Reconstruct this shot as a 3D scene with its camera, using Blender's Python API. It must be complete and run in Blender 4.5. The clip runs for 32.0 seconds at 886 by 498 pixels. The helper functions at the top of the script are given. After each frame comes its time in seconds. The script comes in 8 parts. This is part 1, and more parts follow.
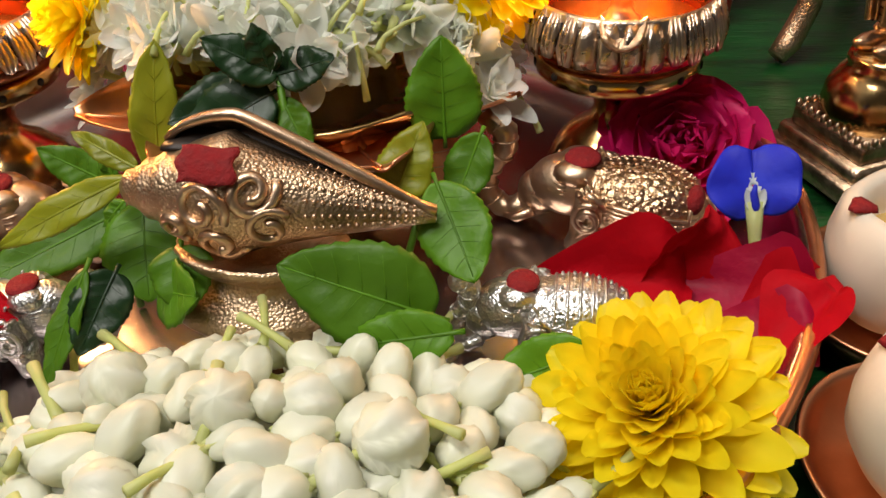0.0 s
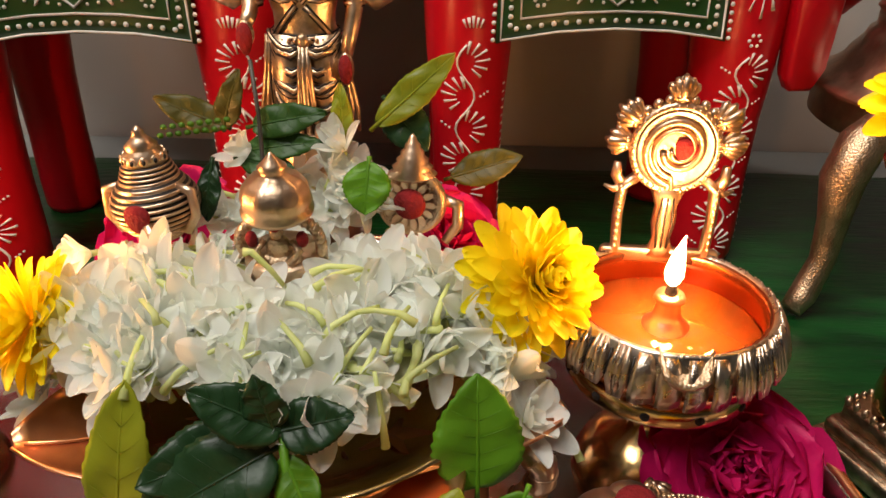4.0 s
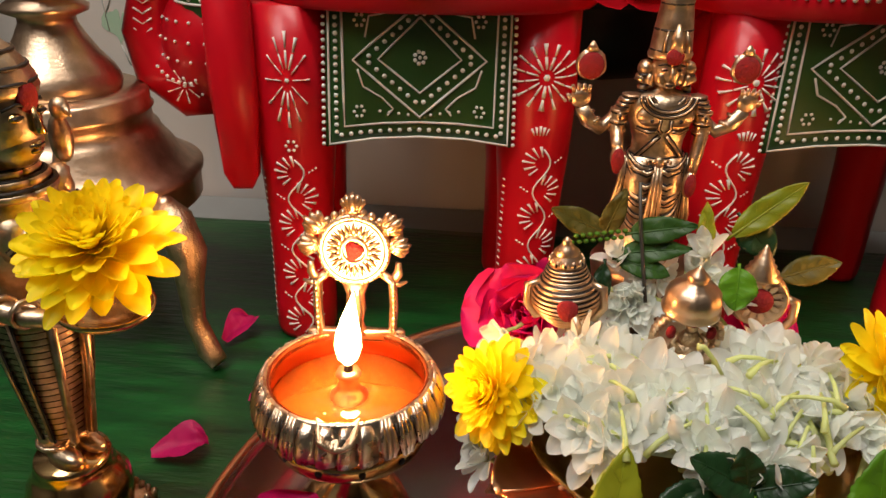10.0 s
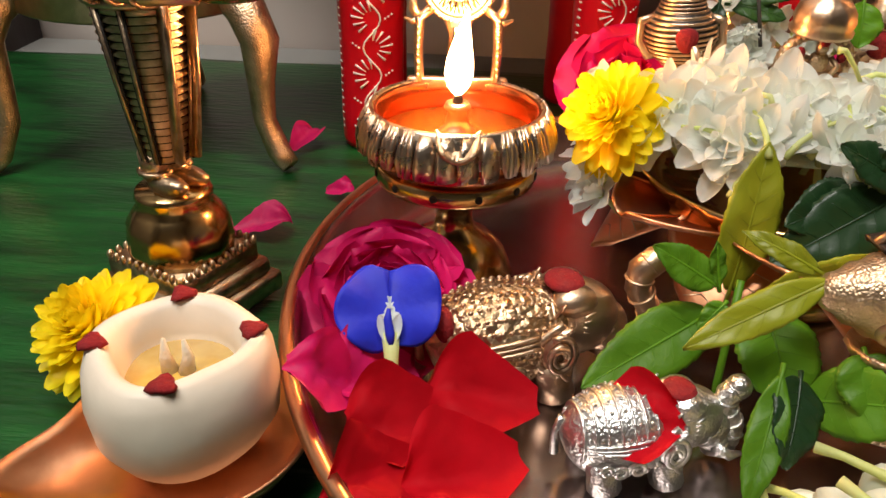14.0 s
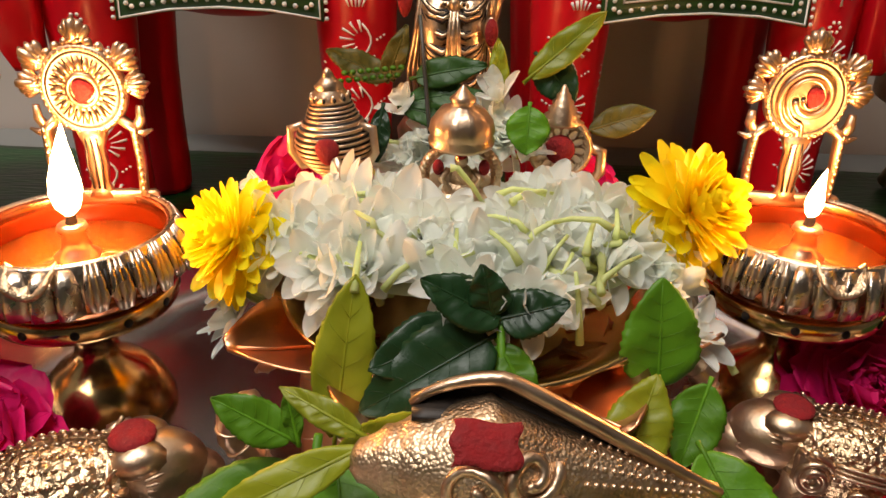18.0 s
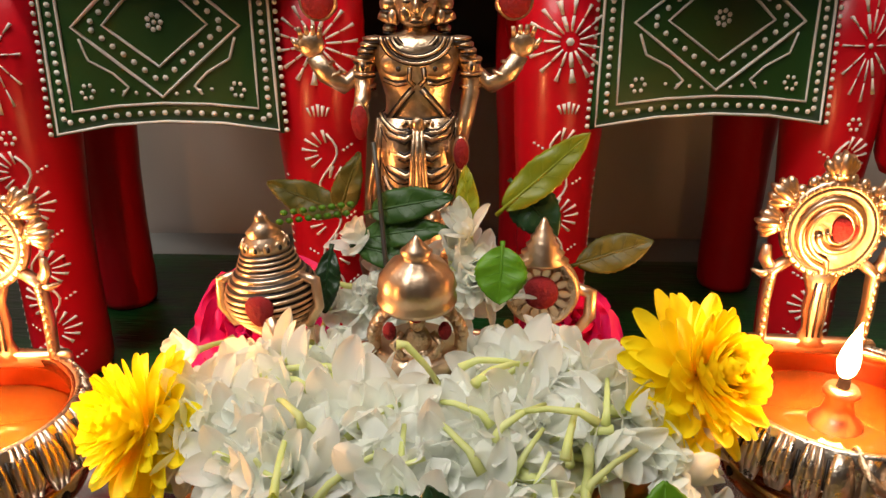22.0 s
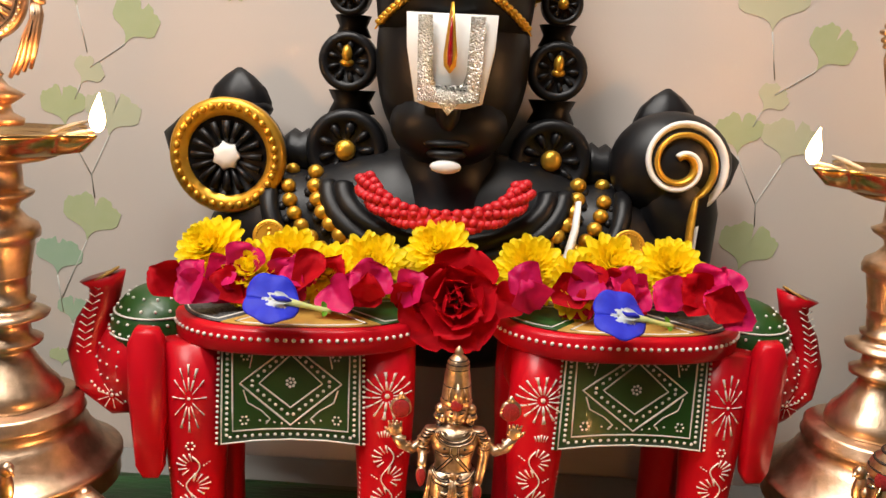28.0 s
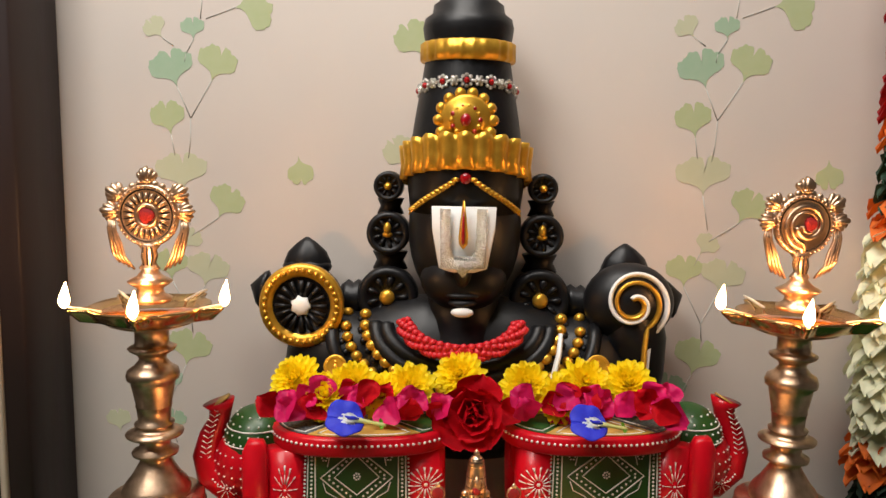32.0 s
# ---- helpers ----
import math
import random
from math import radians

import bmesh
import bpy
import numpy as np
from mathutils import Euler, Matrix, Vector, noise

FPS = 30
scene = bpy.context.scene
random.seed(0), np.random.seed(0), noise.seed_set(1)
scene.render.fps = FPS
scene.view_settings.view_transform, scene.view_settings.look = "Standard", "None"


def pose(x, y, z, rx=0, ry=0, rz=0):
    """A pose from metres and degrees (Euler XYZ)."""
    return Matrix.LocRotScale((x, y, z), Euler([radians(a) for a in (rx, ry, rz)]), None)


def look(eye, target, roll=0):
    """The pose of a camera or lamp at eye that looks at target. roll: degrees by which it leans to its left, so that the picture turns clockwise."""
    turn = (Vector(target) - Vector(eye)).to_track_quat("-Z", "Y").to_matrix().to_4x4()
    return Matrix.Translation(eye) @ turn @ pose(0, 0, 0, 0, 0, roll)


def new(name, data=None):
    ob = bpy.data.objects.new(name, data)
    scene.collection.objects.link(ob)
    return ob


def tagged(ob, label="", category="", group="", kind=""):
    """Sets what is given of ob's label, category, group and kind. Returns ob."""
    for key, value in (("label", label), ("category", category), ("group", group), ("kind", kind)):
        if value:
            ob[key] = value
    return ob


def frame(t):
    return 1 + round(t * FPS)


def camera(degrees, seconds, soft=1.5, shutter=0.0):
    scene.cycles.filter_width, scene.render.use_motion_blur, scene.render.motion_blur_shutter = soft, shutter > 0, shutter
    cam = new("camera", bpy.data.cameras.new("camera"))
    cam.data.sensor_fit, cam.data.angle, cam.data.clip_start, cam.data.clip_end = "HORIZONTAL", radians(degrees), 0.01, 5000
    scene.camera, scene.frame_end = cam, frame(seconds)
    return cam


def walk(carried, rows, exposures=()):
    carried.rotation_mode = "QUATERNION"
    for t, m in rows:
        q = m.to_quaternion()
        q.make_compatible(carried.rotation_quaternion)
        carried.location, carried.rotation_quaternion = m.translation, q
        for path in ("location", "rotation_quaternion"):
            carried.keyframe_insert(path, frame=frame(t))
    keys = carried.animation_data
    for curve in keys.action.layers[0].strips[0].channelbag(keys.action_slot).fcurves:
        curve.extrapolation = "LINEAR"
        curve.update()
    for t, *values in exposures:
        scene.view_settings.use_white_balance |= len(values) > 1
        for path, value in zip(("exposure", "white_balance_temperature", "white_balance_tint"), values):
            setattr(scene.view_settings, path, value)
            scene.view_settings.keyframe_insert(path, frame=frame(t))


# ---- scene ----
EXPOSURES = [(0.0, -0.18), (2.5, -0.2), (6.0, -0.2), (7.0, -0.15), (8.0, 0.05), (9.0, 0.45), (10.0, -0.25), (11.0, -0.15), (12.0, 0.2), (13.0, 0.1), (17.0, -0.15), (20.0, -0.2), (23.0, -0.15), (25.0, 0.0), (26.5, 0.5), (29.0, 0.0), (32.0, -0.05)]
TUBE_W, FILL_W, FLAME_E, WICK_E, FLAME_W = 27.0, 25.0, 90.0, 50.0, 1.3
cam = camera(60.42, 32.0)
PATH = [
    (0, (0.1001, 0.2031, 0.1824), (0.0415, 0.5933, -0.1246), -3.76),
    (0.5, (0.0993, 0.2217, 0.1739), (0.0361, 0.6042, -0.1419), -4.33),
    (1, (0.0989, 0.2404, 0.1795), (0.0361, 0.6296, -0.1281), -4.59),
    (1.5, (0.0950, 0.2506, 0.1884), (0.0365, 0.6503, -0.1062), -3.91),
    (2, (0.0898, 0.2530, 0.2002), (0.0311, 0.6584, -0.0865), -3.45),
    (2.5, (0.0883, 0.2639, 0.2140), (0.0467, 0.6815, -0.0578), -0.11),
    (4.5, (0.0456, 0.2822, 0.2154), (0.0289, 0.7205, -0.0247), 0.18),
    (5, (0.0209, 0.2988, 0.2085), (0.0023, 0.7292, -0.0453), 0.32),
    (5.5, (0.0052, 0.3213, 0.1882), (-0.0132, 0.7479, -0.0720), 0.89),
    (6, (0.0019, 0.3332, 0.1806), (-0.0092, 0.7574, -0.0838), 2.04),
    (6.5, (0.0029, 0.3355, 0.1757), (-0.0053, 0.7609, -0.0869), 2.04),
    (7, (0.0053, 0.3462, 0.1802), (0.0005, 0.7729, -0.0805), 2.59),
    (7.5, (0.0080, 0.3527, 0.1984), (-0.0042, 0.7832, -0.0555), 1.92),
    (8, (0.0088, 0.3373, 0.2260), (-0.0049, 0.7762, -0.0130), 1.23),
    (8.5, (0.0072, 0.2925, 0.2703), (-0.0029, 0.7477, 0.0636), 1.42),
    (9, (-0.0104, 0.2552, 0.2794), (-0.0253, 0.7109, 0.0742), 1.59),
    (9.5, (-0.0361, 0.2324, 0.2723), (-0.0498, 0.6873, 0.0653), 1.43),
    (10, (-0.0743, 0.2214, 0.2601), (-0.1046, 0.6699, 0.0410), 1.53),
    (10.5, (-0.1171, 0.2097, 0.2562), (-0.1651, 0.6570, 0.0381), 1.94),
    (11, (-0.1242, 0.2110, 0.2513), (-0.1691, 0.6568, 0.0294), 2.80),
    (11.5, (-0.1227, 0.2077, 0.2517), (-0.1679, 0.6610, 0.0454), 3.03),
    (12, (-0.1259, 0.2073, 0.2516), (-0.1706, 0.6714, 0.0710), 2.67),
    (12.5, (-0.1294, 0.2106, 0.2385), (-0.1737, 0.6642, 0.0328), 2.55),
    (13, (-0.1248, 0.2028, 0.2167), (-0.1696, 0.6452, -0.0120), 1.71),
    (13.5, (-0.1217, 0.1871, 0.1949), (-0.1604, 0.6184, -0.0551), 1.30),
    (15.5, (-0.0822, 0.2212, 0.1667), (-0.0838, 0.6553, -0.0815), 1.65),
    (16, (-0.0824, 0.2307, 0.1759), (-0.0826, 0.6723, -0.0586), 1.54),
    (16.5, (-0.0771, 0.2350, 0.1869), (-0.0896, 0.6823, -0.0362), 1.62),
    (17, (-0.0562, 0.2340, 0.1917), (-0.0710, 0.6846, -0.0245), 1.57),
    (17.5, (-0.0303, 0.2339, 0.1920), (-0.0400, 0.6847, -0.0240), 1.77),
    (18, (0.0050, 0.2345, 0.1917), (-0.0045, 0.6845, -0.0261), 1.39),
    (18.5, (0.0265, 0.2295, 0.1920), (0.0167, 0.6795, -0.0257), 1.28),
    (19, (0.0423, 0.2296, 0.1933), (0.0293, 0.6789, -0.0257), 0.51),
    (19.5, (0.0531, 0.2368, 0.1982), (0.0166, 0.6909, -0.0078), -1.20),
    (20, (0.0587, 0.2568, 0.1994), (0.0142, 0.7118, -0.0031), -1.79),
    (20.5, (0.0525, 0.2680, 0.1954), (0.0081, 0.7232, -0.0066), -1.64),
    (21, (0.0407, 0.2773, 0.1942), (0.0029, 0.7322, -0.0099), -1.47),
    (21.5, (0.0276, 0.2888, 0.1977), (0.0118, 0.7504, 0.0062), 0.13),
    (22, (0.0209, 0.2889, 0.2042), (0.0009, 0.7536, 0.0208), -0.19),
    (22.5, (0.0162, 0.3016, 0.1936), (0.0002, 0.7407, -0.0451), -0.24),
    (23, (0.0104, 0.3201, 0.1822), (-0.0061, 0.7505, -0.0717), 1.81),
    (23.5, (0.0125, 0.3269, 0.1788), (-0.0069, 0.7596, -0.0709), 1.55),
    (24, (0.0145, 0.3284, 0.1787), (-0.0034, 0.7618, -0.0700), 1.22),
    (24.5, (0.0062, 0.3276, 0.1896), (0.0077, 0.7607, -0.0603), 2.70),
    (25, (0.0109, 0.3170, 0.2170), (-0.0111, 0.7629, -0.0081), 0.55),
    (25.5, (0.0064, 0.2967, 0.2449), (-0.0141, 0.7536, 0.0429), 1.51),
    (26, (0.0050, 0.2744, 0.2670), (-0.0102, 0.7376, 0.0794), 1.94),
    (26.5, (0.0006, 0.2370, 0.3050), (-0.0161, 0.7090, 0.1408), 2.25),
    (28.5, (-0.0044, 0.0927, 0.3990), (-0.0148, 0.5834, 0.3034), 3.05),
    (29, (-0.0080, 0.0641, 0.4094), (-0.0176, 0.5572, 0.3275), 3.06),
    (29.5, (-0.0030, 0.0359, 0.4337), (-0.0128, 0.5320, 0.3719), 2.47),
    (30, (-0.0068, 0.0046, 0.4560), (-0.0128, 0.5025, 0.4103), 2.14),
    (30.5, (-0.0076, -0.0241, 0.4788), (-0.0124, 0.4740, 0.4363), 1.41),
    (31, (-0.0068, -0.0578, 0.4936), (-0.0191, 0.4396, 0.4447), 0.93),
    (31.5, (-0.0086, -0.0747, 0.4943), (-0.0222, 0.4222, 0.4404), 1.08),
    (32, (-0.0047, -0.0854, 0.4897), (-0.0263, 0.4102, 0.4275), 0.94),
]
walk(cam, [(t, look(eye, target, roll)) for t, eye, target, roll in PATH], EXPOSURES)

# ---- light ----
world = bpy.data.worlds.new("room_air")
scene.world = world
world.use_nodes = True
world.node_tree.nodes["Background"].inputs["Color"].default_value = (0.80, 0.80, 0.85, 1)
world.node_tree.nodes["Background"].inputs["Strength"].default_value = 0.004


def area_lamp(name, m, sx, sy, watts, colour):
    data = bpy.data.lights.new(name, "AREA")
    data.shape, data.size, data.size_y, data.energy, data.color = "RECTANGLE", sx, sy, watts, colour
    ob = new(name, data)
    ob.matrix_world = m
    return ob


area_lamp("ceiling_tube_lamp", look((-0.15, 0.20, 1.95), (-0.02, 0.50, 0.1)), 1.1, 0.14, TUBE_W, (1.0, 0.945, 0.885))
# added soft fill from the left front, its source out of view
area_lamp("left_fill_lamp", look((-0.72, -0.35, 1.75), (-0.05, 0.6, 0.15)), 0.70, 0.60, FILL_W, (1.0, 0.955, 0.905))


def flame_light(x, y, z, watts, size):
    """The light that one oil flame sheds."""
    data = bpy.data.lights.new("flame_light", "POINT")
    data.energy, data.color, data.shadow_soft_size = watts, (1.0, 0.46, 0.15), size
    new("flame_light", data).matrix_world = pose(x, y, z)


flame_light(-0.1275, 0.4690, 0.1050, FLAME_W, 0.009)
flame_light(0.1305, 0.4880, 0.0980, 0.55 * FLAME_W, 0.007)
flame_light(-0.3165, 0.5700, 0.3750, 0.42 * FLAME_W, 0.012)
flame_light(0.3100, 0.6080, 0.3750, 0.42 * FLAME_W, 0.012)


# ---- materials ----
def mat(name, col, col2=None, rough=0.5, metal=0.0, scale=60.0, contrast=0.5, bump=0.0, bscale=300.0, trans=0.0, coat=0.0,
        cells=0.0, vary=0.0, stretch=(1, 1, 1), rough2=None, emit=0.0, sheen=0.0, turn=0.0, spec=0.5):
    m = bpy.data.materials.new(name)
    m.use_nodes = True
    nt = m.node_tree
    n, link = nt.nodes, nt.links.new
    b = n["Principled BSDF"]
    out = n["Material Output"]
    tc = n.new("ShaderNodeTexCoord")
    mp = n.new("ShaderNodeMapping")
    mp.inputs["Scale"].default_value = stretch
    mp.inputs["Rotation"].default_value = (0, 0, turn)
    link(tc.outputs["Object"], mp.inputs["Vector"])
    nz = n.new("ShaderNodeTexNoise")
    nz.inputs["Scale"].default_value, nz.inputs["Detail"].default_value = scale, 5
    link(mp.outputs["Vector"], nz.inputs["Vector"])
    ramp = n.new("ShaderNodeValToRGB")
    ramp.color_ramp.elements[0].position, ramp.color_ramp.elements[1].position = 0.5 - contrast / 2, 0.5 + contrast / 2
    c2 = col2 or tuple(c * 0.72 for c in col)
    ramp.color_ramp.elements[0].color, ramp.color_ramp.elements[1].color = (*c2, 1), (*col, 1)
    link(nz.outputs["Fac"], ramp.inputs["Fac"])
    colour = ramp.outputs["Color"]
    if vary:
        oi = n.new("ShaderNodeObjectInfo")
        mr = n.new("ShaderNodeMapRange")
        mr.inputs["To Min"].default_value, mr.inputs["To Max"].default_value = 1 - vary, 1 + vary
        hs = n.new("ShaderNodeHueSaturation")
        link(oi.outputs["Random"], mr.inputs["Value"])
        link(mr.outputs["Result"], hs.inputs["Value"])
        link(colour, hs.inputs["Color"])
        colour = hs.outputs["Color"]
    link(colour, b.inputs["Base Color"])
    b.inputs["Metallic"].default_value = metal
    rr = n.new("ShaderNodeMapRange")
    rr.inputs["To Min"].default_value, rr.inputs["To Max"].default_value = rough2 if rough2 is not None else rough * 0.8, rough * 1.2
    link(nz.outputs["Fac"], rr.inputs["Value"])
    link(rr.outputs["Result"], b.inputs["Roughness"])
    b.inputs["Coat Weight"].default_value = coat
    b.inputs["Specular IOR Level"].default_value = spec
    b.inputs["Sheen Weight"].default_value = sheen
    height = None
    if bump:
        fine = n.new("ShaderNodeTexNoise")
        fine.inputs["Scale"].default_value, fine.inputs["Detail"].default_value = bscale, 3
        link(mp.outputs["Vector"], fine.inputs["Vector"])
        height = fine.outputs["Fac"]
        if cells:
            vo = n.new("ShaderNodeTexVoronoi")
            vo.inputs["Scale"].default_value = cells
            link(mp.outputs["Vector"], vo.inputs["Vector"])
            ad = n.new("ShaderNodeMath")
            ad.operation = "MULTIPLY_ADD"
            ad.inputs[1].default_value = -1.5
            link(vo.outputs["Distance"], ad.inputs[0])
            link(height, ad.inputs[2])
            height = ad.outputs["Value"]
        bu = n.new("ShaderNodeBump")
        bu.inputs["Strength"].default_value, bu.inputs["Distance"].default_value = bump, 0.0012
        link(height, bu.inputs["Height"])
        link(bu.outputs["Normal"], b.inputs["Normal"])
    if emit:
        b.inputs["Emission Strength"].default_value = emit
        b.inputs["Emission Color"].default_value = (*col, 1)
    if trans:
        tr = n.new("ShaderNodeBsdfTranslucent")
        mx = n.new("ShaderNodeMixShader")
        mx.inputs["Fac"].default_value = trans
        link(colour, tr.inputs["Color"])
        link(b.outputs["BSDF"], mx.inputs[1])
        link(tr.outputs["BSDF"], mx.inputs[2])
        link(mx.outputs["Shader"], out.inputs["Surface"])
    return m


BRASS = mat("aged_brass", (0.82, 0.59, 0.41), (0.48, 0.32, 0.20), 0.36, 1, 110, 0.6, 0.14, 520, vary=0.05)
BRASS_STATUE = mat("patinated_brass", (0.80, 0.60, 0.41), (0.38, 0.26, 0.16), 0.36, 1, 190, 0.42, 0.22, 620)
BRASS_BAND = mat("silvery_brass", (0.80, 0.67, 0.53), (0.46, 0.33, 0.24), 0.28, 1, 150, 0.6, 0.24, 600)
BRASS_CARVED = mat("carved_brass", (0.76, 0.56, 0.37), (0.42, 0.28, 0.17), 0.40, 1, 120, 0.6, 0.26, 700, cells=950)
BRASS_SCALES = mat("scaled_brass", (0.72, 0.51, 0.32), (0.36, 0.23, 0.12), 0.32, 1, 110, 0.6, 0.55, 600, cells=360)
# patina of the brass, and crease and hollow shade put into the colour
PATINA_SHADE = mat("black_patina_shade", (0.030, 0.020, 0.014), (0.012, 0.008, 0.006), 0.5, 0.3, 200)
BRASS_SMOOTH = mat("polished_brass", (0.75, 0.50, 0.22), (0.50, 0.30, 0.12), 0.20, 1, 40, 0.7, 0.08, 160)
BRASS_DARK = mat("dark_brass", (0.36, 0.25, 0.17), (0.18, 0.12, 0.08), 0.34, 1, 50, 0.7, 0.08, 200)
COPPER = mat("copper", (0.80, 0.40, 0.22), (0.58, 0.26, 0.13), 0.33, 1, 60, 0.6, 0.12, 220)
COPPER_BOWL = mat("oiled_copper", (0.66, 0.26, 0.12), (0.40, 0.14, 0.06), 0.20, 1, 60, 0.6, 0.10, 220)
COPPER_DARK = mat("tarnished_copper", (0.56, 0.50, 0.49), (0.40, 0.34, 0.33), 0.22, 1, 14, 0.8, 0.08, 60)
SILVER = mat("hammered_silver", (0.80, 0.79, 0.77), (0.58, 0.56, 0.53), 0.32, 1, 110, 0.6, 0.22, 500, cells=900)
RED_PAINT = mat("red_lacquer", (0.54, 0.004, 0.013), (0.42, 0.003, 0.010), 0.32, 0, 30, 0.8, 0.08, 200, coat=0.06, spec=0.26)
GREEN_PAINT = mat("green_lacquer", (0.014, 0.072, 0.008), (0.008, 0.042, 0.006), 0.42, 0, 40, 0.8, 0.08, 260, coat=0.08)
BLACK_SPECK = mat("speckled_black_paint", (0.10, 0.10, 0.10), (0.012, 0.012, 0.012), 0.45, 0, 420, 0.18, 0.2, 500)
MUSTARD = mat("mustard_paint", (0.50, 0.30, 0.06), (0.34, 0.19, 0.04), 0.45, 0, 90, 0.6, 0.1, 300)
WHITE_PAINT = mat("white_relief_paint", (0.80, 0.77, 0.70), (0.66, 0.62, 0.55), 0.45, 0, 200, 0.6, 0.15, 400)
BLACK = mat("black_resin", (0.007, 0.007, 0.008), (0.004, 0.004, 0.005), 0.42, 0, 50, 0.7, 0.10, 220, spec=0.34)
GOLD = mat("gold_paint", (0.86, 0.50, 0.06), (0.60, 0.30, 0.03), 0.34, 0.75, 90, 0.7, 0.15, 300)
WHITE = mat("white_enamel", (0.82, 0.82, 0.80), (0.70, 0.70, 0.68), 0.4, 0, 50, 0.7, 0.05, 200)
STONES = mat("clear_stones", (0.95, 0.93, 0.86), (0.62, 0.59, 0.52), 0.12, 0.6, 520, 0.3, 1.0, 600, cells=700)
VERMILION = mat("vermilion_paste", (0.26, 0.003, 0.005), (0.17, 0.002, 0.003), 0.85, 0, 300, 0.6, 0.6, 700)
RUBY = mat("ruby_glass", (0.40, 0.004, 0.008), (0.20, 0.002, 0.004), 0.12, 0, 200, 0.6, coat=1)
RED_BEADS = mat("red_clay_beads", (0.62, 0.008, 0.018), (0.44, 0.005, 0.010), 0.5, 0, 200, 0.6, 0.4, 500)
PETAL_WHITE = mat("jasmine_petal", (0.95, 0.95, 0.94), (0.87, 0.91, 0.81), 0.5, 0, 90, 0.9, 0.06, 300, trans=0.58, vary=0.05)
PETAL_CORE = mat("green_gap_tint", (0.62, 0.70, 0.40), (0.78, 0.82, 0.62), 0.6, 0, 90, 0.8, 0.3, 300, trans=0.3)
STEM_PALE = mat("pale_stem", (0.66, 0.72, 0.22), (0.76, 0.78, 0.40), 0.45, 0, 160, 0.6, trans=0.40, vary=0.15)
BUD_WHITE = mat("jasmine_bud", (0.86, 0.86, 0.78), (0.74, 0.77, 0.52), 0.40, 0, 90, 0.8, 0.10, 300, trans=0.22, vary=0.08, stretch=(1, 1, 0.4))
YELLOW = mat("yellow_petal", (1.0, 0.88, 0.016), (1.0, 0.79, 0.008), 0.55, 0, 150, 0.7, 0.05, 400, trans=0.5, vary=0.04)
ROSE_RED = mat("red_rose_petal", (0.50, 0.002, 0.010), (0.34, 0.001, 0.006), 0.70, 0, 90, 0.7, 0.2, 400, trans=0.16, vary=0.15, spec=0.12)
ROSE_CRIMSON = mat("crimson_rose_petal", (0.42, 0.004, 0.045), (0.26, 0.002, 0.022), 0.55, 0, 70, 0.7, 0.25, 300, trans=0.20, vary=0.15, spec=0.3)
ROSE_PINK = mat("magenta_rose_petal", (0.70, 0.010, 0.15), (0.52, 0.005, 0.09), 0.55, 0, 90, 0.7, 0.2, 400, trans=0.28, vary=0.15, spec=0.3)
BLUE = mat("blue_pea_petal", (0.025, 0.045, 0.66), (0.02, 0.02, 0.46), 0.55, 0, 120, 0.7, 0.15, 400, trans=0.2, spec=0.3)
BLUE_PALE = mat("pale_petal_throat", (0.70, 0.74, 0.62), (0.50, 0.55, 0.70), 0.5, 0, 300, 0.6, trans=0.2)
LEAF = mat("basil_leaf", (0.14, 0.33, 0.012), (0.075, 0.20, 0.007), 0.46, 0, 60, 0.8, 0.30, 260, trans=0.34, vary=0.22, spec=0.4)
LEAF_DARK = mat("dark_leaf", (0.012, 0.038, 0.010), (0.007, 0.024, 0.007), 0.36, 0, 70, 0.8, 0.2, 260, trans=0.06, vary=0.2, spec=0.35)
LEAF_MID = mat("deep_green_leaf", (0.040, 0.110, 0.012), (0.022, 0.062, 0.008), 0.44, 0, 60, 0.8, 0.25, 260, trans=0.18, vary=0.25, spec=0.35)
LEAF_YELLOW = mat("yellowing_leaf", (0.38, 0.38, 0.016), (0.22, 0.27, 0.012), 0.40, 0, 70, 0.8, 0.2, 260, trans=0.32, vary=0.15)
LEAF_BROWN = mat("olive_brown_leaf", (0.13, 0.10, 0.014), (0.060, 0.062, 0.012), 0.42, 0, 60, 0.8, 0.2, 260, trans=0.28, vary=0.2, spec=0.3)
STEM_PURPLE = mat("purple_stem", (0.05, 0.026, 0.030), (0.03, 0.035, 0.014), 0.5, 0, 90, 0.7)
WAX = mat("white_clay_cup", (0.78, 0.70, 0.58), (0.66, 0.56, 0.44), 0.5, 0, 40, 0.8, 0.2, 120)
GHEE = mat("melted_ghee", (0.55, 0.30, 0.03), (0.75, 0.52, 0.14), 0.12, 0, 120, 0.6, coat=1)
OIL = mat("lamp_oil", (0.42, 0.13, 0.02), (0.30, 0.08, 0.012), 0.08, 0.3, 60, 0.6, coat=1)
COTTON = mat("cotton_wick", (0.75, 0.66, 0.50), (0.55, 0.45, 0.32), 0.85, 0, 300, 0.6, 0.5, 700)
CHAR_HOLE = mat("charred_wick_and_hole", (0.03, 0.02, 0.015), None, 0.9, 0, 300)
FLAME_SMALL = mat("small_flame", (1.0, 0.50, 0.20), (1.0, 0.42, 0.15), 0.5, 0, 30, emit=WICK_E)
FLAME = mat("flame", (1.0, 0.47, 0.18), (1.0, 0.40, 0.13), 0.5, 0, 30, emit=FLAME_E)
MAT_GREEN = mat("green_woven_mat", (0.005, 0.085, 0.013), (0.001, 0.009, 0.002), 0.38, 0, 16, 0.50, 0.6, 60, stretch=(0.9, 5, 1), turn=0.5)
TABLE = mat("grey_tabletop", (0.30, 0.30, 0.28), (0.24, 0.24, 0.23), 0.5, 0, 12, 0.8, 0.05, 90)
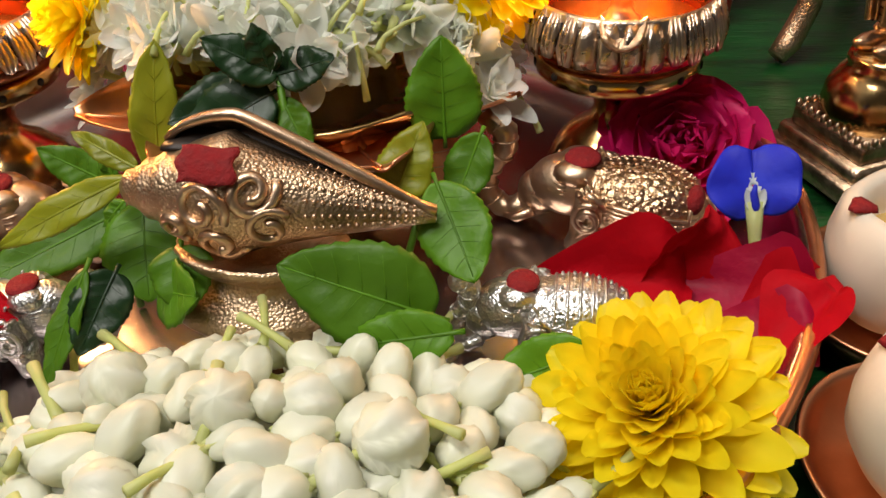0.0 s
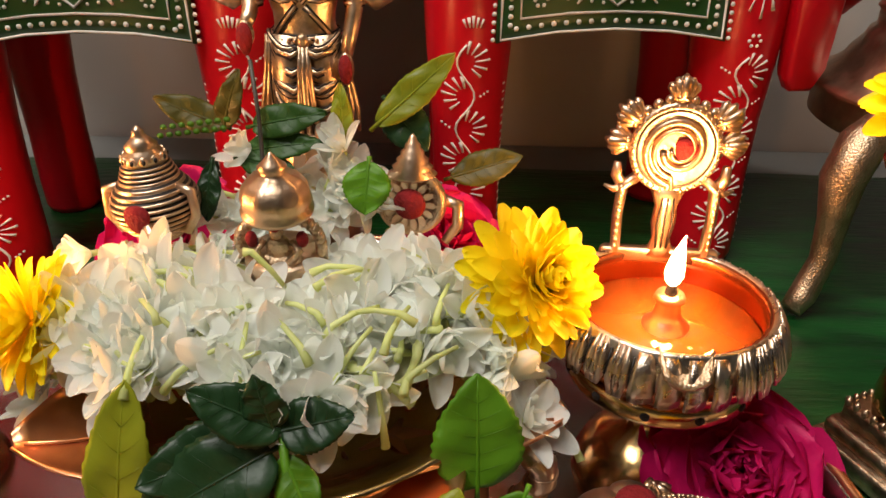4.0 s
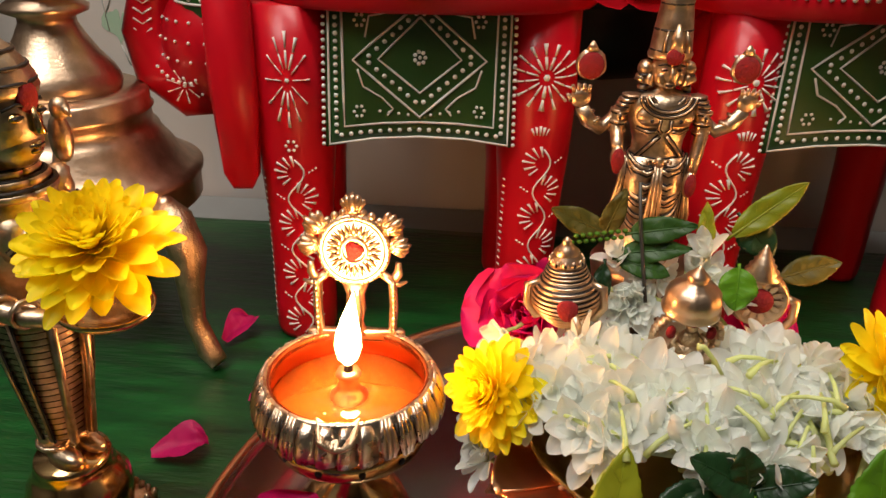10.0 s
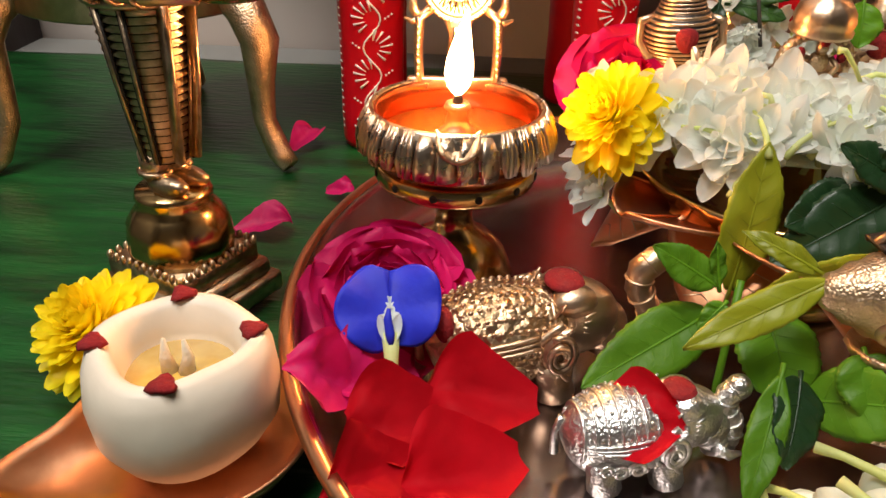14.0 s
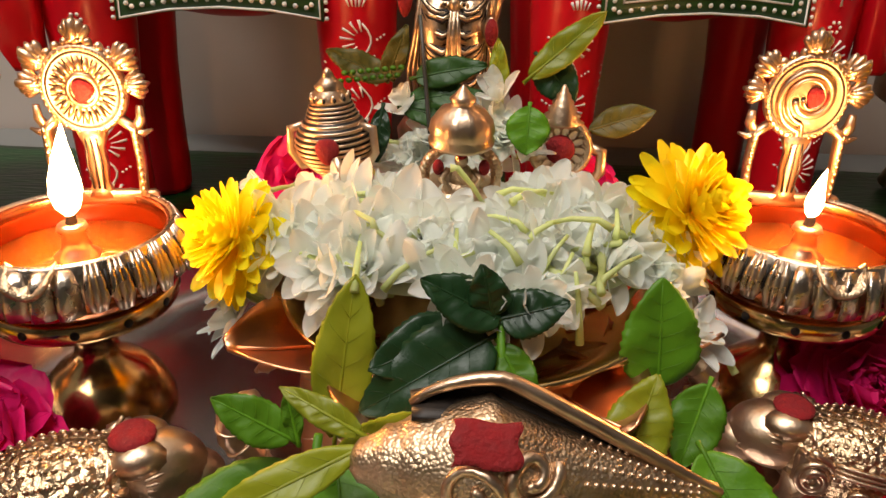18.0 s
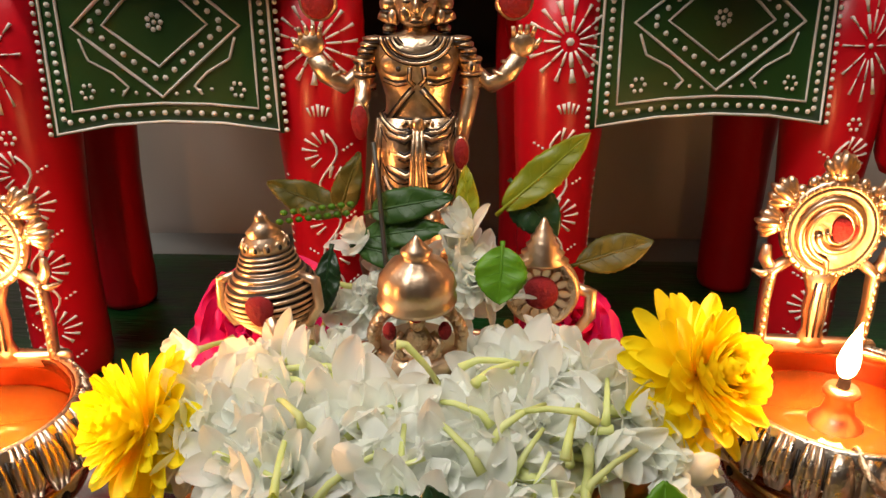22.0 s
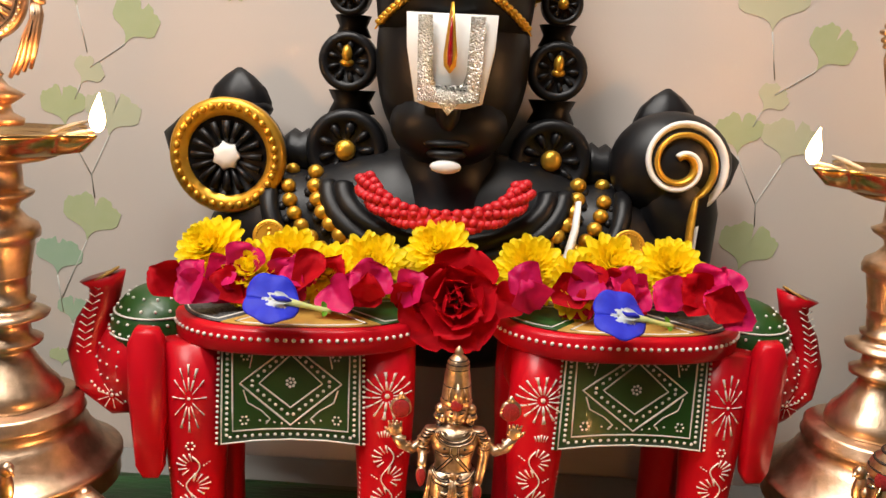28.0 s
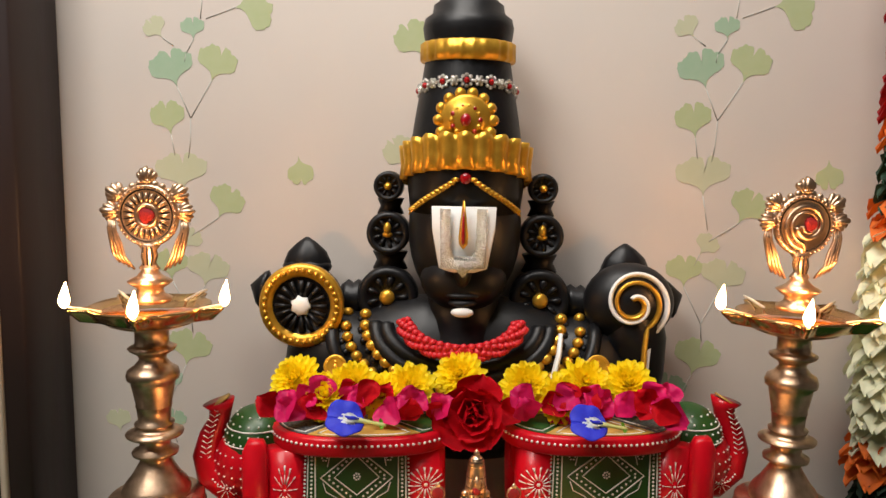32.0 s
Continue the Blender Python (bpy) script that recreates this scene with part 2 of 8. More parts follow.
WALLPAPER = mat("cream_wallpaper", (0.70, 0.615, 0.545), (0.605, 0.545, 0.500), 0.62, 0, 5, 0.9, 0.12, 700, coat=0.05)
PRINT_LEAF = mat("printed_ginkgo_green", (0.36, 0.42, 0.19), (0.47, 0.50, 0.32), 0.62, 0, 26, 0.8, 0.1, 700)
PRINT_LEAF2 = mat("printed_ginkgo_grey_green", (0.24, 0.39, 0.24), (0.40, 0.48, 0.36), 0.62, 0, 26, 0.8, 0.1, 700)
PRINT_LEAF3 = mat("printed_ginkgo_faint_yellow", (0.46, 0.47, 0.28), (0.54, 0.53, 0.40), 0.62, 0, 26, 0.8, 0.1, 700)
PRINT_STEM = mat("printed_stem", (0.36, 0.35, 0.31), (0.50, 0.48, 0.44), 0.62, 0, 60)
DOOR_BROWN = mat("dark_brown_laminate", (0.022, 0.009, 0.008), (0.014, 0.006, 0.005), 0.5, 0, 14, 0.8, 0.1, 60, stretch=(4, 4, 0.4))
BEADING = mat("beige_beading", (0.66, 0.55, 0.42), (0.54, 0.44, 0.33), 0.4, 0, 30)
ROOM_PAINT = mat("room_paint", (0.20, 0.195, 0.185), (0.18, 0.175, 0.165), 0.7, 0, 6, 0.8, 0.1, 400)
ROOM_FLOOR = mat("room_floor_tile", (0.16, 0.145, 0.125), (0.13, 0.115, 0.10), 0.35, 0, 8, 0.8)
CLOTH_ORANGE = mat("orange_cloth_petal", (0.72, 0.16, 0.012), (0.55, 0.10, 0.01), 0.7, 0, 120, trans=0.2, vary=0.15)
CLOTH_CREAM = mat("cream_cloth_petal", (0.76, 0.76, 0.58), (0.66, 0.68, 0.46), 0.7, 0, 120, trans=0.2, vary=0.08)
CLOTH_RED = mat("red_cloth_petal", (0.50, 0.01, 0.015), (0.36, 0.006, 0.01), 0.7, 0, 120, trans=0.2, vary=0.1)
CLOTH_GREEN = mat("dark_green_cloth_petal", (0.012, 0.05, 0.025), (0.008, 0.03, 0.016), 0.7, 0, 120, vary=0.2)


# ---- mesh tools ----
class Build:
    """Collects pieces of one mesh; each piece has a material slot."""

    def __init__(self, *mats):
        self.v, self.f, self.mi, self.mats = [], [], [], list(mats)

    def add(self, piece, slot=0, m=None):
        verts, faces = piece
        base = len(self.v)
        if m is not None:
            verts = [tuple(m @ Vector(p)) for p in verts]
        self.v.extend(verts)
        self.f.extend([tuple(i + base for i in f) for f in faces])
        self.mi.extend([slot] * len(faces))
        return self

    def mesh(self, name, flat=False):
        me = bpy.data.meshes.new(name)
        me.from_pydata(self.v, [], self.f)
        for m in self.mats:
            me.materials.append(m)
        me.polygons.foreach_set("material_index", self.mi)
        me.polygons.foreach_set("use_smooth", [not flat] * len(self.f))
        me.update()
        return me

    def part(self, name, parent=None, label="", m=None, flat=False):
        ob = new(name, self.mesh(name, flat))
        if parent is not None:
            ob.parent = parent
        if m is not None:
            ob.matrix_basis = m
        return tagged(ob, label)


def thing(name, label, category, m=None, group="", kind=""):
    ob = new(name)
    ob.empty_display_size = 0.01
    if m is not None:
        ob.matrix_basis = m
    return tagged(ob, label, category, group, kind)


def lathe(profile, n=32, flute=None, sx=1.0, sy=1.0, caps=True):
    """A turned form from (radius, height) pairs; flute(angle, k) scales the radius."""
    v, f = [], []
    for k, (r, z) in enumerate(profile):
        for i in range(n):
            a = 2 * math.pi * i / n
            q = r * (flute(a, k) if flute else 1)
            v.append((q * math.cos(a) * sx, q * math.sin(a) * sy, z))
    for k in range(len(profile) - 1):
        for i in range(n):
            j = (i + 1) % n
            f.append((k * n + i, k * n + j, (k + 1) * n + j, (k + 1) * n + i))
    if caps:
        f.append(tuple(range(n))[::-1])
        f.append(tuple(range((len(profile) - 1) * n, len(profile) * n)))
    return v, f


def tube(path, radii, n=8, flat=1.0):
    """A round bar along a path; radii one number or one a point."""
    pts = [Vector(p) for p in path]
    rs = radii if isinstance(radii, (list, tuple)) else [radii] * len(pts)
    v, f = [], []
    up = Vector((0.13, 0.21, 0.97))
    side = None
    for k, p in enumerate(pts):
        d = (pts[min(k + 1, len(pts) - 1)] - pts[max(k - 1, 0)])
        d = d.normalized() if d.length > 1e-9 else Vector((0, 0, 1))
        ref = side if side is not None else (d.cross(up) if abs(d.dot(up)) < 0.98 else d.cross(Vector((1, 0, 0))))
        a = (ref - d * ref.dot(d)).normalized()
        side = a
        b = d.cross(a)
        for i in range(n):
            t = 2 * math.pi * i / n
            v.append(tuple(p + a * rs[k] * math.cos(t) + b * rs[k] * flat * math.sin(t)))
    for k in range(len(pts) - 1):
        for i in range(n):
            j = (i + 1) % n
            f.append((k * n + i, k * n + j, (k + 1) * n + j, (k + 1) * n + i))
    f.append(tuple(range(n))[::-1])
    f.append(tuple(range((len(pts) - 1) * n, len(pts) * n)))
    return v, f


def ball(rx, ry, rz, c=(0, 0, 0), nu=16, nv=10):
    v, f = [], []
    for k in range(nv + 1):
        p = math.pi * k / nv
        s = max(math.sin(p), 0.01)
        for i in range(nu):
            a = 2 * math.pi * i / nu
            v.append((c[0] + rx * s * math.cos(a), c[1] + ry * s * math.sin(a), c[2] + rz * math.cos(p)))
    for k in range(nv):
        for i in range(nu):
            j = (i + 1) % nu
            f.append((k * nu + i, (k + 1) * nu + i, (k + 1) * nu + j, k * nu + j))
    return v, f


def dome(r, h, c=(0, 0, 0), n=6):
    """A small raised dot, lying in the xz plane and facing -y."""
    v = [(c[0] + r * math.cos(2 * math.pi * i / n), c[1], c[2] + r * math.sin(2 * math.pi * i / n)) for i in range(n)]
    v += [(c[0] + 0.6 * r * math.cos(2 * math.pi * i / n), c[1] - h, c[2] + 0.6 * r * math.sin(2 * math.pi * i / n)) for i in range(n)]
    f = [(i, (i + 1) % n, n + (i + 1) % n, n + i) for i in range(n)] + [tuple(range(n, 2 * n))]
    return v, f


def slab(outline, z0, z1, bevel=0.002):
    """A flat form with a rounded edge from an outline in xy."""
    cx, cy = sum(p[0] for p in outline) / len(outline), sum(p[1] for p in outline) / len(outline)
    n = len(outline)

    def ring(inset, z):
        out = []
        for x, y in outline:
            d = math.hypot(x - cx, y - cy) or 1
            out.append((x - (x - cx) / d * inset, y - (y - cy) / d * inset, z))
        return out
    v = ring(bevel, z0) + ring(0, z0 + bevel) + ring(0, z1 - bevel) + ring(bevel, z1)
    f = [(k * n + i, k * n + (i + 1) % n, (k + 1) * n + (i + 1) % n, (k + 1) * n + i) for k in range(3) for i in range(n)]
    f += [tuple(range(n))[::-1], tuple(range(3 * n, 4 * n))]
    return v, f


def box(x, y, z, c=(0, 0, 0), bevel=0.001):
    x, y = x / 2, y / 2
    b = bevel
    o = [(-x + b, -y), (x - b, -y), (x, -y + b), (x, y - b), (x - b, y), (-x + b, y), (-x, y - b), (-x, -y + b)]
    v, f = slab(o, -z / 2, z / 2, b)
    return [(p[0] + c[0], p[1] + c[1], p[2] + c[2]) for p in v], f


def sheet(fn, nu, nv, thick=0.0):
    """A surface fn(u, v) -> point over the unit square; thick gives it a back."""
    g = [[Vector(fn(i / nu, j / nv)) for j in range(nv + 1)] for i in range(nu + 1)]
    v = [tuple(p) for row in g for p in row]
    w = nv + 1
    f = [(i * w + j, (i + 1) * w + j, (i + 1) * w + j + 1, i * w + j + 1) for i in range(nu) for j in range(nv)]
    if thick:
        nrm = []
        for i in range(nu + 1):
            for j in range(nv + 1):
                a = g[min(i + 1, nu)][j] - g[max(i - 1, 0)][j]
                b = g[i][min(j + 1, nv)] - g[i][max(j - 1, 0)]
                q = a.cross(b)
                nrm.append(q.normalized() if q.length > 1e-12 else Vector((0, 0, 1)))
        m = len(v)
        v += [tuple(Vector(p) - q * thick) for p, q in zip(v, nrm)]
        f += [tuple(m + i for i in reversed(face)) for face in list(f)]
        edge = [i * w for i in range(nu + 1)] + [nu * w + j for j in range(1, nv + 1)]
        edge += [i * w + nv for i in range(nu - 1, -1, -1)] + [j for j in range(nv - 1, 0, -1)]
        f += [(edge[k], m + edge[k], m + edge[(k + 1) % len(edge)], edge[(k + 1) % len(edge)]) for k in range(len(edge))]
    return v, f


def petal(length, width, cup=0.3, curl=0.3, tip=0.5, nu=5, nv=4, wave=0.0, seed=0):
    """A petal from the origin along +x, opening upwards; tip 0 is pointed, 1 is blunt."""
    def fn(u, w):
        s = w * 2 - 1
        u = 1 - (1 - u) ** 1.7
        knee = 0.40 + 0.30 * tip
        grow = (0.16 + 0.84 * min(1.0, u / knee)) ** 0.75
        fall = 1.0 if u <= knee else math.sqrt(max(0.0, 1 - ((u - knee) / (1 - knee)) ** 2)) ** (1.5 - 0.6 * tip)
        half = width / 2 * max(grow * fall, (0.04 + 0.26 * tip * tip) * u)
        z = cup * half * s * s + curl * length * u * u + wave * width * math.sin(7 * u + 5 * s + seed) * u
        return (u * length, s * half, z)
    return sheet(fn, nu, nv)


def turn_to(d, spin=0.0):
    """A turn that carries +x to the way d, with a spin about it."""
    d = Vector(d).normalized()
    return d.to_track_quat("X", "Z").to_matrix().to_4x4() @ Matrix.Rotation(spin, 4, "X")


# ---- the room ----
def slab_wall(name, c, size, material, label):
    ob = Build(material).add(box(*size, bevel=0.002)).part(name, m=pose(*c))
    return tagged(ob, label, "wall", kind="structure")


WALL_Y = 0.852
slab_wall("wall_north", (0.3, WALL_Y + 0.05, 0.9), (3.6, 0.1, 3.4), WALLPAPER, "cream wallpaper printed with pale green ginkgo sprays")
# unseen walls, floor and ceiling; dim paint holds down bounced light
slab_wall("wall_south", (0, -2.4, 0.9), (4.2, 0.1, 3.4), ROOM_PAINT, "plain painted room wall")
slab_wall("wall_east", (2.05, -0.8, 0.9), (0.1, 3.2, 3.4), ROOM_PAINT, "plain painted room wall")
slab_wall("wall_west", (-1.45, -0.8, 0.9), (0.1, 3.2, 3.4), ROOM_PAINT, "plain painted room wall")
tagged(Build(ROOM_FLOOR).add(box(3.6, 3.4, 0.06)).part("floor", m=pose(0.3, -0.8, -0.78)), "dull tiled room floor, out of view", "floor", kind="structure")
tagged(Build(ROOM_PAINT).add(box(3.6, 3.4, 0.06)).part("ceiling", m=pose(0.3, -0.8, 2.55)), "grey painted ceiling, out of view", "ceiling", kind="structure")

table = thing("altar_table", "grey altar table against the papered wall", "table")
Build(TABLE).add(box(1.7, 1.31, 0.03, bevel=0.003)).part("tabletop", table, m=pose(0.25, 0.192, -0.0195))
for tx in (-0.52, 1.02):
    for ty in (-0.40, 0.76):
        Build(TABLE).add(box(0.05, 0.05, 0.715, bevel=0.002)).part("leg", table, m=pose(tx, ty, -0.3925))

# green mat with faint ribs and one fold line
mat_ob = Build(MAT_GREEN)
mat_ob.add(sheet(lambda u, v: (-0.575 + 1.3 * u, -0.30 + 1.09 * v, -0.0005 + 0.0007 * math.sin(u * 37) * math.sin(v * 23) + 0.0016 * math.exp(-((v - 0.672) / 0.004) ** 2)), 60, 140, 0.0025))
tagged(mat_ob.part("green_mat"), "glossy dark green woven mat covering the table", "mat")

# dark door frame beside the papered wall
door = tagged(Build(DOOR_BROWN).add(box(0.30, 0.10, 2.6, bevel=0.003)).part("door_1", m=pose(-0.672, WALL_Y - 0.052, 0.5)),
              "dark brown laminate door frame with a beige bead", "door frame", kind="structure")
Build(BEADING).add(box(0.008, 0.010, 2.6, bevel=0.002)).part("beading", door, m=pose(0.118, -0.052, 0))


# printed ginkgo sprays: flat prints on the paper
def ginkgo(r, width, seed):
    """A fan leaf printed on the paper: concave sides, wavy rim with one slit; stalk end at the origin."""
    w = width / 2
    pts = [(0.0, 0.0)]
    side = [(0.035, 0.07), (0.10, 0.16), (0.24, 0.25), (0.50, 0.32), (0.80, 0.37), (0.97, 0.46)]
    pts += [(-w * q, r * z) for q, z in side]
    n = 26
    for i in range(n + 1):
        t = -1 + 2 * i / n
        a = 1.18 * t
        rim = 1 + 0.030 * math.sin(9 * a + seed) + 0.022 * math.sin(21 * a + 2 * seed)
        slit = 1 - 0.30 * math.exp(-((t + 0.08 * math.sin(seed)) / 0.045) ** 2)
        pts.append((w * math.sin(a) / math.sin(1.18) * rim, r * (0.56 + 0.44 * math.cos(a * 1.05)) * rim * slit))
    pts += [(w * q, r * z) for q, z in reversed(side)]
    v = [(0.0, 0.0, 0.50 * r)] + [(x, 0, z) for x, z in pts] + [(x, 0.0002, z) for x, z in pts]
    m = len(pts)
    f = [(0, 1 + i, 1 + (i + 1) % m) for i in range(m)] + [(1 + i, 1 + m + i, 1 + m + (i + 1) % m, 1 + (i + 1) % m) for i in range(m)]
    return v, f


def print_leaf(x, z, r, ang, width, tint):
    b = Build((PRINT_LEAF, PRINT_LEAF2, PRINT_LEAF3)[tint]).add(ginkgo(r * 1.04, width, x * 40))
    b.part("printed_leaf", wallpaper, m=pose(x, WALL_Y - 0.0005, z, 0, ang, 0), flat=True)


wallpaper = bpy.data.objects["wall_north"]
wallpaper_at = wallpaper.matrix_basis.inverted()


def print_stem(pts):
    b = Build(PRINT_STEM).add(tube([(x, WALL_Y - 0.0002, z) for x, z in pts], 0.0006, 5, 1))
    b.part("printed_stem", wallpaper).matrix_parent_inverse = wallpaper_at


# one spray of the repeat: stalk end, length, lean, width, tint (0 lime, 1 grey green, 2 faint yellow)
SPRAY = [(-0.376, 0.566, 0.0437, -16, 0.0550, 1), (-0.333, 0.573, 0.0421, 18, 0.0494, 0), (-0.385, 0.507, 0.0406, -10, 0.0431, 0), (-0.393, 0.625, 0.0264, -37, 0.0293, 2),
         (-0.354, 0.623, 0.0251, -5, 0.0294, 1), (-0.342, 0.674, 0.0444, 23, 0.0622, 1), (-0.302, 0.661, 0.0436, 81, 0.0631, 0), (-0.226, 0.484, 0.0342, 173, 0.0326, 0),
         (-0.372, 0.438, 0.0455, -4, 0.0650, 2), (-0.328, 0.405, 0.0420, 27, 0.0450, 0), (-0.372, 0.366, 0.0270, 32, 0.0295, 2), (-0.389, 0.325, 0.0380, -3, 0.0440, 0),
         (-0.347, 0.318, 0.0410, 11, 0.0540, 2), (-0.374, 0.214, 0.0456, 12, 0.0560, 0), (-0.406, 0.177, 0.0370, 8, 0.0480, 1), (-0.394, 0.127, 0.0270, 8, 0.0330, 1),
         (-0.407, 0.080, 0.0190, 0, 0.0260, 0), (-0.463, 0.123, 0.0292, -6, 0.0325, 2)]
STALKS = [[(-0.360, 0.528), (-0.361, 0.500), (-0.364, 0.479)], [(-0.376, 0.566), (-0.360, 0.528)], [(-0.333, 0.573), (-0.360, 0.528)], [(-0.364, 0.606), (-0.354, 0.623)], [(-0.364, 0.606), (-0.366, 0.596)],
          [(-0.385, 0.507), (-0.381, 0.482)], [(-0.342, 0.674), (-0.345, 0.648)], [(-0.393, 0.625), (-0.379, 0.615)], [(-0.302, 0.661), (-0.338, 0.648)], [(-0.372, 0.438), (-0.364, 0.396)],
          [(-0.328, 0.405), (-0.362, 0.382)], [(-0.372, 0.366), (-0.378, 0.352)], [(-0.389, 0.325), (-0.366, 0.280)], [(-0.347, 0.318), (-0.366, 0.280), (-0.364, 0.258)], [(-0.374, 0.214), (-0.404, 0.150)],
          [(-0.406, 0.177), (-0.402, 0.138)], [(-0.394, 0.127), (-0.388, 0.110)]]
for dx, dz, skip in ((0.0, 0.0, ()), (0.641, 0.006, (15, 16, 17)), (1.282, 0.012, ()), (-0.012, 0.640, ()), (0.629, 0.646, ())):
    for k, (x, z, r, ang, width, tint) in enumerate(SPRAY):
        if k not in skip:
            print_leaf(x + dx, z + dz, r, ang, width, tint)
    for pts in STALKS:
        print_stem([(x + dx, z + dz) for x, z in pts])
print_leaf(-0.072, 0.605, 0.0449, -32, 0.0453, 0)
print_leaf(-0.087, 0.472, 0.0408, -36, 0.0401, 2)
for ob in list(wallpaper.children):
    if ob.name.startswith("printed_leaf"):
        ob.matrix_parent_inverse = wallpaper_at


# ---- hanging cloth garland ----
def garland(x, y):
    root = thing("garland", "hanging cloth flower garland in cream, orange, red and green bands", "garland")
    rnd = random.Random(5)
    bands = [("green_band", CLOTH_GREEN, 0.02, 0.150, 0.046), ("orange_band", CLOTH_ORANGE, 0.150, 0.190, 0.056), ("cream_band", CLOTH_CREAM, 0.190, 0.425, 0.058),
             ("orange_band", CLOTH_ORANGE, 0.425, 0.462, 0.050), ("green_band", CLOTH_GREEN, 0.462, 0.525, 0.044), ("orange_band", CLOTH_ORANGE, 0.525, 0.560, 0.046),
             ("red_band", CLOTH_RED, 0.560, 0.80, 0.048), ("cream_band", CLOTH_CREAM, 0.80, 1.2, 0.05)]
    for name, material, z0, z1, r in bands:
        b = Build(material)
        z = z0
        while z < z1:
            for i in range(9):
                a = 2 * math.pi * (i + 0.5 * (int(z * 500) % 2)) / 9 + rnd.uniform(-0.15, 0.15)
                d = Vector((math.cos(a), math.sin(a), -0.35 + rnd.uniform(-0.2, 0.2)))
                b.add(petal(r * rnd.uniform(0.95, 1.12), 0.034, 0.5, -0.25, 0.9, 3, 4, 0.12, i), 0, Matrix.Translation((0, 0, z)) @ turn_to(d))
            z += 0.0095
        tagged(b.part(name, root), kind="stuff")
    Build(CLOTH_GREEN).add(tube([(0, 0, 0), (0, 0, 1.2)], 0.006, 8)).part("cord", root)
    root.matrix_basis = pose(x, y, 0)


garland(0.482, 0.780)


# ---- elephant stools ----
def spray(b, cx, cz, y, s, n, spread=6.28, start=0.0, slot=0, inner=0.25, zs=1.0):
    """A painted burst of drops round a ring of dots, on a surface that faces -y."""
    for i in range(n):
        a = start + spread * i / max(n - (spread < 6), 1)
        for r0, r1, w in ((inner, 0.62, 0.05), (0.66, 1.0, 0.085)):
            p = [(cx + s * q * math.cos(a), y, cz + s * zs * q * math.sin(a)) for q in (r0, (r0 + r1) / 2, r1)]
            b.add(tube(p, [0.04 * s, 0.065 * s, w * 1.2 * s], 5, 0.5), slot)
    b.add(dome(0.11 * s, 0.0006, (cx, y, cz)), slot)


def vine(b, cx, z0, z1, y, w, slot=0):
    """A painted zigzag stem with a fan of drops in every bend."""
    n = 36
    turns = 3.5
    at_z = lambda t: (cx + w * math.sin(2 * math.pi * turns * t), y, z0 + (z1 - z0) * t)
    b.add(tube([at_z(i / n) for i in range(n + 1)], 0.0009, 5, 0.6), slot)
    for i in range(int(2 * turns)):
        t = (i + 0.5) / (2 * turns)
        sgn = -1 if i % 2 else 1
        p0 = Vector((cx + sgn * 0.0005, y, at_z(t)[2]))
        for k in range(6):
            a = -0.75 + 0.42 * k
            d = Vector((-sgn * math.cos(a), 0, math.sin(a))) * (0.0125 - 0.0008 * abs(k - 2.5))
            b.add(tube([p0 + d * 0.42, p0 + d * 0.7, p0 + d], [0.0006, 0.0008, 0.0013], 5, 0.6), slot)
        for k in range(3):
            b.add(dome(0.0007, 0.0005, (cx + sgn * (0.0075 + 0.0018 * k), y, p0.z + 0.001 * k)), slot)


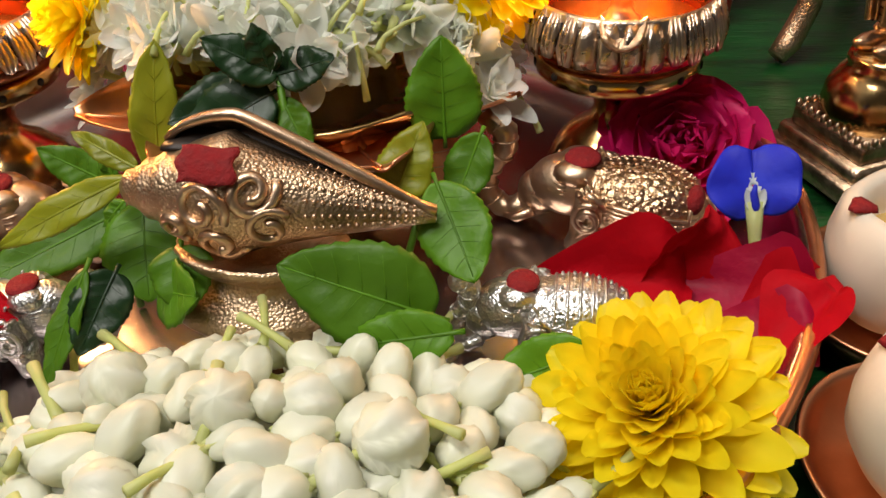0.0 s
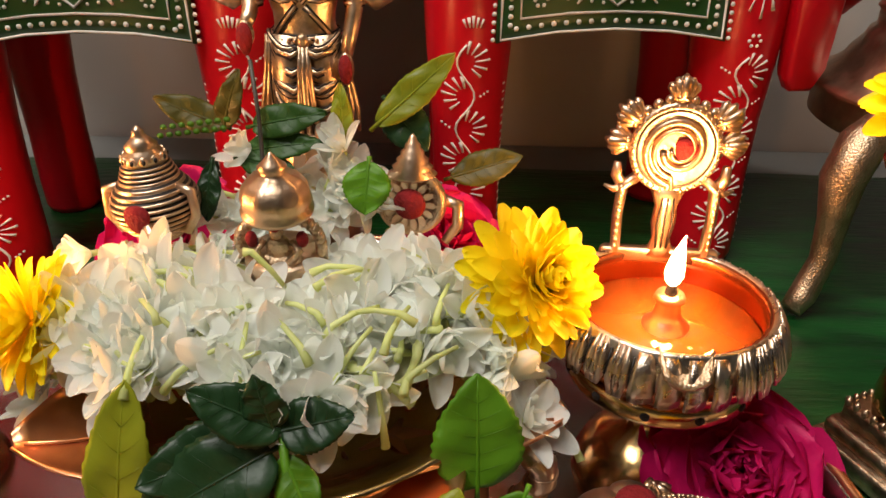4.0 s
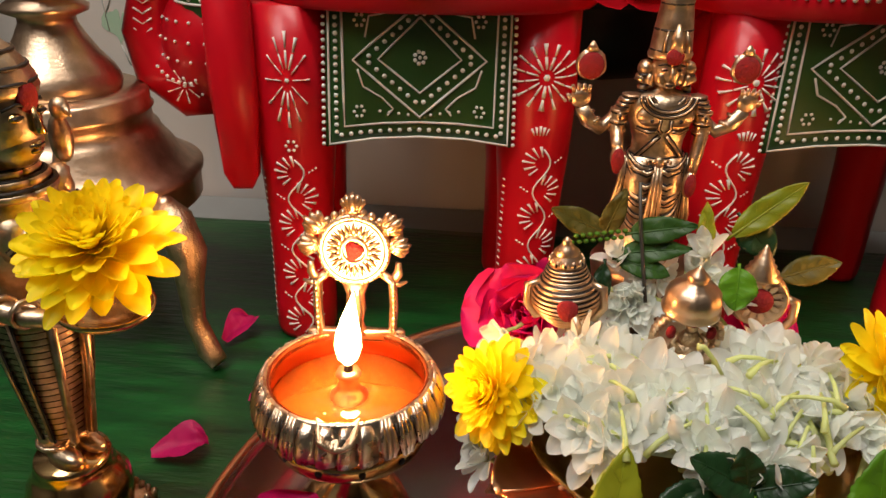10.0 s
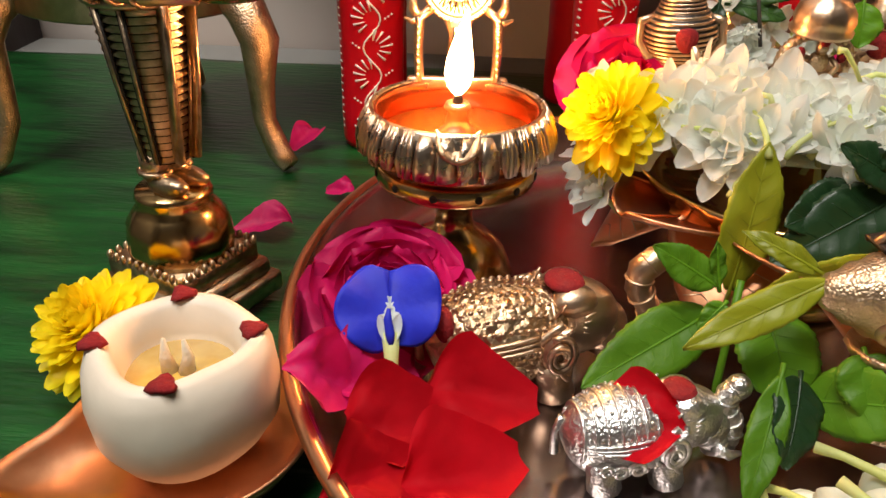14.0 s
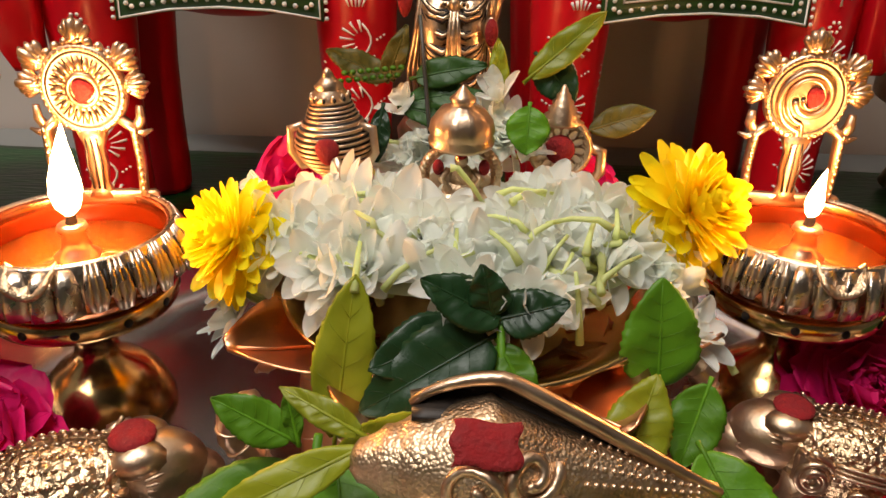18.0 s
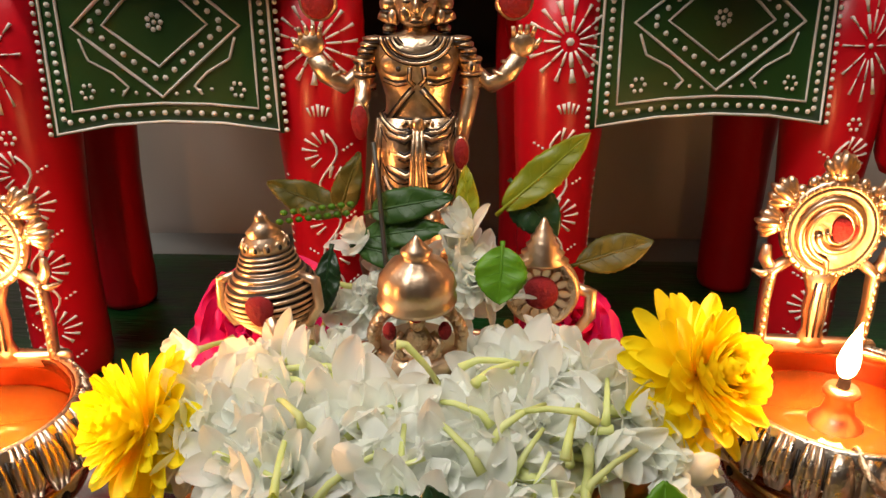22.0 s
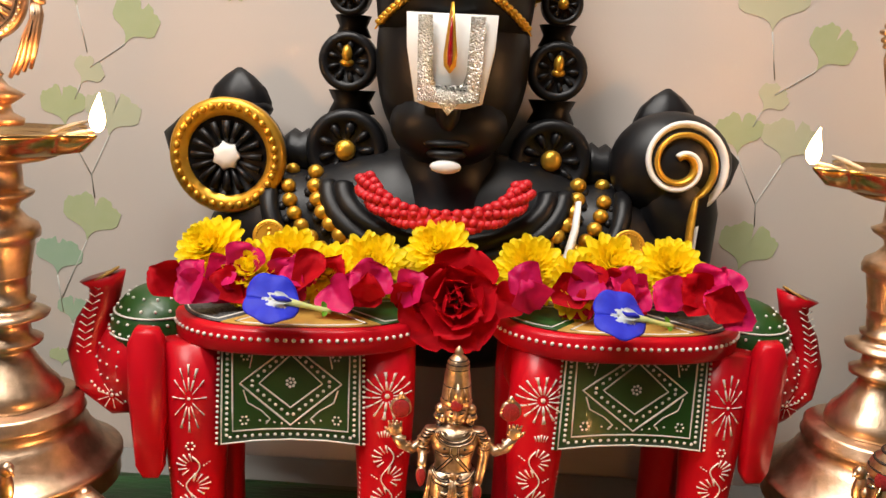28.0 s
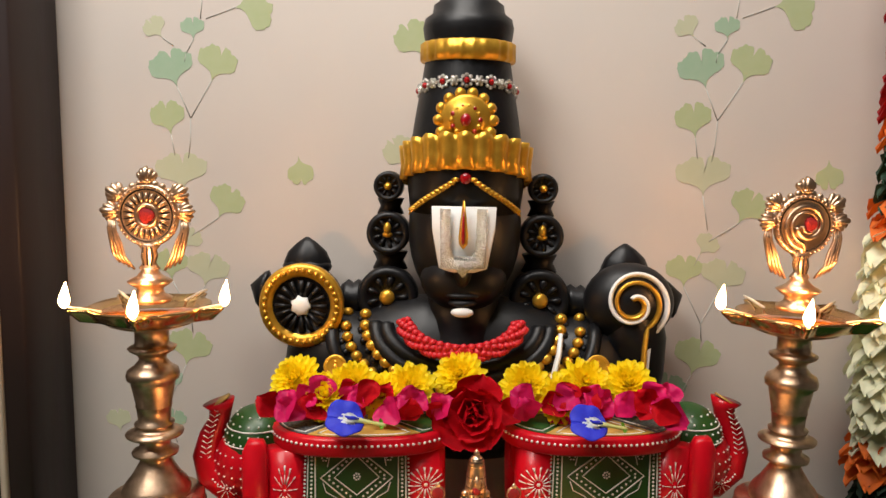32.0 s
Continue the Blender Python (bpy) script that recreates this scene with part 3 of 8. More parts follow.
def elephant_stool(m, s, cw, label):
    root = thing("elephant_stool", label, "stool", m, "pair of elephant stools")
    top, bot = 0.218, 0.1990

    def put(name, b, text=""):
        if s < 0:
            b.v = [(-x, y, z) for x, y, z in b.v]
            b.f = [tuple(reversed(f)) for f in b.f]
        return b.part(name, root, text)
    n = 48
    out = []
    for i in range(n):
        a = 2 * math.pi * i / n
        c, d = math.cos(a), math.sin(a)
        out.append((0.007 + 0.096 * math.copysign(abs(c) ** 0.72, c), 0.056 + 0.074 * math.copysign(abs(d) ** 0.82, d)))
    put("seat_board", Build(RED_PAINT).add(slab(out, bot, top, 0.0025)))
    # painted segments of the seat
    mats = [MUSTARD, BLACK_SPECK, GREEN_PAINT, BLACK_SPECK, MUSTARD, GREEN_PAINT]
    for k in range(6):
        a0, a1 = 2 * math.pi * k / 6, 2 * math.pi * (k + 1) / 6
        seg = [(0.007, 0.056)]
        for i in range(9):
            a = a0 + (a1 - a0) * i / 8
            c, d = math.cos(a), math.sin(a)
            seg.append((0.007 + 0.090 * math.copysign(abs(c) ** 0.72, c), 0.056 + 0.068 * math.copysign(abs(d) ** 0.82, d)))
        b = Build(mats[k], WHITE_PAINT).add(slab(seg, top + 0.0002, top + 0.0014, 0.0003))
        cx, cy = sum(p[0] for p in seg) / len(seg), sum(p[1] for p in seg) / len(seg)
        loop = [(cx + (x - cx) * 0.82, cy + (y - cy) * 0.82, top + 0.0016) for x, y in seg]
        b.add(tube(loop + loop[:1], 0.0006, 5), 1)
        put("seat_panel", b)
    b = Build(WHITE_PAINT)
    last = None
    for i in range(1200):
        a = math.pi * (1 + i / 1199)
        c, d = math.cos(a), math.sin(a)
        p = Vector((0.007 + 0.0962 * math.copysign(abs(c) ** 0.72, c), 0.056 + 0.0742 * math.copysign(abs(d) ** 0.82, d), 0.2110))
        if last is None or (p - last).length > 0.0056:
            b.add(ball(0.0016, 0.0014, 0.0015, p, 6, 4))
            last = p
    put("rim_dots", b, "row of raised white dots")
    put("body", Build(RED_PAINT).add(ball(0.088, 0.052, 0.050, (0.000, 0.056, 0.170), 28, 16)))
    # cloth panel
    h = cw / 2

    def cloth(u, v):
        x = -h + cw * u
        arch = 0.0065 * (1 - (2 * u - 1) ** 2)
        z = 0.1262 + arch + (0.2010 - 0.1262 - arch) * v
        return ((0.96 + 0.04 * (1 - v)) * x, -0.004 * (1 - (2 * u - 1) ** 2) - 0.003 * (1 - v), z)
    put("saddle_cloth", Build(GREEN_PAINT).add(sheet(cloth, 14, 10, 0.006)), "green painted saddle cloth with white relief lines")
    b = Build(WHITE_PAINT)

    def at(u, v):
        p = cloth(u, v)
        return (p[0], p[1] - 0.0004, p[2])

    def line(pts, r=0.0008, steps=1):
        fine = []
        for (u0, v0), (u1, v1) in zip(pts, pts[1:]):
            for k in range(4):
                fine.append(at(u0 + (u1 - u0) * k / 4, v0 + (v1 - v0) * k / 4))
        fine.append(at(*pts[-1]))
        b.add(tube(fine, r * 1.25, 5, 0.7))

    def dots(pts, k, r):
        for (u0, v0), (u1, v1) in zip(pts, pts[1:]):
            for i in range(k):
                b.add(dome(r * 1.22, 0.0008, at(u0 + (u1 - u0) * (i + 0.5) / k, v0 + (v1 - v0) * (i + 0.5) / k)))
    frame_out = [(0.015, 1), (0.02, 0.015), (0.98, 0.015), (0.985, 1)]
    frame_in = [(0.085, 1), (0.10, 0.13), (0.90, 0.13), (0.915, 1)]
    line(frame_out)
    line(frame_in, 0.0007)
    dots([(0.05, 1), (0.058, 0.07), (0.942, 0.07), (0.95, 1)], 17, 0.0011)
    dots([(-0.012, 1), (-0.012, 0.0)], 19, 0.0010)
    dots([(1.012, 0.0), (1.012, 1)], 19, 0.0010)
    diamond = [(0.50, 1.06), (0.145, 0.62), (0.50, 0.17), (0.855, 0.62), (0.50, 1.06)]
    small = [(0.50, 0.93), (0.28, 0.62), (0.50, 0.36), (0.72, 0.62), (0.50, 0.93)]
    line([p if p[1] <= 1 else (p[0] - 0.03, 1.0) for p in diamond[:1]] + diamond[1:4] + [(0.53, 1.0)])
    line(small, 0.0007)
    mid = [(0.50, 0.98), (0.21, 0.62), (0.50, 0.265), (0.79, 0.62), (0.50, 0.98)]
    dots(mid, 7, 0.0011)
    for i in range(7):
        b.add(dome(0.0012, 0.0007, at(0.5 + 0.028 * math.cos(i * 0.9), 0.63 + 0.045 * math.sin(i * 0.9))))
    b.add(dome(0.0011, 0.0007, at(0.5, 0.63)))
    for sx in (-1, 1):
        line([(0.5 + sx * 0.33, 0.55), (0.5 + sx * 0.30, 0.42), (0.5 + sx * 0.20, 0.33), (0.5 + sx * 0.14, 0.24), (0.5 + sx * 0.17, 0.19)], 0.0006)
        line([(0.5 + sx * 0.29, 0.78), (0.5 + sx * 0.27, 0.93), (0.5 + sx * 0.12, 0.97)], 0.0006)
        for cu, cv in ((0.5 + sx * 0.32, 0.235), (0.5 + sx * 0.32, 0.90)):
            for i in range(6):
                b.add(dome(0.0010, 0.0006, at(cu + 0.026 * math.cos(i * 1.05), cv + 0.042 * math.sin(i * 1.05))))
        for k in range(4):
            b.add(dome(0.0009, 0.0006, at(0.5 + sx * (0.06 + 0.05 * k), 0.19 + 0.012 * k)))
    put("cloth_pattern", b, "white relief diamond and dot pattern")
    # legs
    for lx, w, front in ((-0.0695, 0.0222, 1), (0.0665, 0.0212, 1), (-0.066, 0.020, 0), (0.066, 0.020, 0)):
        cy = 0.017 if front else 0.098
        prof = [(0.78, 0.0), (0.84, 0.004), (0.86, 0.02), (0.84, 0.05), (0.88, 0.085), (1.0, 0.12), (1.05, 0.15), (1.0, 0.2)]
        b = Build(RED_PAINT).add(lathe([(q * w, z) for q, z in prof], 20), 0, Matrix.Translation((lx, cy, 0)))
        leg = put("leg", b)
        if front:
            b = Build(WHITE_PAINT)
            if lx < 0:
                spray(b, lx, 0.163, 0, 0.0115, 12, zs=2.2)
                for i in range(6):
                    b.add(dome(0.0010, 0.0006, (lx + 0.0028 * math.cos(i * 1.05), 0, 0.127 + 0.0028 * math.sin(i * 1.05))))
                vine(b, lx + 0.001, 0.006, 0.119, 0, 0.0050)
            else:
                spray(b, lx + 0.001, 0.166, 0, 0.0180, 15)
                for i in range(5):
                    b.add(tube([(lx + 0.0016 * (i - 2), 0, 0.134), (lx + 0.0024 * (i - 2), 0, 0.1395 - 0.0008 * abs(i - 2))], [0.0004, 0.0010], 5, 0.6))
                vine(b, lx + 0.003, 0.006, 0.126, 0, 0.0045)
            for k in range(22):
                b.add(dome(0.0008, 0.0006, (lx - w * 0.80, 0, 0.012 + 0.0044 * k)))

            def skin(x, z):
                for (q0, z0), (q1, z1) in zip(prof, prof[1:]):
                    if z <= z1:
                        r = w * (q0 + (q1 - q0) * (z - z0) / (z1 - z0))
                        break
                return cy - math.sqrt(max(r * r - (x - lx) ** 2, (0.25 * r) ** 2)) - 0.0002
            b.v = [(x, skin(x, z) + y, z) for x, y, z in b.v]
            put("leg_pattern", b, "white relief flowers and vine")
    # head
    head = Build(RED_PAINT, MUSTARD)
    head.add(ball(0.036, 0.038, 0.040, (-0.112, 0.052, 0.172), 20, 14))
    trunk = [(-0.118, 0.052, 0.158), (-0.136, 0.052, 0.152), (-0.150, 0.052, 0.160), (-0.1555, 0.052, 0.178), (-0.151, 0.052, 0.198), (-0.143, 0.052, 0.214), (-0.141, 0.052, 0.226), (-0.143, 0.052, 0.234)]
    head.add(tube(trunk, [0.030, 0.025, 0.019, 0.015, 0.0125, 0.0105, 0.0115, 0.0165], 14))
    head.add(tube([(-0.1425, 0.052, 0.2335), (-0.1432, 0.052, 0.2347)], [0.013, 0.013], 12), 1)
    put("head", head)
    b = Build(GREEN_PAINT, WHITE_PAINT)
    b.add(ball(0.035, 0.037, 0.034, (-0.103, 0.052, 0.196), 22, 12))
    for k, zz in enumerate((0.199, 0.207, 0.216, 0.223)):
        rr = math.sqrt(max(0.02, 1 - ((zz - 0.196) / 0.034) ** 2))
        for i in range(26 - 4 * k):
            a = 2 * math.pi * i / (26 - 4 * k)
            b.add(ball(0.0013, 0.0013, 0.0013, (-0.103 + 0.0352 * rr * math.cos(a), 0.052 + 0.0372 * rr * math.sin(a), zz), 5, 4), 1)
    for zz in (0.1965, 0.2115):
        rr = math.sqrt(1 - ((zz - 0.196) / 0.034) ** 2)
        b.add(tube([(-0.103 + 0.0352 * rr * math.cos(2 * math.pi * i / 30), 0.052 + 0.0372 * rr * math.sin(2 * math.pi * i / 30), zz) for i in range(31)], 0.0008, 5), 1)
    put("headcloth", b, "green domed headcloth with white dots")
    b = Build(WHITE_PAINT)
    for k in range(11):
        t = k / 10
        p = Vector((-0.1545 + 0.012 * t * t, 0.052 - 0.0145 + 0.002 * t, 0.172 + 0.055 * t))
        for sg in (-1, 1):
            b.add(tube([p, p + Vector((sg * 0.005, 0.001, 0.003))], [0.0004, 0.0009], 5, 0.7))
    for k in range(14):
        a = 0.3 + 0.17 * k
        b.add(ball(0.0011, 0.0011, 0.0011, (-0.128 + 0.02 * math.cos(a), 0.020 + 0.003 * abs(math.cos(a)), 0.176 - 0.022 * math.sin(a)), 5, 4))
    for row in range(5):
        for k in range(13):
            a, e = math.radians(175 + 15 * k), math.radians(-38 + 15 * row)
            b.add(ball(0.0010, 0.0010, 0.0010, (-0.112 + 0.0362 * math.cos(a) * math.cos(e), 0.052 + 0.0382 * math.sin(a) * math.cos(e), 0.172 + 0.0402 * math.sin(e)), 5, 4))
    spray(b, -0.131, 0.152, 0.0235, 0.010, 9)
    put("head_pattern", b, "white relief dots and leaves")
    for ey in (0.0, 0.104):
        ear = [(-0.0905, 0.212), (-0.0865, 0.204), (-0.086, 0.15), (-0.089, 0.108), (-0.0925, 0.1015), (-0.103, 0.1015), (-0.1075, 0.110), (-0.111, 0.16), (-0.110, 0.202), (-0.1045, 0.213)]
        v, f = slab(ear, -0.007, 0.007, 0.003)
        v = [(x, ey - z if ey < 0.05 else ey + z, y) for x, y, z in v]
        put("ear", Build(RED_PAINT).add((v, f)))
    return root


elephant_stool(pose(-0.1165, 0.6245, 0, 0, 0, 7.0), 1, 0.1015, "red painted elephant stool with green saddle cloth, trunk raised")
elephant_stool(pose(0.1290, 0.6480, 0, 0, 0, 6.0), -1, 0.1115, "red painted elephant stool with wider green saddle cloth")


# ---- black bust ----
def bust(m):
    b = Build(BLACK, GOLD, WHITE, STONES, RUBY)
    K, G, W, S, R = range(5)
    b.add(ball(0.178, 0.058, 0.100, (0, 0.01, 0.010), 40, 20), K)
    b.add(ball(0.075, 0.050, 0.060, (-0.135, 0.012, 0.025), 20, 12), K)
    b.add(ball(0.075, 0.050, 0.060, (0.135, 0.012, 0.025), 20, 12), K)
    b.add(lathe([(0.062, 0.02), (0.046, 0.06), (0.040, 0.085), (0.042, 0.12)], 24), K)
    b.add(ball(0.064, 0.062, 0.095, (0, 0.0, 0.185), 28, 18), K)
    b.add(ball(0.048, 0.036, 0.035, (0, -0.028, 0.132), 20, 12), K)
    b.add(lathe([(0.062, 0.205), (0.0655, 0.235), (0.0650, 0.262), (0.0610, 0.288), (0.0575, 0.310), (0.0530, 0.337), (0.0485, 0.362), (0.0470, 0.372), (0.0470, 0.388),
                 (0.0490, 0.398), (0.0500, 0.406), (0.0480, 0.415), (0.0400, 0.421), (0.0385, 0.430), (0.0310, 0.436), (0.0270, 0.445), (0.0120, 0.452), (0.002, 0.454)], 40), K)
    v, f = lathe([(0.0660, 0.0), (0.0695, 0.002), (0.0680, 0.014), (0.0695, 0.027), (0.0700, 0.033), (0.0640, 0.034)], 132, lambda a, k: 1 + 0.075 * abs(math.sin(11 * a)), caps=False)
    b.add(([(x, y, z * (1.06 + 0.10 * abs(math.sin(11 * math.atan2(y, x)))) + 0.253 - 0.25 * (y + 0.066)) for x, y, z in v], f), G)
    b.add(lathe([(0.0465, 0.368), (0.0500, 0.370), (0.0500, 0.388), (0.0470, 0.390)], 80, lambda a, k: 1 + 0.06 * abs(math.sin(12 * a)), caps=False), G)
    b.add(lathe([(0.0135, 0.452), (0.0150, 0.456), (0.0110, 0.460), (0.0130, 0.466), (0.0090, 0.474), (0.002, 0.480)], 20), G)
    # medallion
    b.add(lathe([(0.027, 0), (0.0275, 0.004), (0.025, 0.0065), (0.020, 0.0065), (0.018, 0.009), (0.006, 0.011), (0.002, 0.011)], 28), G, pose(0, -0.0545, 0.3045, 98, 0, 0))
    for i in range(14):
        a = 2 * math.pi * i / 14
        b.add(ball(0.0062, 0.0045, 0.0062, (0.0285 * math.cos(a), -0.0585 + 0.10 * 0.0285 * math.sin(a), 0.3045 + 0.0285 * math.sin(a)), 8, 6), G)
        b.add(ball(0.0030, 0.003, 0.0030, (0.0150 * math.cos(a), -0.0635, 0.3045 + 0.0150 * math.sin(a)), 6, 5), G if i % 2 else R)
    b.add(ball(0.006, 0.004, 0.007, (0, -0.0665, 0.3045), 10, 6), R)
    # string of stones round the crown
    for i in range(13):
        a = math.pi * (1.03 + 0.94 * i / 12)
        r = 0.0535
        c = Vector((r * math.cos(a), r * math.sin(a), 0.338 + 0.008 * math.sin(math.pi * i / 12)))
        big = i % 2 == 0
        for k in range(8 if big else 6):
            t = 2 * math.pi * k / (8 if big else 6)
            side = Vector((-math.sin(a), math.cos(a), 0))
            q = c + (side * math.cos(t) + Vector((0, 0, 1)) * math.sin(t)) * (0.0058 if big else 0.004)
            b.add(ball(0.0022, 0.0022, 0.0022, q, 6, 4), S)
        b.add(ball(0.0034 if big else 0.0024, 0.0034, 0.0034, c + Vector((math.cos(a), math.sin(a), 0)) * 0.001, 8, 5), R if big else S)
    # brow: ruby, two gold leaf chains
    b.add(ball(0.0062, 0.004, 0.0062, (0.001, -0.068, 0.2445), 12, 8), R)
    for sg in (-1, 1):
        for k in range(13):
            t = k / 12
            a = math.radians(-90 + sg * (8 + 50 * t))
            p = Vector((0.0672 * math.cos(a), 0.0672 * math.sin(a), 0.243 - 0.034 * t ** 0.9))
            b.add(ball(0.0045, 0.003, 0.0026, p, 8, 5), G)
            b.add(tube([p, p + Vector((sg * 0.004, -0.001, -0.006))], [0.0014, 0.0006], 5), G)
    # forehead mark: white plate, stone border, ruby drop
    plate = [(-0.034, 0.215), (0.034, 0.215), (0.033, 0.19), (0.0255, 0.150), (0.012, 0.146), (-0.012, 0.146), (-0.0255, 0.150), (-0.033, 0.19)]

    def upright(piece, y):
        v, f = piece
        return [(p[0], y - p[2] - 0.010 * (1 - (p[0] / 0.05) ** 2), p[1]) for p in v], f
    b.add(upright(slab(plate, 0.0, 0.004, 0.001), -0.0585), W)
    b.add(upright(slab([(-0.025, 0.213), (-0.014, 0.213), (-0.013, 0.172), (-0.010, 0.163), (0.010, 0.163), (0.013, 0.172), (0.014, 0.213), (0.025, 0.213), (0.0235, 0.151), (0.008, 0.150), (0, 0.141), (-0.008, 0.150), (-0.0235, 0.151)], 0.0, 0.003, 0.0004), -0.0628), S)
    b.add(tube([(0, -0.078, 0.222), (0, -0.0785, 0.205), (0, -0.079, 0.185), (0, -0.079, 0.177), (0, -0.078, 0.172)], [0.0012, 0.0036, 0.0062, 0.0055, 0.001], 10, 0.5), G)
    b.add(tube([(0, -0.0795, 0.216), (0, -0.0805, 0.203), (0, -0.081, 0.186), (0, -0.081, 0.179), (0, -0.0795, 0.175)], [0.0008, 0.0026, 0.0048, 0.0042, 0.0008], 10, 0.5), R)
    # nose, lips, chin mark
    b.add(ball(0.0105, 0.012, 0.020, (0, -0.058, 0.146), 12, 8), K)
    b.add(ball(0.019, 0.009, 0.0045, (0, -0.0565, 0.1185), 12, 6), K)
    b.add(ball(0.016, 0.009, 0.0050, (0, -0.0565, 0.1105), 12, 6), K)
    b.add(ball(0.0125, 0.004, 0.0055, (0, -0.0615, 0.1010), 12, 6), W)
    # ear ornaments
    for sg in (-1, 1):
        x0 = sg * 0.088
        for z, r in ((0.232, 0.0170), (0.178, 0.0250), (0.104, 0.0350)):
            b.add(lathe([(r, 0), (r, 0.016), (r * 0.93, 0.020), (r * 0.74, 0.0205), (r * 0.68, 0.016), (r * 0.2, 0.016)], 28), K, pose(x0, 0.020, z, 90, 0, 0))
            for i in range(9):
                a = 2 * math.pi * i / 9
                b.add(tube([(x0 + r * q * math.cos(a), 0.003, z + r * q * math.sin(a)) for q in (0.30, 0.46, 0.62, 0.70)], [r * 0.05, r * 0.12, r * 0.13, r * 0.05], 8, 0.8), K)
            if z == 0.178:
                b.add(ball(0.0045, 0.005, 0.0075, (x0, -0.002, z + 0.006), 8, 6), G)
                b.add(ball(0.0060, 0.004, 0.0035, (x0, -0.001, z - 0.001), 8, 6), G)
            else:
                b.add(ball(r * 0.26, 0.006, r * 0.26, (x0, 0.0, z), 12, 8), G)
        b.add(lathe([(0.016, 0.199), (0.012, 0.208), (0.016, 0.217)], 14), K, Matrix.Translation((x0, 0.03, 0)))
        b.add(lathe([(0.021, 0.134), (0.016, 0.144), (0.021, 0.154)], 14), K, Matrix.Translation((x0, 0.03, 0)))
        b.add(lathe([(0.018, 0), (0.0215, 0.006), (0.017, 0.012), (0.021, 0.018), (0.015, 0.026)], 16), K, pose(sg * 0.120, 0.03, 0.098, 0, sg * 90, 0))
        # hand emblem body, knob and side spike
        cx = sg * 0.187
        b.add(tube([(sg * 0.165, 0.034, -0.01), (sg * 0.176, 0.036, 0.05), (cx, 0.034, 0.08)], [0.042, 0.032, 0.026], 16), K)
        b.add(ball(0.030, 0.020, 0.012, (cx, 0.028, 0.134), 14, 8), K)
        b.add(lathe([(0.026, 0.132), (0.027, 0.140), (0.022, 0.152), (0.012, 0.162), (0.002, 0.169)], 20, lambda a, k: 1 + 0.06 * math.cos(7 * a), 1, 0.6), K, Matrix.Translation((cx, 0.028, 0)))
        b.add(lathe([(0.020, 0), (0.024, 0.003), (0.020, 0.008), (0.012, 0.013), (0.001, 0.020)], 14, None, 1, 0.6), K, pose(cx + sg * 0.050, 0.03, 0.104, 0, sg * 75, 0))
    b.add(lathe([(0.046, -0.010), (0.047, 0.004), (0.045, 0.010), (0.037, 0.010), (0.036, 0.006), (0.010, 0.007)], 40), K, pose(-0.182, -0.018, 0.097, 90, 0, 0))
    b.add(lathe([(0.0475, 0.0), (0.048, 0.009), (0.0455, 0.012), (0.037, 0.012), (0.033, 0.008)], 44, caps=False), G, pose(-0.182, -0.018, 0.097, 90, 0, 0))
    for i in range(34):
        a = 2 * math.pi * i / 34
        b.add(ball(0.0032, 0.003, 0.0032, (-0.182 + 0.041 * math.cos(a), -0.031, 0.097 + 0.041 * math.sin(a)), 6, 5), G)
    for i in range(16):
        a = 2 * math.pi * i / 16
        b.add(tube([(-0.182 + q * math.cos(a), -0.028, 0.097 + q * math.sin(a)) for q in (0.012, 0.02, 0.029)], [0.002, 0.0038, 0.0045], 6, 0.7), K)
    b.add(lathe([(0.0115, 0), (0.010, 0.003), (0.004, 0.004)], 14, lambda a, k: 1 + 0.12 * math.cos(7 * a)), W, pose(-0.182, -0.028, 0.097, 90, 0, 0))
    # conch on the other hand: round body, white and gold spiral, tail
    b.add(ball(0.051, 0.034, 0.045, (0.187, -0.004, 0.106), 28, 16), K)
    b.add(tube([(0.188, -0.002, 0.118), (0.191, -0.003, 0.090), (0.198, -0.004, 0.060), (0.206, -0.005, 0.025), (0.209, -0.005, -0.03)], [0.010, 0.034, 0.034, 0.024, 0.014], 18), K)

    def spiral(scale, slot, r):
        pts = []
        for i in range(46):
            t = i / 45
            a = math.radians(-60 + 540 * (1 - t))
            q = scale * (0.006 + 0.030 * t ** 1.1)
            x, z = 0.187 + q * math.cos(a), 0.110 + q * math.sin(a)
            d = min(1.0, math.hypot((x - 0.187) / 0.051, (z - 0.106) / 0.045))
            pts.append((x, -0.004 - 0.034 * math.sqrt(max(0.08, 1 - d * d)) - 0.0025, z))
        last = Vector(pts[-1])
        for k in range(1, 9):
            t = k / 8
            q = last.lerp(Vector((0.212, -0.026, -0.02)), t) + Vector((-0.008 * math.sin(math.pi * t), -0.014 * math.sin(math.pi * t), 0))
            pts.append(tuple(q))
        b.add(tube(pts, r, 8, 0.5), slot)
    spiral(0.86, G, 0.0046)
    spiral(1.16, W, 0.0050)
    # collars of the chest and gold bead chains
    def chest(x, z):
        fronts = [0.01 - 0.058 * math.sqrt(max(0.0, 1 - (x / 0.178) ** 2 - ((z - 0.010) / 0.100) ** 2))]
        fronts += [0.012 - 0.050 * math.sqrt(max(0.0, 1 - ((abs(x) - 0.135) / 0.075) ** 2 - ((z - 0.025) / 0.06) ** 2))]
        return min(fronts)

    for k, (rx, drop, rr) in enumerate(((0.085, 0.045, 0.009), (0.098, 0.060, 0.0085), (0.148, 0.115, 0.008))):
        pts = []
        for i in range(41):
            a = math.pi * (1 + i / 40)
            x = rx * math.cos(a)
            z = 0.078 + drop * math.sin(a) * 0.9
            y = chest(x, z) - 0.003
            pts.append((x, y, z))
        b.add(tube(pts, rr, 8), K)
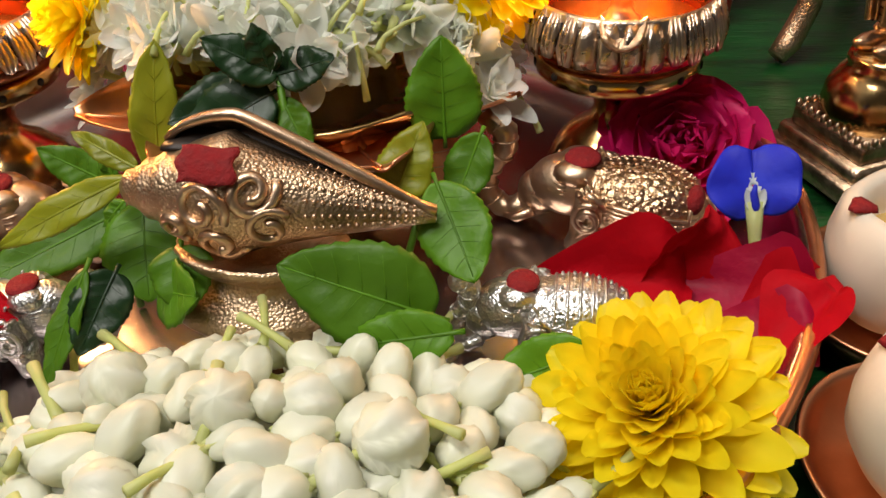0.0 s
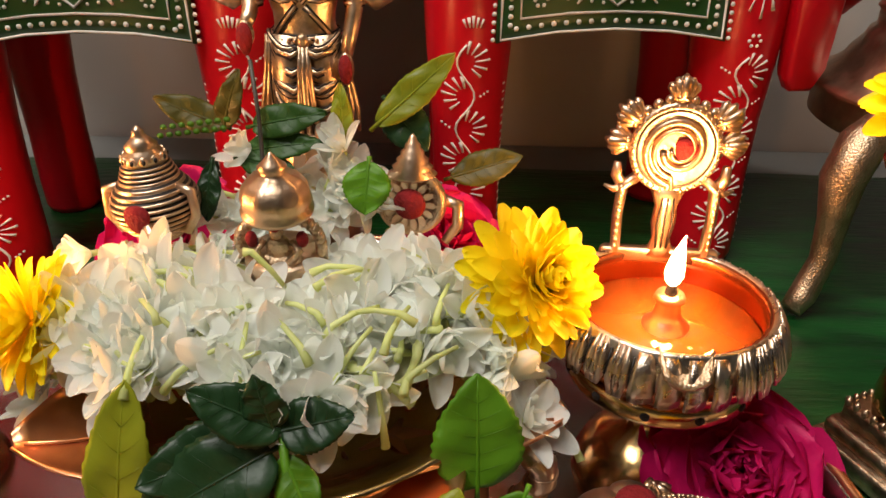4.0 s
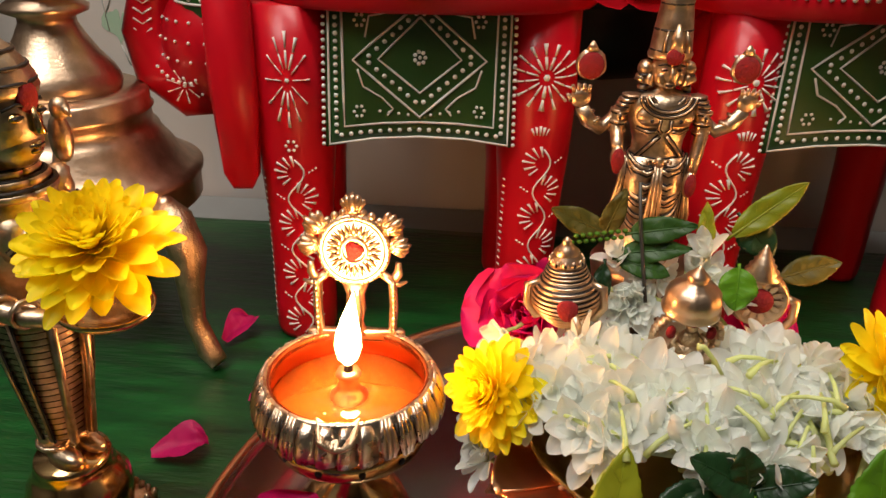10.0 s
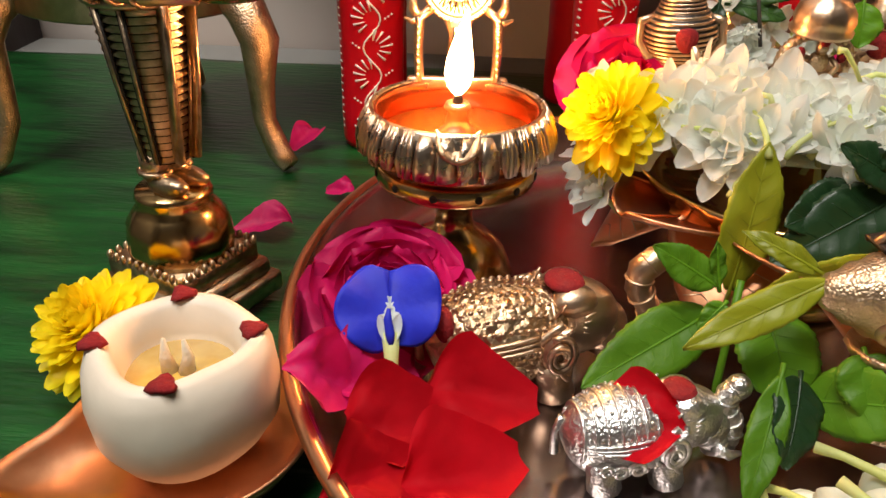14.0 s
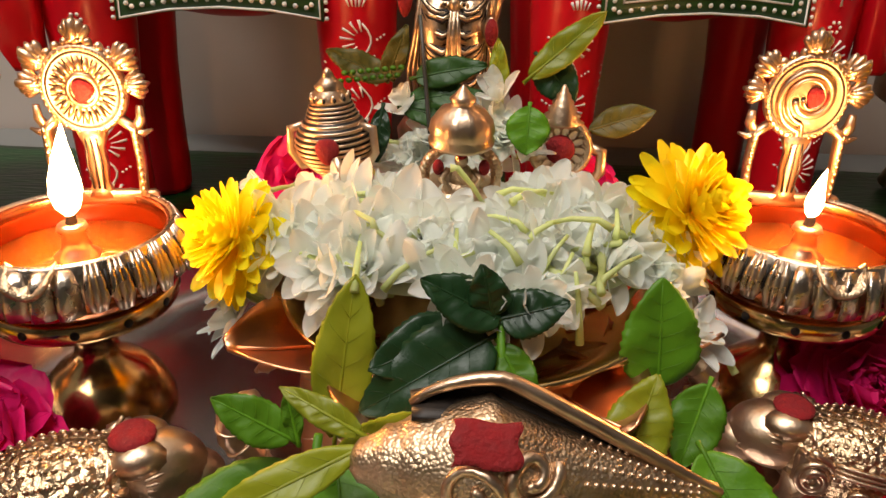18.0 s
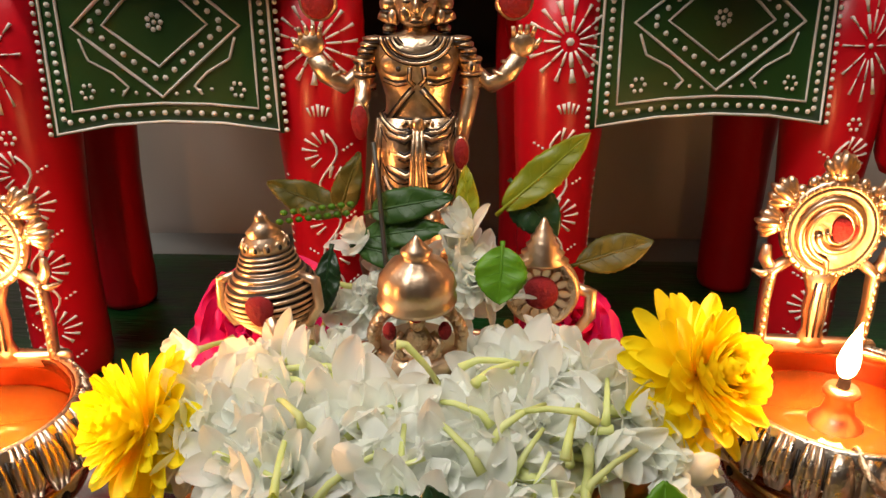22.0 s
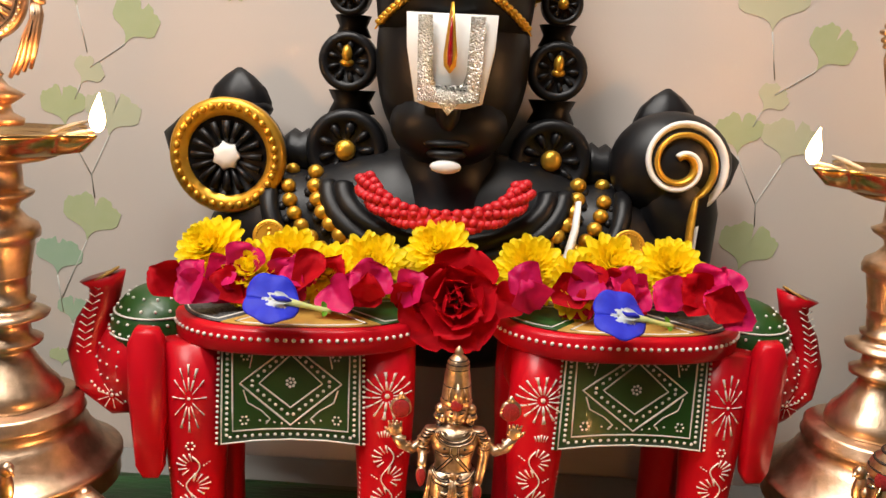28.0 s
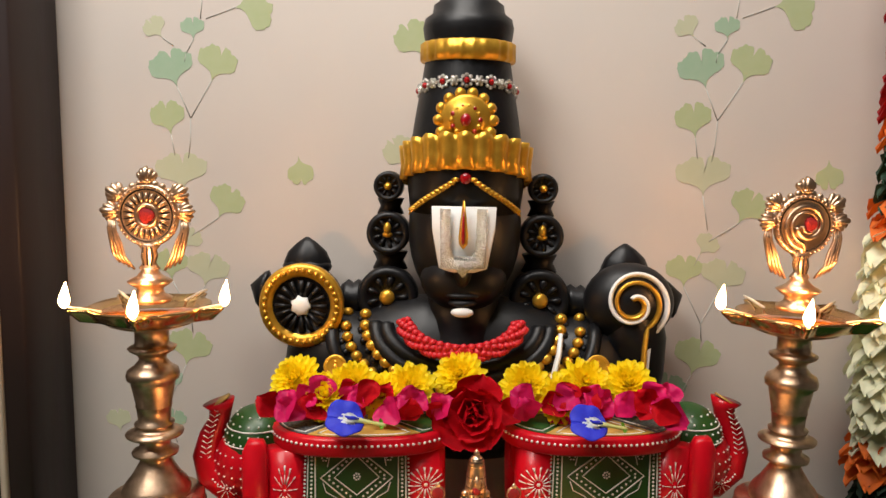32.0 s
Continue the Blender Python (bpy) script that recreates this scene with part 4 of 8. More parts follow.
    for rx, drop, n, rr in ((0.112, 0.082, 24, 0.0066), (0.134, 0.100, 28, 0.0060)):
        for i in range(n):
            a = math.pi * (1 + (i + 0.5) / n)
            x = rx * math.cos(a)
            z = 0.090 + drop * math.sin(a) * 0.95
            y = chest(x, z) - 0.004
            b.add(ball(rr * 1.1, rr, rr, (x, y, z), 8, 6), G)
            b.add(ball(rr * 0.7, rr, rr * 0.7, (x * 1.05, y + 0.002, z - 0.006), 6, 5), K)
    b.add(tube([(0.108, -0.042, 0.076), (0.106, -0.050, 0.055), (0.100, -0.056, 0.03), (0.092, -0.060, 0.0)], [0.006, 0.008, 0.0085, 0.007], 8, 0.4), W)
    ob = b.part("deity_bust", m=m)
    tagged(ob, "black resin deity bust with gold crown and white forehead mark", "statue")
    g = Build(RED_BEADS)
    for i in range(26):
        a = math.pi * (1.06 + 0.88 * i / 25)
        x, z = 0.062 * math.cos(a), 0.090 + 0.031 * math.sin(a)
        y = -0.054 - 0.014 * math.sin(math.pi * i / 25)
        g.add(ball(0.0088, 0.008, 0.0088, (x, y, z), 10, 6))
        for k in range(5):
            t = 1.2566 * k + i
            g.add(ball(0.0046, 0.0036, 0.0040, (x + 0.0070 * math.cos(t), y - 0.005, z + 0.0070 * math.sin(t)), 6, 5))
    tagged(g.part("neck_garland", m=m), "small red rose garland round the bust's neck", "garland")


BUST_AT = pose(-0.018, 0.776, 0.2200)
bust(BUST_AT)


# ---- standing lamps ----
def flame(parent, c, h, lean=0.0, w=0.32, material=None):
    b = Build(material or FLAME)
    r = h * w * 0.5
    prof = [(0.25, 0.0), (0.75, 0.10), (1.0, 0.26), (0.92, 0.42), (0.62, 0.64), (0.30, 0.84), (0.05, 1.0)]
    b.add(tube([(lean * h * z * z, 0, h * z) for q, z in prof], [r * q for q, z in prof], 12), 0, Matrix.Translation(c))
    return b.part("flame", parent, "small bright oil flame")


def tuft(b, o, ang, length, width):
    """A ribbed shell tuft in the xz plane: five rounded ridges that fan out from o."""
    for k in (-2, -1, 0, 1, 2):
        t = ang + 0.30 * k
        d = Vector((math.cos(t), 0, math.sin(t))) * length * (1 - 0.07 * abs(k))
        y = Vector((0, -0.10 * width * (2 - abs(k)), 0))
        b.add(tube([o, o + d * 0.45 + y, o + d * 0.85 + y, o + d], [0.16 * width, 0.20 * width, 0.20 * width, 0.07 * width], 8, 0.85))
    b.add(tube([o + Vector((math.cos(ang + 0.75 * q), 0, math.sin(ang + 0.75 * q))) * length * 0.30 + Vector((0, -0.20 * width, 0)) for q in (-1, -0.5, 0, 0.5, 1)], 0.10 * width, 6))


def emblem(b, conch, R, cz, y, foot):
    """A wheel or shell disc with tufts on a ribbed stem; faces -y; slots 0 brass, 1 red paste, 2 dark grooves."""
    turn = pose(0, y, cz, 90, 0, 0)
    b.add(lathe([(R * 0.95, -0.14 * R), (R, -0.06 * R), (R, 0.08 * R), (R * 0.93, 0.17 * R), (R * 0.86, 0.12 * R), (R * 0.60, 0.10 * R), (R * 0.02, 0.10 * R)], 40), 0, turn)
    b.add(lathe([(R * 0.86, 0.122 * R), (R * 0.84, 0.135 * R), (R * 0.80, 0.122 * R)], 40, caps=False), 2, turn)
    face = y - 0.12 * R
    for i in range(38):
        a = 2 * math.pi * i / 38
        b.add(ball(0.045 * R, 0.05 * R, 0.045 * R, (R * 0.925 * math.cos(a), y - 0.16 * R, cz + R * 0.925 * math.sin(a)), 5, 4))
    if conch:
        for q, w in ((0.0, 0.085), (0.17, 0.07)):
            pts = [(0.06 * R + R * (0.78 - q - 0.46 * t / 30) * math.cos(math.radians(262 - 430 * t / 30)), face - 0.02 * R, cz + R * (0.78 - q - 0.46 * t / 30) * math.sin(math.radians(262 - 430 * t / 30))) for t in range(31)]
            b.add(tube([(-0.10 * R + q * R, face + 0.02 * R, cz - 1.15 * R)] + pts, w * R, 7, 0.7))
            b.add(tube([(p[0] * 0.93, p[1] + 0.02 * R, cz + (p[2] - cz) * 0.93) for p in pts], 0.035 * R, 5), 2)
        mark = (0.22 * R, cz + 0.02 * R)
    else:
        for i in range(20):
            a = 2 * math.pi * i / 20
            b.add(tube([(q * R * math.cos(a), face, cz + q * R * math.sin(a)) for q in (0.40, 0.56, 0.74)], [0.035 * R, 0.085 * R, 0.03 * R], 6, 0.7))
            b.add(tube([(q * R * math.cos(a + 0.157), face + 0.02 * R, cz + q * R * math.sin(a + 0.157)) for q in (0.46, 0.76)], 0.028 * R, 4), 2)
        b.add(lathe([(R * 0.40, 0.10 * R), (R * 0.38, 0.17 * R), (R * 0.30, 0.17 * R), (R * 0.28, 0.13 * R)], 28, caps=False), 0, turn)
        mark = (0.0, cz)
    b.add(lathe([(0.255 * R, 0), (0.235 * R, 0.07 * R), (0.10 * R, 0.10 * R)], 16, lambda a, k: 1 + 0.10 * math.sin(3 * a + 1)), 1, pose(mark[0], y - 0.11 * R, mark[1], 90, 0, 0))
    # crown of small leaves between the tufts, then the tufts
    for a0 in (48, 62, 76, 104, 118, 132):
        a = math.radians(a0)
        b.add(ball(0.12 * R, 0.12 * R, 0.12 * R, (1.03 * R * math.cos(a), y, cz + 1.03 * R * math.sin(a)), 8, 6))
    tuft(b, Vector((0, y, cz + 0.92 * R)), math.pi / 2, 0.62 * R, 0.62 * R)
    b.add(ball(0.24 * R, 0.18 * R, 0.30 * R, (0, y, cz + 1.22 * R), 10, 8))
    for sg in (-1, 1):
        for a0, size in ((34, 0.66), (6, 0.62)):
            a = math.radians(a0)
            tuft(b, Vector((sg * 0.90 * R * math.cos(a), y, cz + 0.90 * R * math.sin(a))), a if sg > 0 else math.pi - a, size * R, 0.62 * R)
    # ribbed stem
    h = cz - 0.9 * R - foot
    b.add(lathe([(0.34 * R, 0), (0.28 * R, 0.10 * h), (0.20 * R, 0.25 * h), (0.27 * R, 0.50 * h), (0.24 * R, 0.75 * h), (0.38 * R, h)], 20, lambda a, k: 1 + 0.06 * math.cos(10 * a), 1, 0.6), 0, Matrix.Translation((0, y, foot)))
    for q in (-0.12, 0.0, 0.12):
        b.add(tube([(q * R, y - 0.17 * R, foot + 0.15 * h), (q * 1.4 * R, y - 0.19 * R, foot + 0.5 * h), (q * R, y - 0.17 * R, foot + 0.9 * h)], 0.028 * R, 5), 2)


def emblem_disc(conch):
    """The finial of a standing lamp: turned foot, disc and two flying ribbons; foot at the origin."""
    b = Build(BRASS, VERMILION, PATINA_SHADE)
    b.add(lathe([(0.019, 0), (0.020, 0.004), (0.013, 0.008), (0.012, 0.013), (0.018, 0.017), (0.021, 0.020), (0.012, 0.025), (0.008, 0.030), (0.009, 0.033)], 24))
    cz, R = 0.083, 0.030
    emblem(b, conch, R, cz, 0.0, 0.032)
    for sg in (-1, 1):
        top = Vector((sg * 1.16 * R, 0, cz - 0.10 * R))
        mid, end = top + Vector((-sg * 0.003, -0.002, -0.022)), top + Vector((-sg * 0.013, 0, -0.046))
        for q in (-1.5, -0.5, 0.5, 1.5):
            off = Vector((sg * 0.0026 * q, 0.0, 0.0012 * q))
            b.add(tube([top + off * 0.4, top.lerp(mid, 0.5) + off * 0.8 + Vector((sg * 0.002, 0, 0)), mid + off * 1.2, mid.lerp(end, 0.55) + off * 1.4 + Vector((sg * 0.002, -0.002, 0)), end + off * 1.8], [0.0020, 0.0021, 0.0022, 0.0020, 0.0016], 7, 0.8))
        b.add(tube([top + Vector((sg * 0.0005, -0.0018, -0.006)), mid + Vector((0, -0.002, 0)), end + Vector((0, -0.0018, 0.003))], 0.0005, 5), 2)
    return b


FIN_Z = 0.344


def standing_lamp(m, conch, label, turn, lit, lip0):
    root = thing("standing_oil_lamp", label, "oil lamp", m, "pair of standing oil lamps")
    base = Build(BRASS).add(lathe([(0.066, 0.084), (0.069, 0.086), (0.069, 0.100), (0.071, 0.1015), (0.071, 0.104), (0.066, 0.106), (0.058, 0.113), (0.056, 0.117), (0.0505, 0.124),
                                         (0.049, 0.128), (0.0460, 0.130), (0.0460, 0.138), (0.0475, 0.1395), (0.0460, 0.141), (0.0460, 0.148), (0.044, 0.150), (0.002, 0.150)], 48))
    base.part("stand", root, "stepped brass stand")
    for a in turn:
        c, s = math.cos(math.radians(a)), math.sin(math.radians(a))
        leg = Build(BRASS_CARVED).add(tube([(q * c, q * s, z) for q, z in ((0.066, 0.094), (0.078, 0.088), (0.086, 0.072), (0.084, 0.050), (0.084, 0.028), (0.093, 0.010), (0.100, 0.004))],
                                           [0.009, 0.011, 0.0105, 0.0075, 0.0062, 0.0068, 0.0055], 12)).part("leg", root, "curved engraved brass leg")
        Build(BRASS).add(ball(0.005, 0.005, 0.005, (0.0725 * c, 0.0725 * s, 0.097), 10, 7)).part("rivet", leg)
    knurl = lambda a, k: 1 + 0.008 * math.sin(40 * a)
    stem = [(0.0320, 0.150), (0.0330, 0.153), (0.0325, 0.157), (0.030, 0.162), (0.0235, 0.170), (0.0175, 0.180), (0.0145, 0.186), (0.0145, 0.189), (0.0215, 0.192), (0.0220, 0.195), (0.0150, 0.199),
            (0.0142, 0.205), (0.0150, 0.209), (0.0268, 0.2115), (0.0275, 0.2135), (0.0200, 0.2165), (0.0152, 0.2195), (0.0185, 0.2215), (0.0190, 0.2235), (0.0152, 0.2255), (0.0165, 0.240), (0.0172, 0.2405),
            (0.0172, 0.242), (0.0168, 0.243), (0.0205, 0.262), (0.0208, 0.266), (0.0245, 0.268), (0.0250, 0.2725), (0.0235, 0.277), (0.0175, 0.281), (0.0125, 0.2875), (0.0140, 0.292), (0.0215, 0.2965),
            (0.0228, 0.299), (0.0180, 0.3015), (0.0160, 0.303), (0.0158, 0.318), (0.030, 0.3205), (0.040, 0.324)]
    Build(BRASS).add(lathe(stem, 48, knurl)).part("stem", root)
    dish = [(0.012, 0.320), (0.034, 0.322), (0.040, 0.325), (0.048, 0.329), (0.0555, 0.3385), (0.0565, 0.3405), (0.054, 0.3415), (0.047, 0.3355), (0.036, 0.3325), (0.012, 0.332)]

    def lips(a, k):
        t = math.radians(lip0)
        q = 0.5 + 0.5 * math.cos(5 * (a - t))
        return 1 + (0.32 * q ** 12 if 2 < k < 8 else 0)
    pan = Build(BRASS_SMOOTH).add(lathe(dish, 150, lips)).part("dish", root, "five-lipped brass oil dish")
    Build(OIL).add(lathe([(0.046, 0.3348), (0.046, 0.3360), (0.002, 0.3361)], 40)).part("oil", pan)
    for i in range(5):
        a = math.radians(lip0 + 72 * i)
        c, s = math.cos(a), math.sin(a)
        Build(COTTON).add(tube([(0.044 * c, 0.044 * s, 0.3370), (0.064 * c, 0.064 * s, 0.3420), (0.075 * c, 0.075 * s, 0.3440)], [0.0015, 0.0017, 0.001], 6)).part("wick", root, "white cotton wick")
        if i in lit:
            flame(root, (0.075 * c, 0.075 * s, 0.3430), 0.0250, 0.10, 0.40, FLAME_SMALL)
    fin = emblem_disc(conch)
    fin.part("finial", root, "carved brass shell finial with red mark" if conch else "carved brass wheel finial with red mark", pose(0, 0, FIN_Z))
    return root


standing_lamp(pose(-0.3165, 0.6225, 0), False, "tall brass oil lamp with wheel finial on curved legs, lit", (224, 334, 99), (3, 4, 0), -6)
standing_lamp(pose(0.3100, 0.6605, 0, 0, 0, 8), True, "tall brass oil lamp with shell finial on curved legs, lit", (206, 316, 81), (2, 3, 4), 31)


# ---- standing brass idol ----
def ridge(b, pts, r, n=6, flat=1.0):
    """A raised line of brass; dark tubes on both sides give patina and crevice shade."""
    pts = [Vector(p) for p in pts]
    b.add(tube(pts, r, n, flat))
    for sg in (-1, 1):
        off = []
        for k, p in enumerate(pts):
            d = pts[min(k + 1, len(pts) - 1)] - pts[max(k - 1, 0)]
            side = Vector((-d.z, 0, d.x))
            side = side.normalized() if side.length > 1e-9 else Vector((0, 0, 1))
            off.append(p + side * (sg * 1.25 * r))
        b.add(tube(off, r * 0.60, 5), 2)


def idol(m):
    b = Build(BRASS_STATUE, VERMILION, PATINA_SHADE)
    b.add(lathe([(0.0195, 0), (0.0205, 0.003), (0.0170, 0.006), (0.0185, 0.010), (0.0150, 0.0115)], 28, lambda a, k: 1 + 0.03 * math.cos(12 * a), 1, 0.8))
    for sg in (-1, 1):
        # leg under the wrapped skirt, with curved folds
        b.add(tube([(sg * 0.0072, 0, 0.0105), (sg * 0.0078, 0, 0.020), (sg * 0.0084, -0.001, 0.030), (sg * 0.0078, 0, 0.0405)], [0.0082, 0.0088, 0.0098, 0.0098], 18))
        for k in range(6):
            z = 0.0385 - 0.0046 * k
            pts = []
            for i in range(9):
                t = i / 8
                a = math.radians(-20 - 120 * t) if sg > 0 else math.radians(200 + 120 * t)
                r = 0.0094 if k else 0.0100
                pts.append((sg * 0.0079 + r * math.cos(a), r * math.sin(a) - 0.0004, z + 0.0045 * (1 - t) ** 1.5 - 0.0030 * math.sin(math.pi * t)))
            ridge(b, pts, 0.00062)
        for q in range(3):
            x0 = sg * (0.0150 + 0.0016 * q)
            b.add(tube([(x0, -0.003, 0.0405), (x0 + sg * 0.0016, -0.004, 0.030), (x0 + sg * (0.0035 + 0.001 * q), -0.003, 0.018), (x0 + sg * (0.0015 + 0.002 * q), -0.001, 0.0105)], [0.0012, 0.0014, 0.0013, 0.0010], 7))
        b.add(tube([(sg * 0.0160, -0.0040, 0.0400), (sg * 0.0182, -0.0050, 0.0260), (sg * 0.0182, -0.0030, 0.0120)], 0.0005, 5), 2)
        b.add(ball(0.0046, 0.0085, 0.0024, (sg * 0.0062, -0.0075, 0.0125), 12, 7))
    for q, r in ((-0.0024, 0.0013), (0.0, 0.0017), (0.0024, 0.0013)):
        b.add(tube([(q * 0.6, -0.0098, 0.0400), (q, -0.0118, 0.0290), (q * 1.5, -0.0118, 0.0180), (q * 2.2, -0.0105, 0.0110)], [r, r * 1.1, r * 1.1, r * 0.8], 8))
    for q in (-0.0012, 0.0012):
        b.add(tube([(q * 0.7, -0.0106, 0.0400), (q, -0.0126, 0.0290), (q * 1.7, -0.0118, 0.0120)], 0.00045, 5), 2)
    # torso
    b.add(lathe([(0.0168, 0.0350), (0.0160, 0.0405), (0.0146, 0.0450), (0.0148, 0.0500), (0.0168, 0.0570), (0.0192, 0.0645), (0.0200, 0.0700), (0.0180, 0.0745), (0.0110, 0.0785), (0.0062, 0.0805), (0.0058, 0.0850)], 36, None, 1.0, 0.60))
    for sg in (-1, 1):
        b.add(ball(0.0085, 0.0036, 0.0060, (sg * 0.0078, -0.0090, 0.0655), 14, 8))
    for z, r in ((0.0375, 0.0170), (0.0415, 0.0160)):
        ring = [(r * math.cos(2 * math.pi * i / 28), 0.62 * r * math.sin(2 * math.pi * i / 28), z - 0.0012 * math.cos(2 * math.pi * i / 28 + math.pi / 2)) for i in range(29)]
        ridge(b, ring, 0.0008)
    for i in range(15):
        a = math.pi * (1.05 + 0.90 * i / 14)
        b.add(ball(0.0011, 0.0010, 0.0011, (0.0166 * math.cos(a), 0.0108 * math.sin(a), 0.0395), 6, 5))
    b.add(ball(0.0030, 0.0018, 0.0028, (0, -0.0108, 0.0398), 10, 7))
    # sashes crossing the belly, thread, collars, pendant
    for sg in (-1, 1):
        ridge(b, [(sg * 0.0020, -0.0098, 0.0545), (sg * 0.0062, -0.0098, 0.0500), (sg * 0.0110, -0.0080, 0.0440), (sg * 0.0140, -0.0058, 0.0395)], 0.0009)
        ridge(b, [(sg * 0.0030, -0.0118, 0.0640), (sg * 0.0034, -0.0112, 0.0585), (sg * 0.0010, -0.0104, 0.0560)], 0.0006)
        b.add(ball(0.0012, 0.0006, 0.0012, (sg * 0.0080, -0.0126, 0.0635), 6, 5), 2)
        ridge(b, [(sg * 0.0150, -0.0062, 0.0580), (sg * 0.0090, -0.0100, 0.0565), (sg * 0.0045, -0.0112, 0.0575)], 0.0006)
        # layered shoulder ornament
        for q in range(3):
            b.add(ball(0.0058 - 0.0008 * q, 0.0052, 0.0016, (sg * (0.0186 + 0.0020 * q), -0.0018, 0.0752 - 0.0026 * q), 12, 7))
            b.add(ball(0.0056 - 0.0008 * q, 0.0050, 0.0006, (sg * (0.0188 + 0.0020 * q), -0.0022, 0.0738 - 0.0026 * q), 10, 5), 2)
    for r, dz, y in ((0.0090, 0.0060, -0.0090), (0.0125, 0.0090, -0.0105), (0.0155, 0.0118, -0.0108)):
        ridge(b, [(r * math.cos(math.pi * (1 + i / 14)), y - 0.0015 * math.sin(math.pi * i / 14), 0.0775 + dz * math.sin(math.pi * (1 + i / 14))) for i in range(15)], 0.0007)
    # lower arms
    b.add(tube([(-0.0205, 0, 0.0710), (-0.0238, 0.001, 0.0630), (-0.0245, -0.001, 0.0555), (-0.0248, -0.006, 0.0500), (-0.0252, -0.0115, 0.0475)], [0.0048, 0.0044, 0.0040, 0.0036, 0.0032], 12))
    b.add(ball(0.0042, 0.0030, 0.0062, (-0.0254, -0.0140, 0.0435), 12, 8))
    b.add(ball(0.0038, 0.0020, 0.0066, (-0.0254, -0.0164, 0.0425), 12, 8), 1)
    b.add(tube([(0.0205, 0, 0.0710), (0.0240, 0.001, 0.0620), (0.0242, -0.002, 0.0520), (0.0222, -0.005, 0.0420), (0.0200, -0.0075, 0.0350)], [0.0048, 0.0044, 0.0040, 0.0036, 0.0030], 12))
    b.add(ball(0.0040, 0.0032, 0.0050, (0.0196, -0.0090, 0.0310), 12, 8))
    b.add(ball(0.0034, 0.0018, 0.0044, (0.0196, -0.0114, 0.0312), 12, 8), 1)
    for sg in (-1, 1):
        for z in (0.0660, 0.0600, 0.0545):
            b.add(tube([(sg * 0.0240 + 0.0046 * math.cos(t * 0.6283), -0.0002 + 0.0046 * math.sin(t * 0.6283), z) for t in range(11)], 0.0009, 5))
            b.add(tube([(sg * 0.0240 + 0.0045 * math.cos(t * 0.6283), -0.0002 + 0.0045 * math.sin(t * 0.6283), z - 0.0014) for t in range(11)], 0.0006, 5), 2)
        # raised rear arms, open palms, emblems
        b.add(tube([(sg * 0.0195, 0.004, 0.0690), (sg * 0.0270, 0.004, 0.0590), (sg * 0.0325, 0.002, 0.0555), (sg * 0.0370, 0.000, 0.0595), (sg * 0.0405, -0.001, 0.0665)], [0.0042, 0.0038, 0.0035, 0.0032, 0.0027], 12))
        for q in (0.35, 0.7):
            c = Vector((sg * (0.0335 + 0.0070 * q), 0.001, 0.0560 + 0.0100 * q))
            b.add(tube([c + Vector((0.0034 * math.cos(t * 0.6283) * 0.8, 0.0034 * math.sin(t * 0.6283), -sg * 0.0012 * math.cos(t * 0.6283))) for t in range(11)], 0.0008, 5))
        b.add(ball(0.0040, 0.0022, 0.0046, (sg * 0.0412, -0.0015, 0.0705), 12, 8))
        for k in range(4):
            x = sg * (0.0386 + 0.0017 * k)
            b.add(tube([(x, -0.0020, 0.0730), (x + sg * 0.0004 * (k - 1), -0.0030, 0.0775 - 0.0006 * abs(k - 1.5))], [0.0009, 0.0007], 6))
        b.add(tube([(sg * 0.0445, -0.002, 0.0690), (sg * 0.0462, -0.003, 0.0725)], [0.0010, 0.0007], 6))
        b.add(ball(0.0056, 0.0026, 0.0072, (sg * 0.0385, -0.001, 0.0855), 14, 10))
        b.add(ball(0.0047, 0.0020, 0.0060, (sg * 0.0385, -0.0030, 0.0852), 12, 8), 1)
        b.add(tube([(sg * 0.0385, -0.001, 0.0915), (sg * 0.0385, -0.001, 0.0955)], [0.0026, 0.0005], 8))
        # hair locks and ear rings
        for k in range(3):
            b.add(ball(0.0040 - 0.0004 * k, 0.0046, 0.0036, (sg * (0.0098 + 0.0012 * k), 0.002, 0.0915 - 0.0052 * k), 10, 8))
            b.add(ball(0.0038 - 0.0004 * k, 0.0042, 0.0007, (sg * (0.0100 + 0.0012 * k), 0.0008, 0.0889 - 0.0052 * k), 8, 5), 2)
        b.add(ball(0.0018, 0.0020, 0.0030, (sg * 0.0088, -0.0035, 0.0870), 8, 6))
        b.add(ball(0.0019, 0.0008, 0.0009, (sg * 0.0033, -0.0082, 0.0925), 8, 6))
        b.add(ball(0.0013, 0.0006, 0.0005, (sg * 0.0033, -0.0089, 0.0925), 6, 5), 2)
        b.add(tube([(sg * 0.0010, -0.0088, 0.0942), (sg * 0.0034, -0.0086, 0.0950), (sg * 0.0060, -0.0066, 0.0940)], 0.0004, 5), 2)
        b.add(ball(0.0028, 0.0018, 0.0030, (sg * 0.0036, -0.0066, 0.0885), 10, 7))
    b.add(ball(0.0080, 0.0084, 0.0098, (0, -0.0006, 0.0910), 22, 16))
    b.add(tube([(0, -0.0086, 0.0950), (0, -0.0100, 0.0915), (0, -0.0104, 0.0897), (0, -0.0086, 0.0888)], [0.0008, 0.0010, 0.0014, 0.0008], 8))
    b.add(ball(0.0026, 0.0010, 0.0007, (0, -0.0088, 0.0866), 10, 5))
    b.add(ball(0.0026, 0.0010, 0.0004, (0, -0.0091, 0.0859), 8, 5), 2)
    b.add(ball(0.0024, 0.0010, 0.0008, (0, -0.0086, 0.0851), 10, 5))
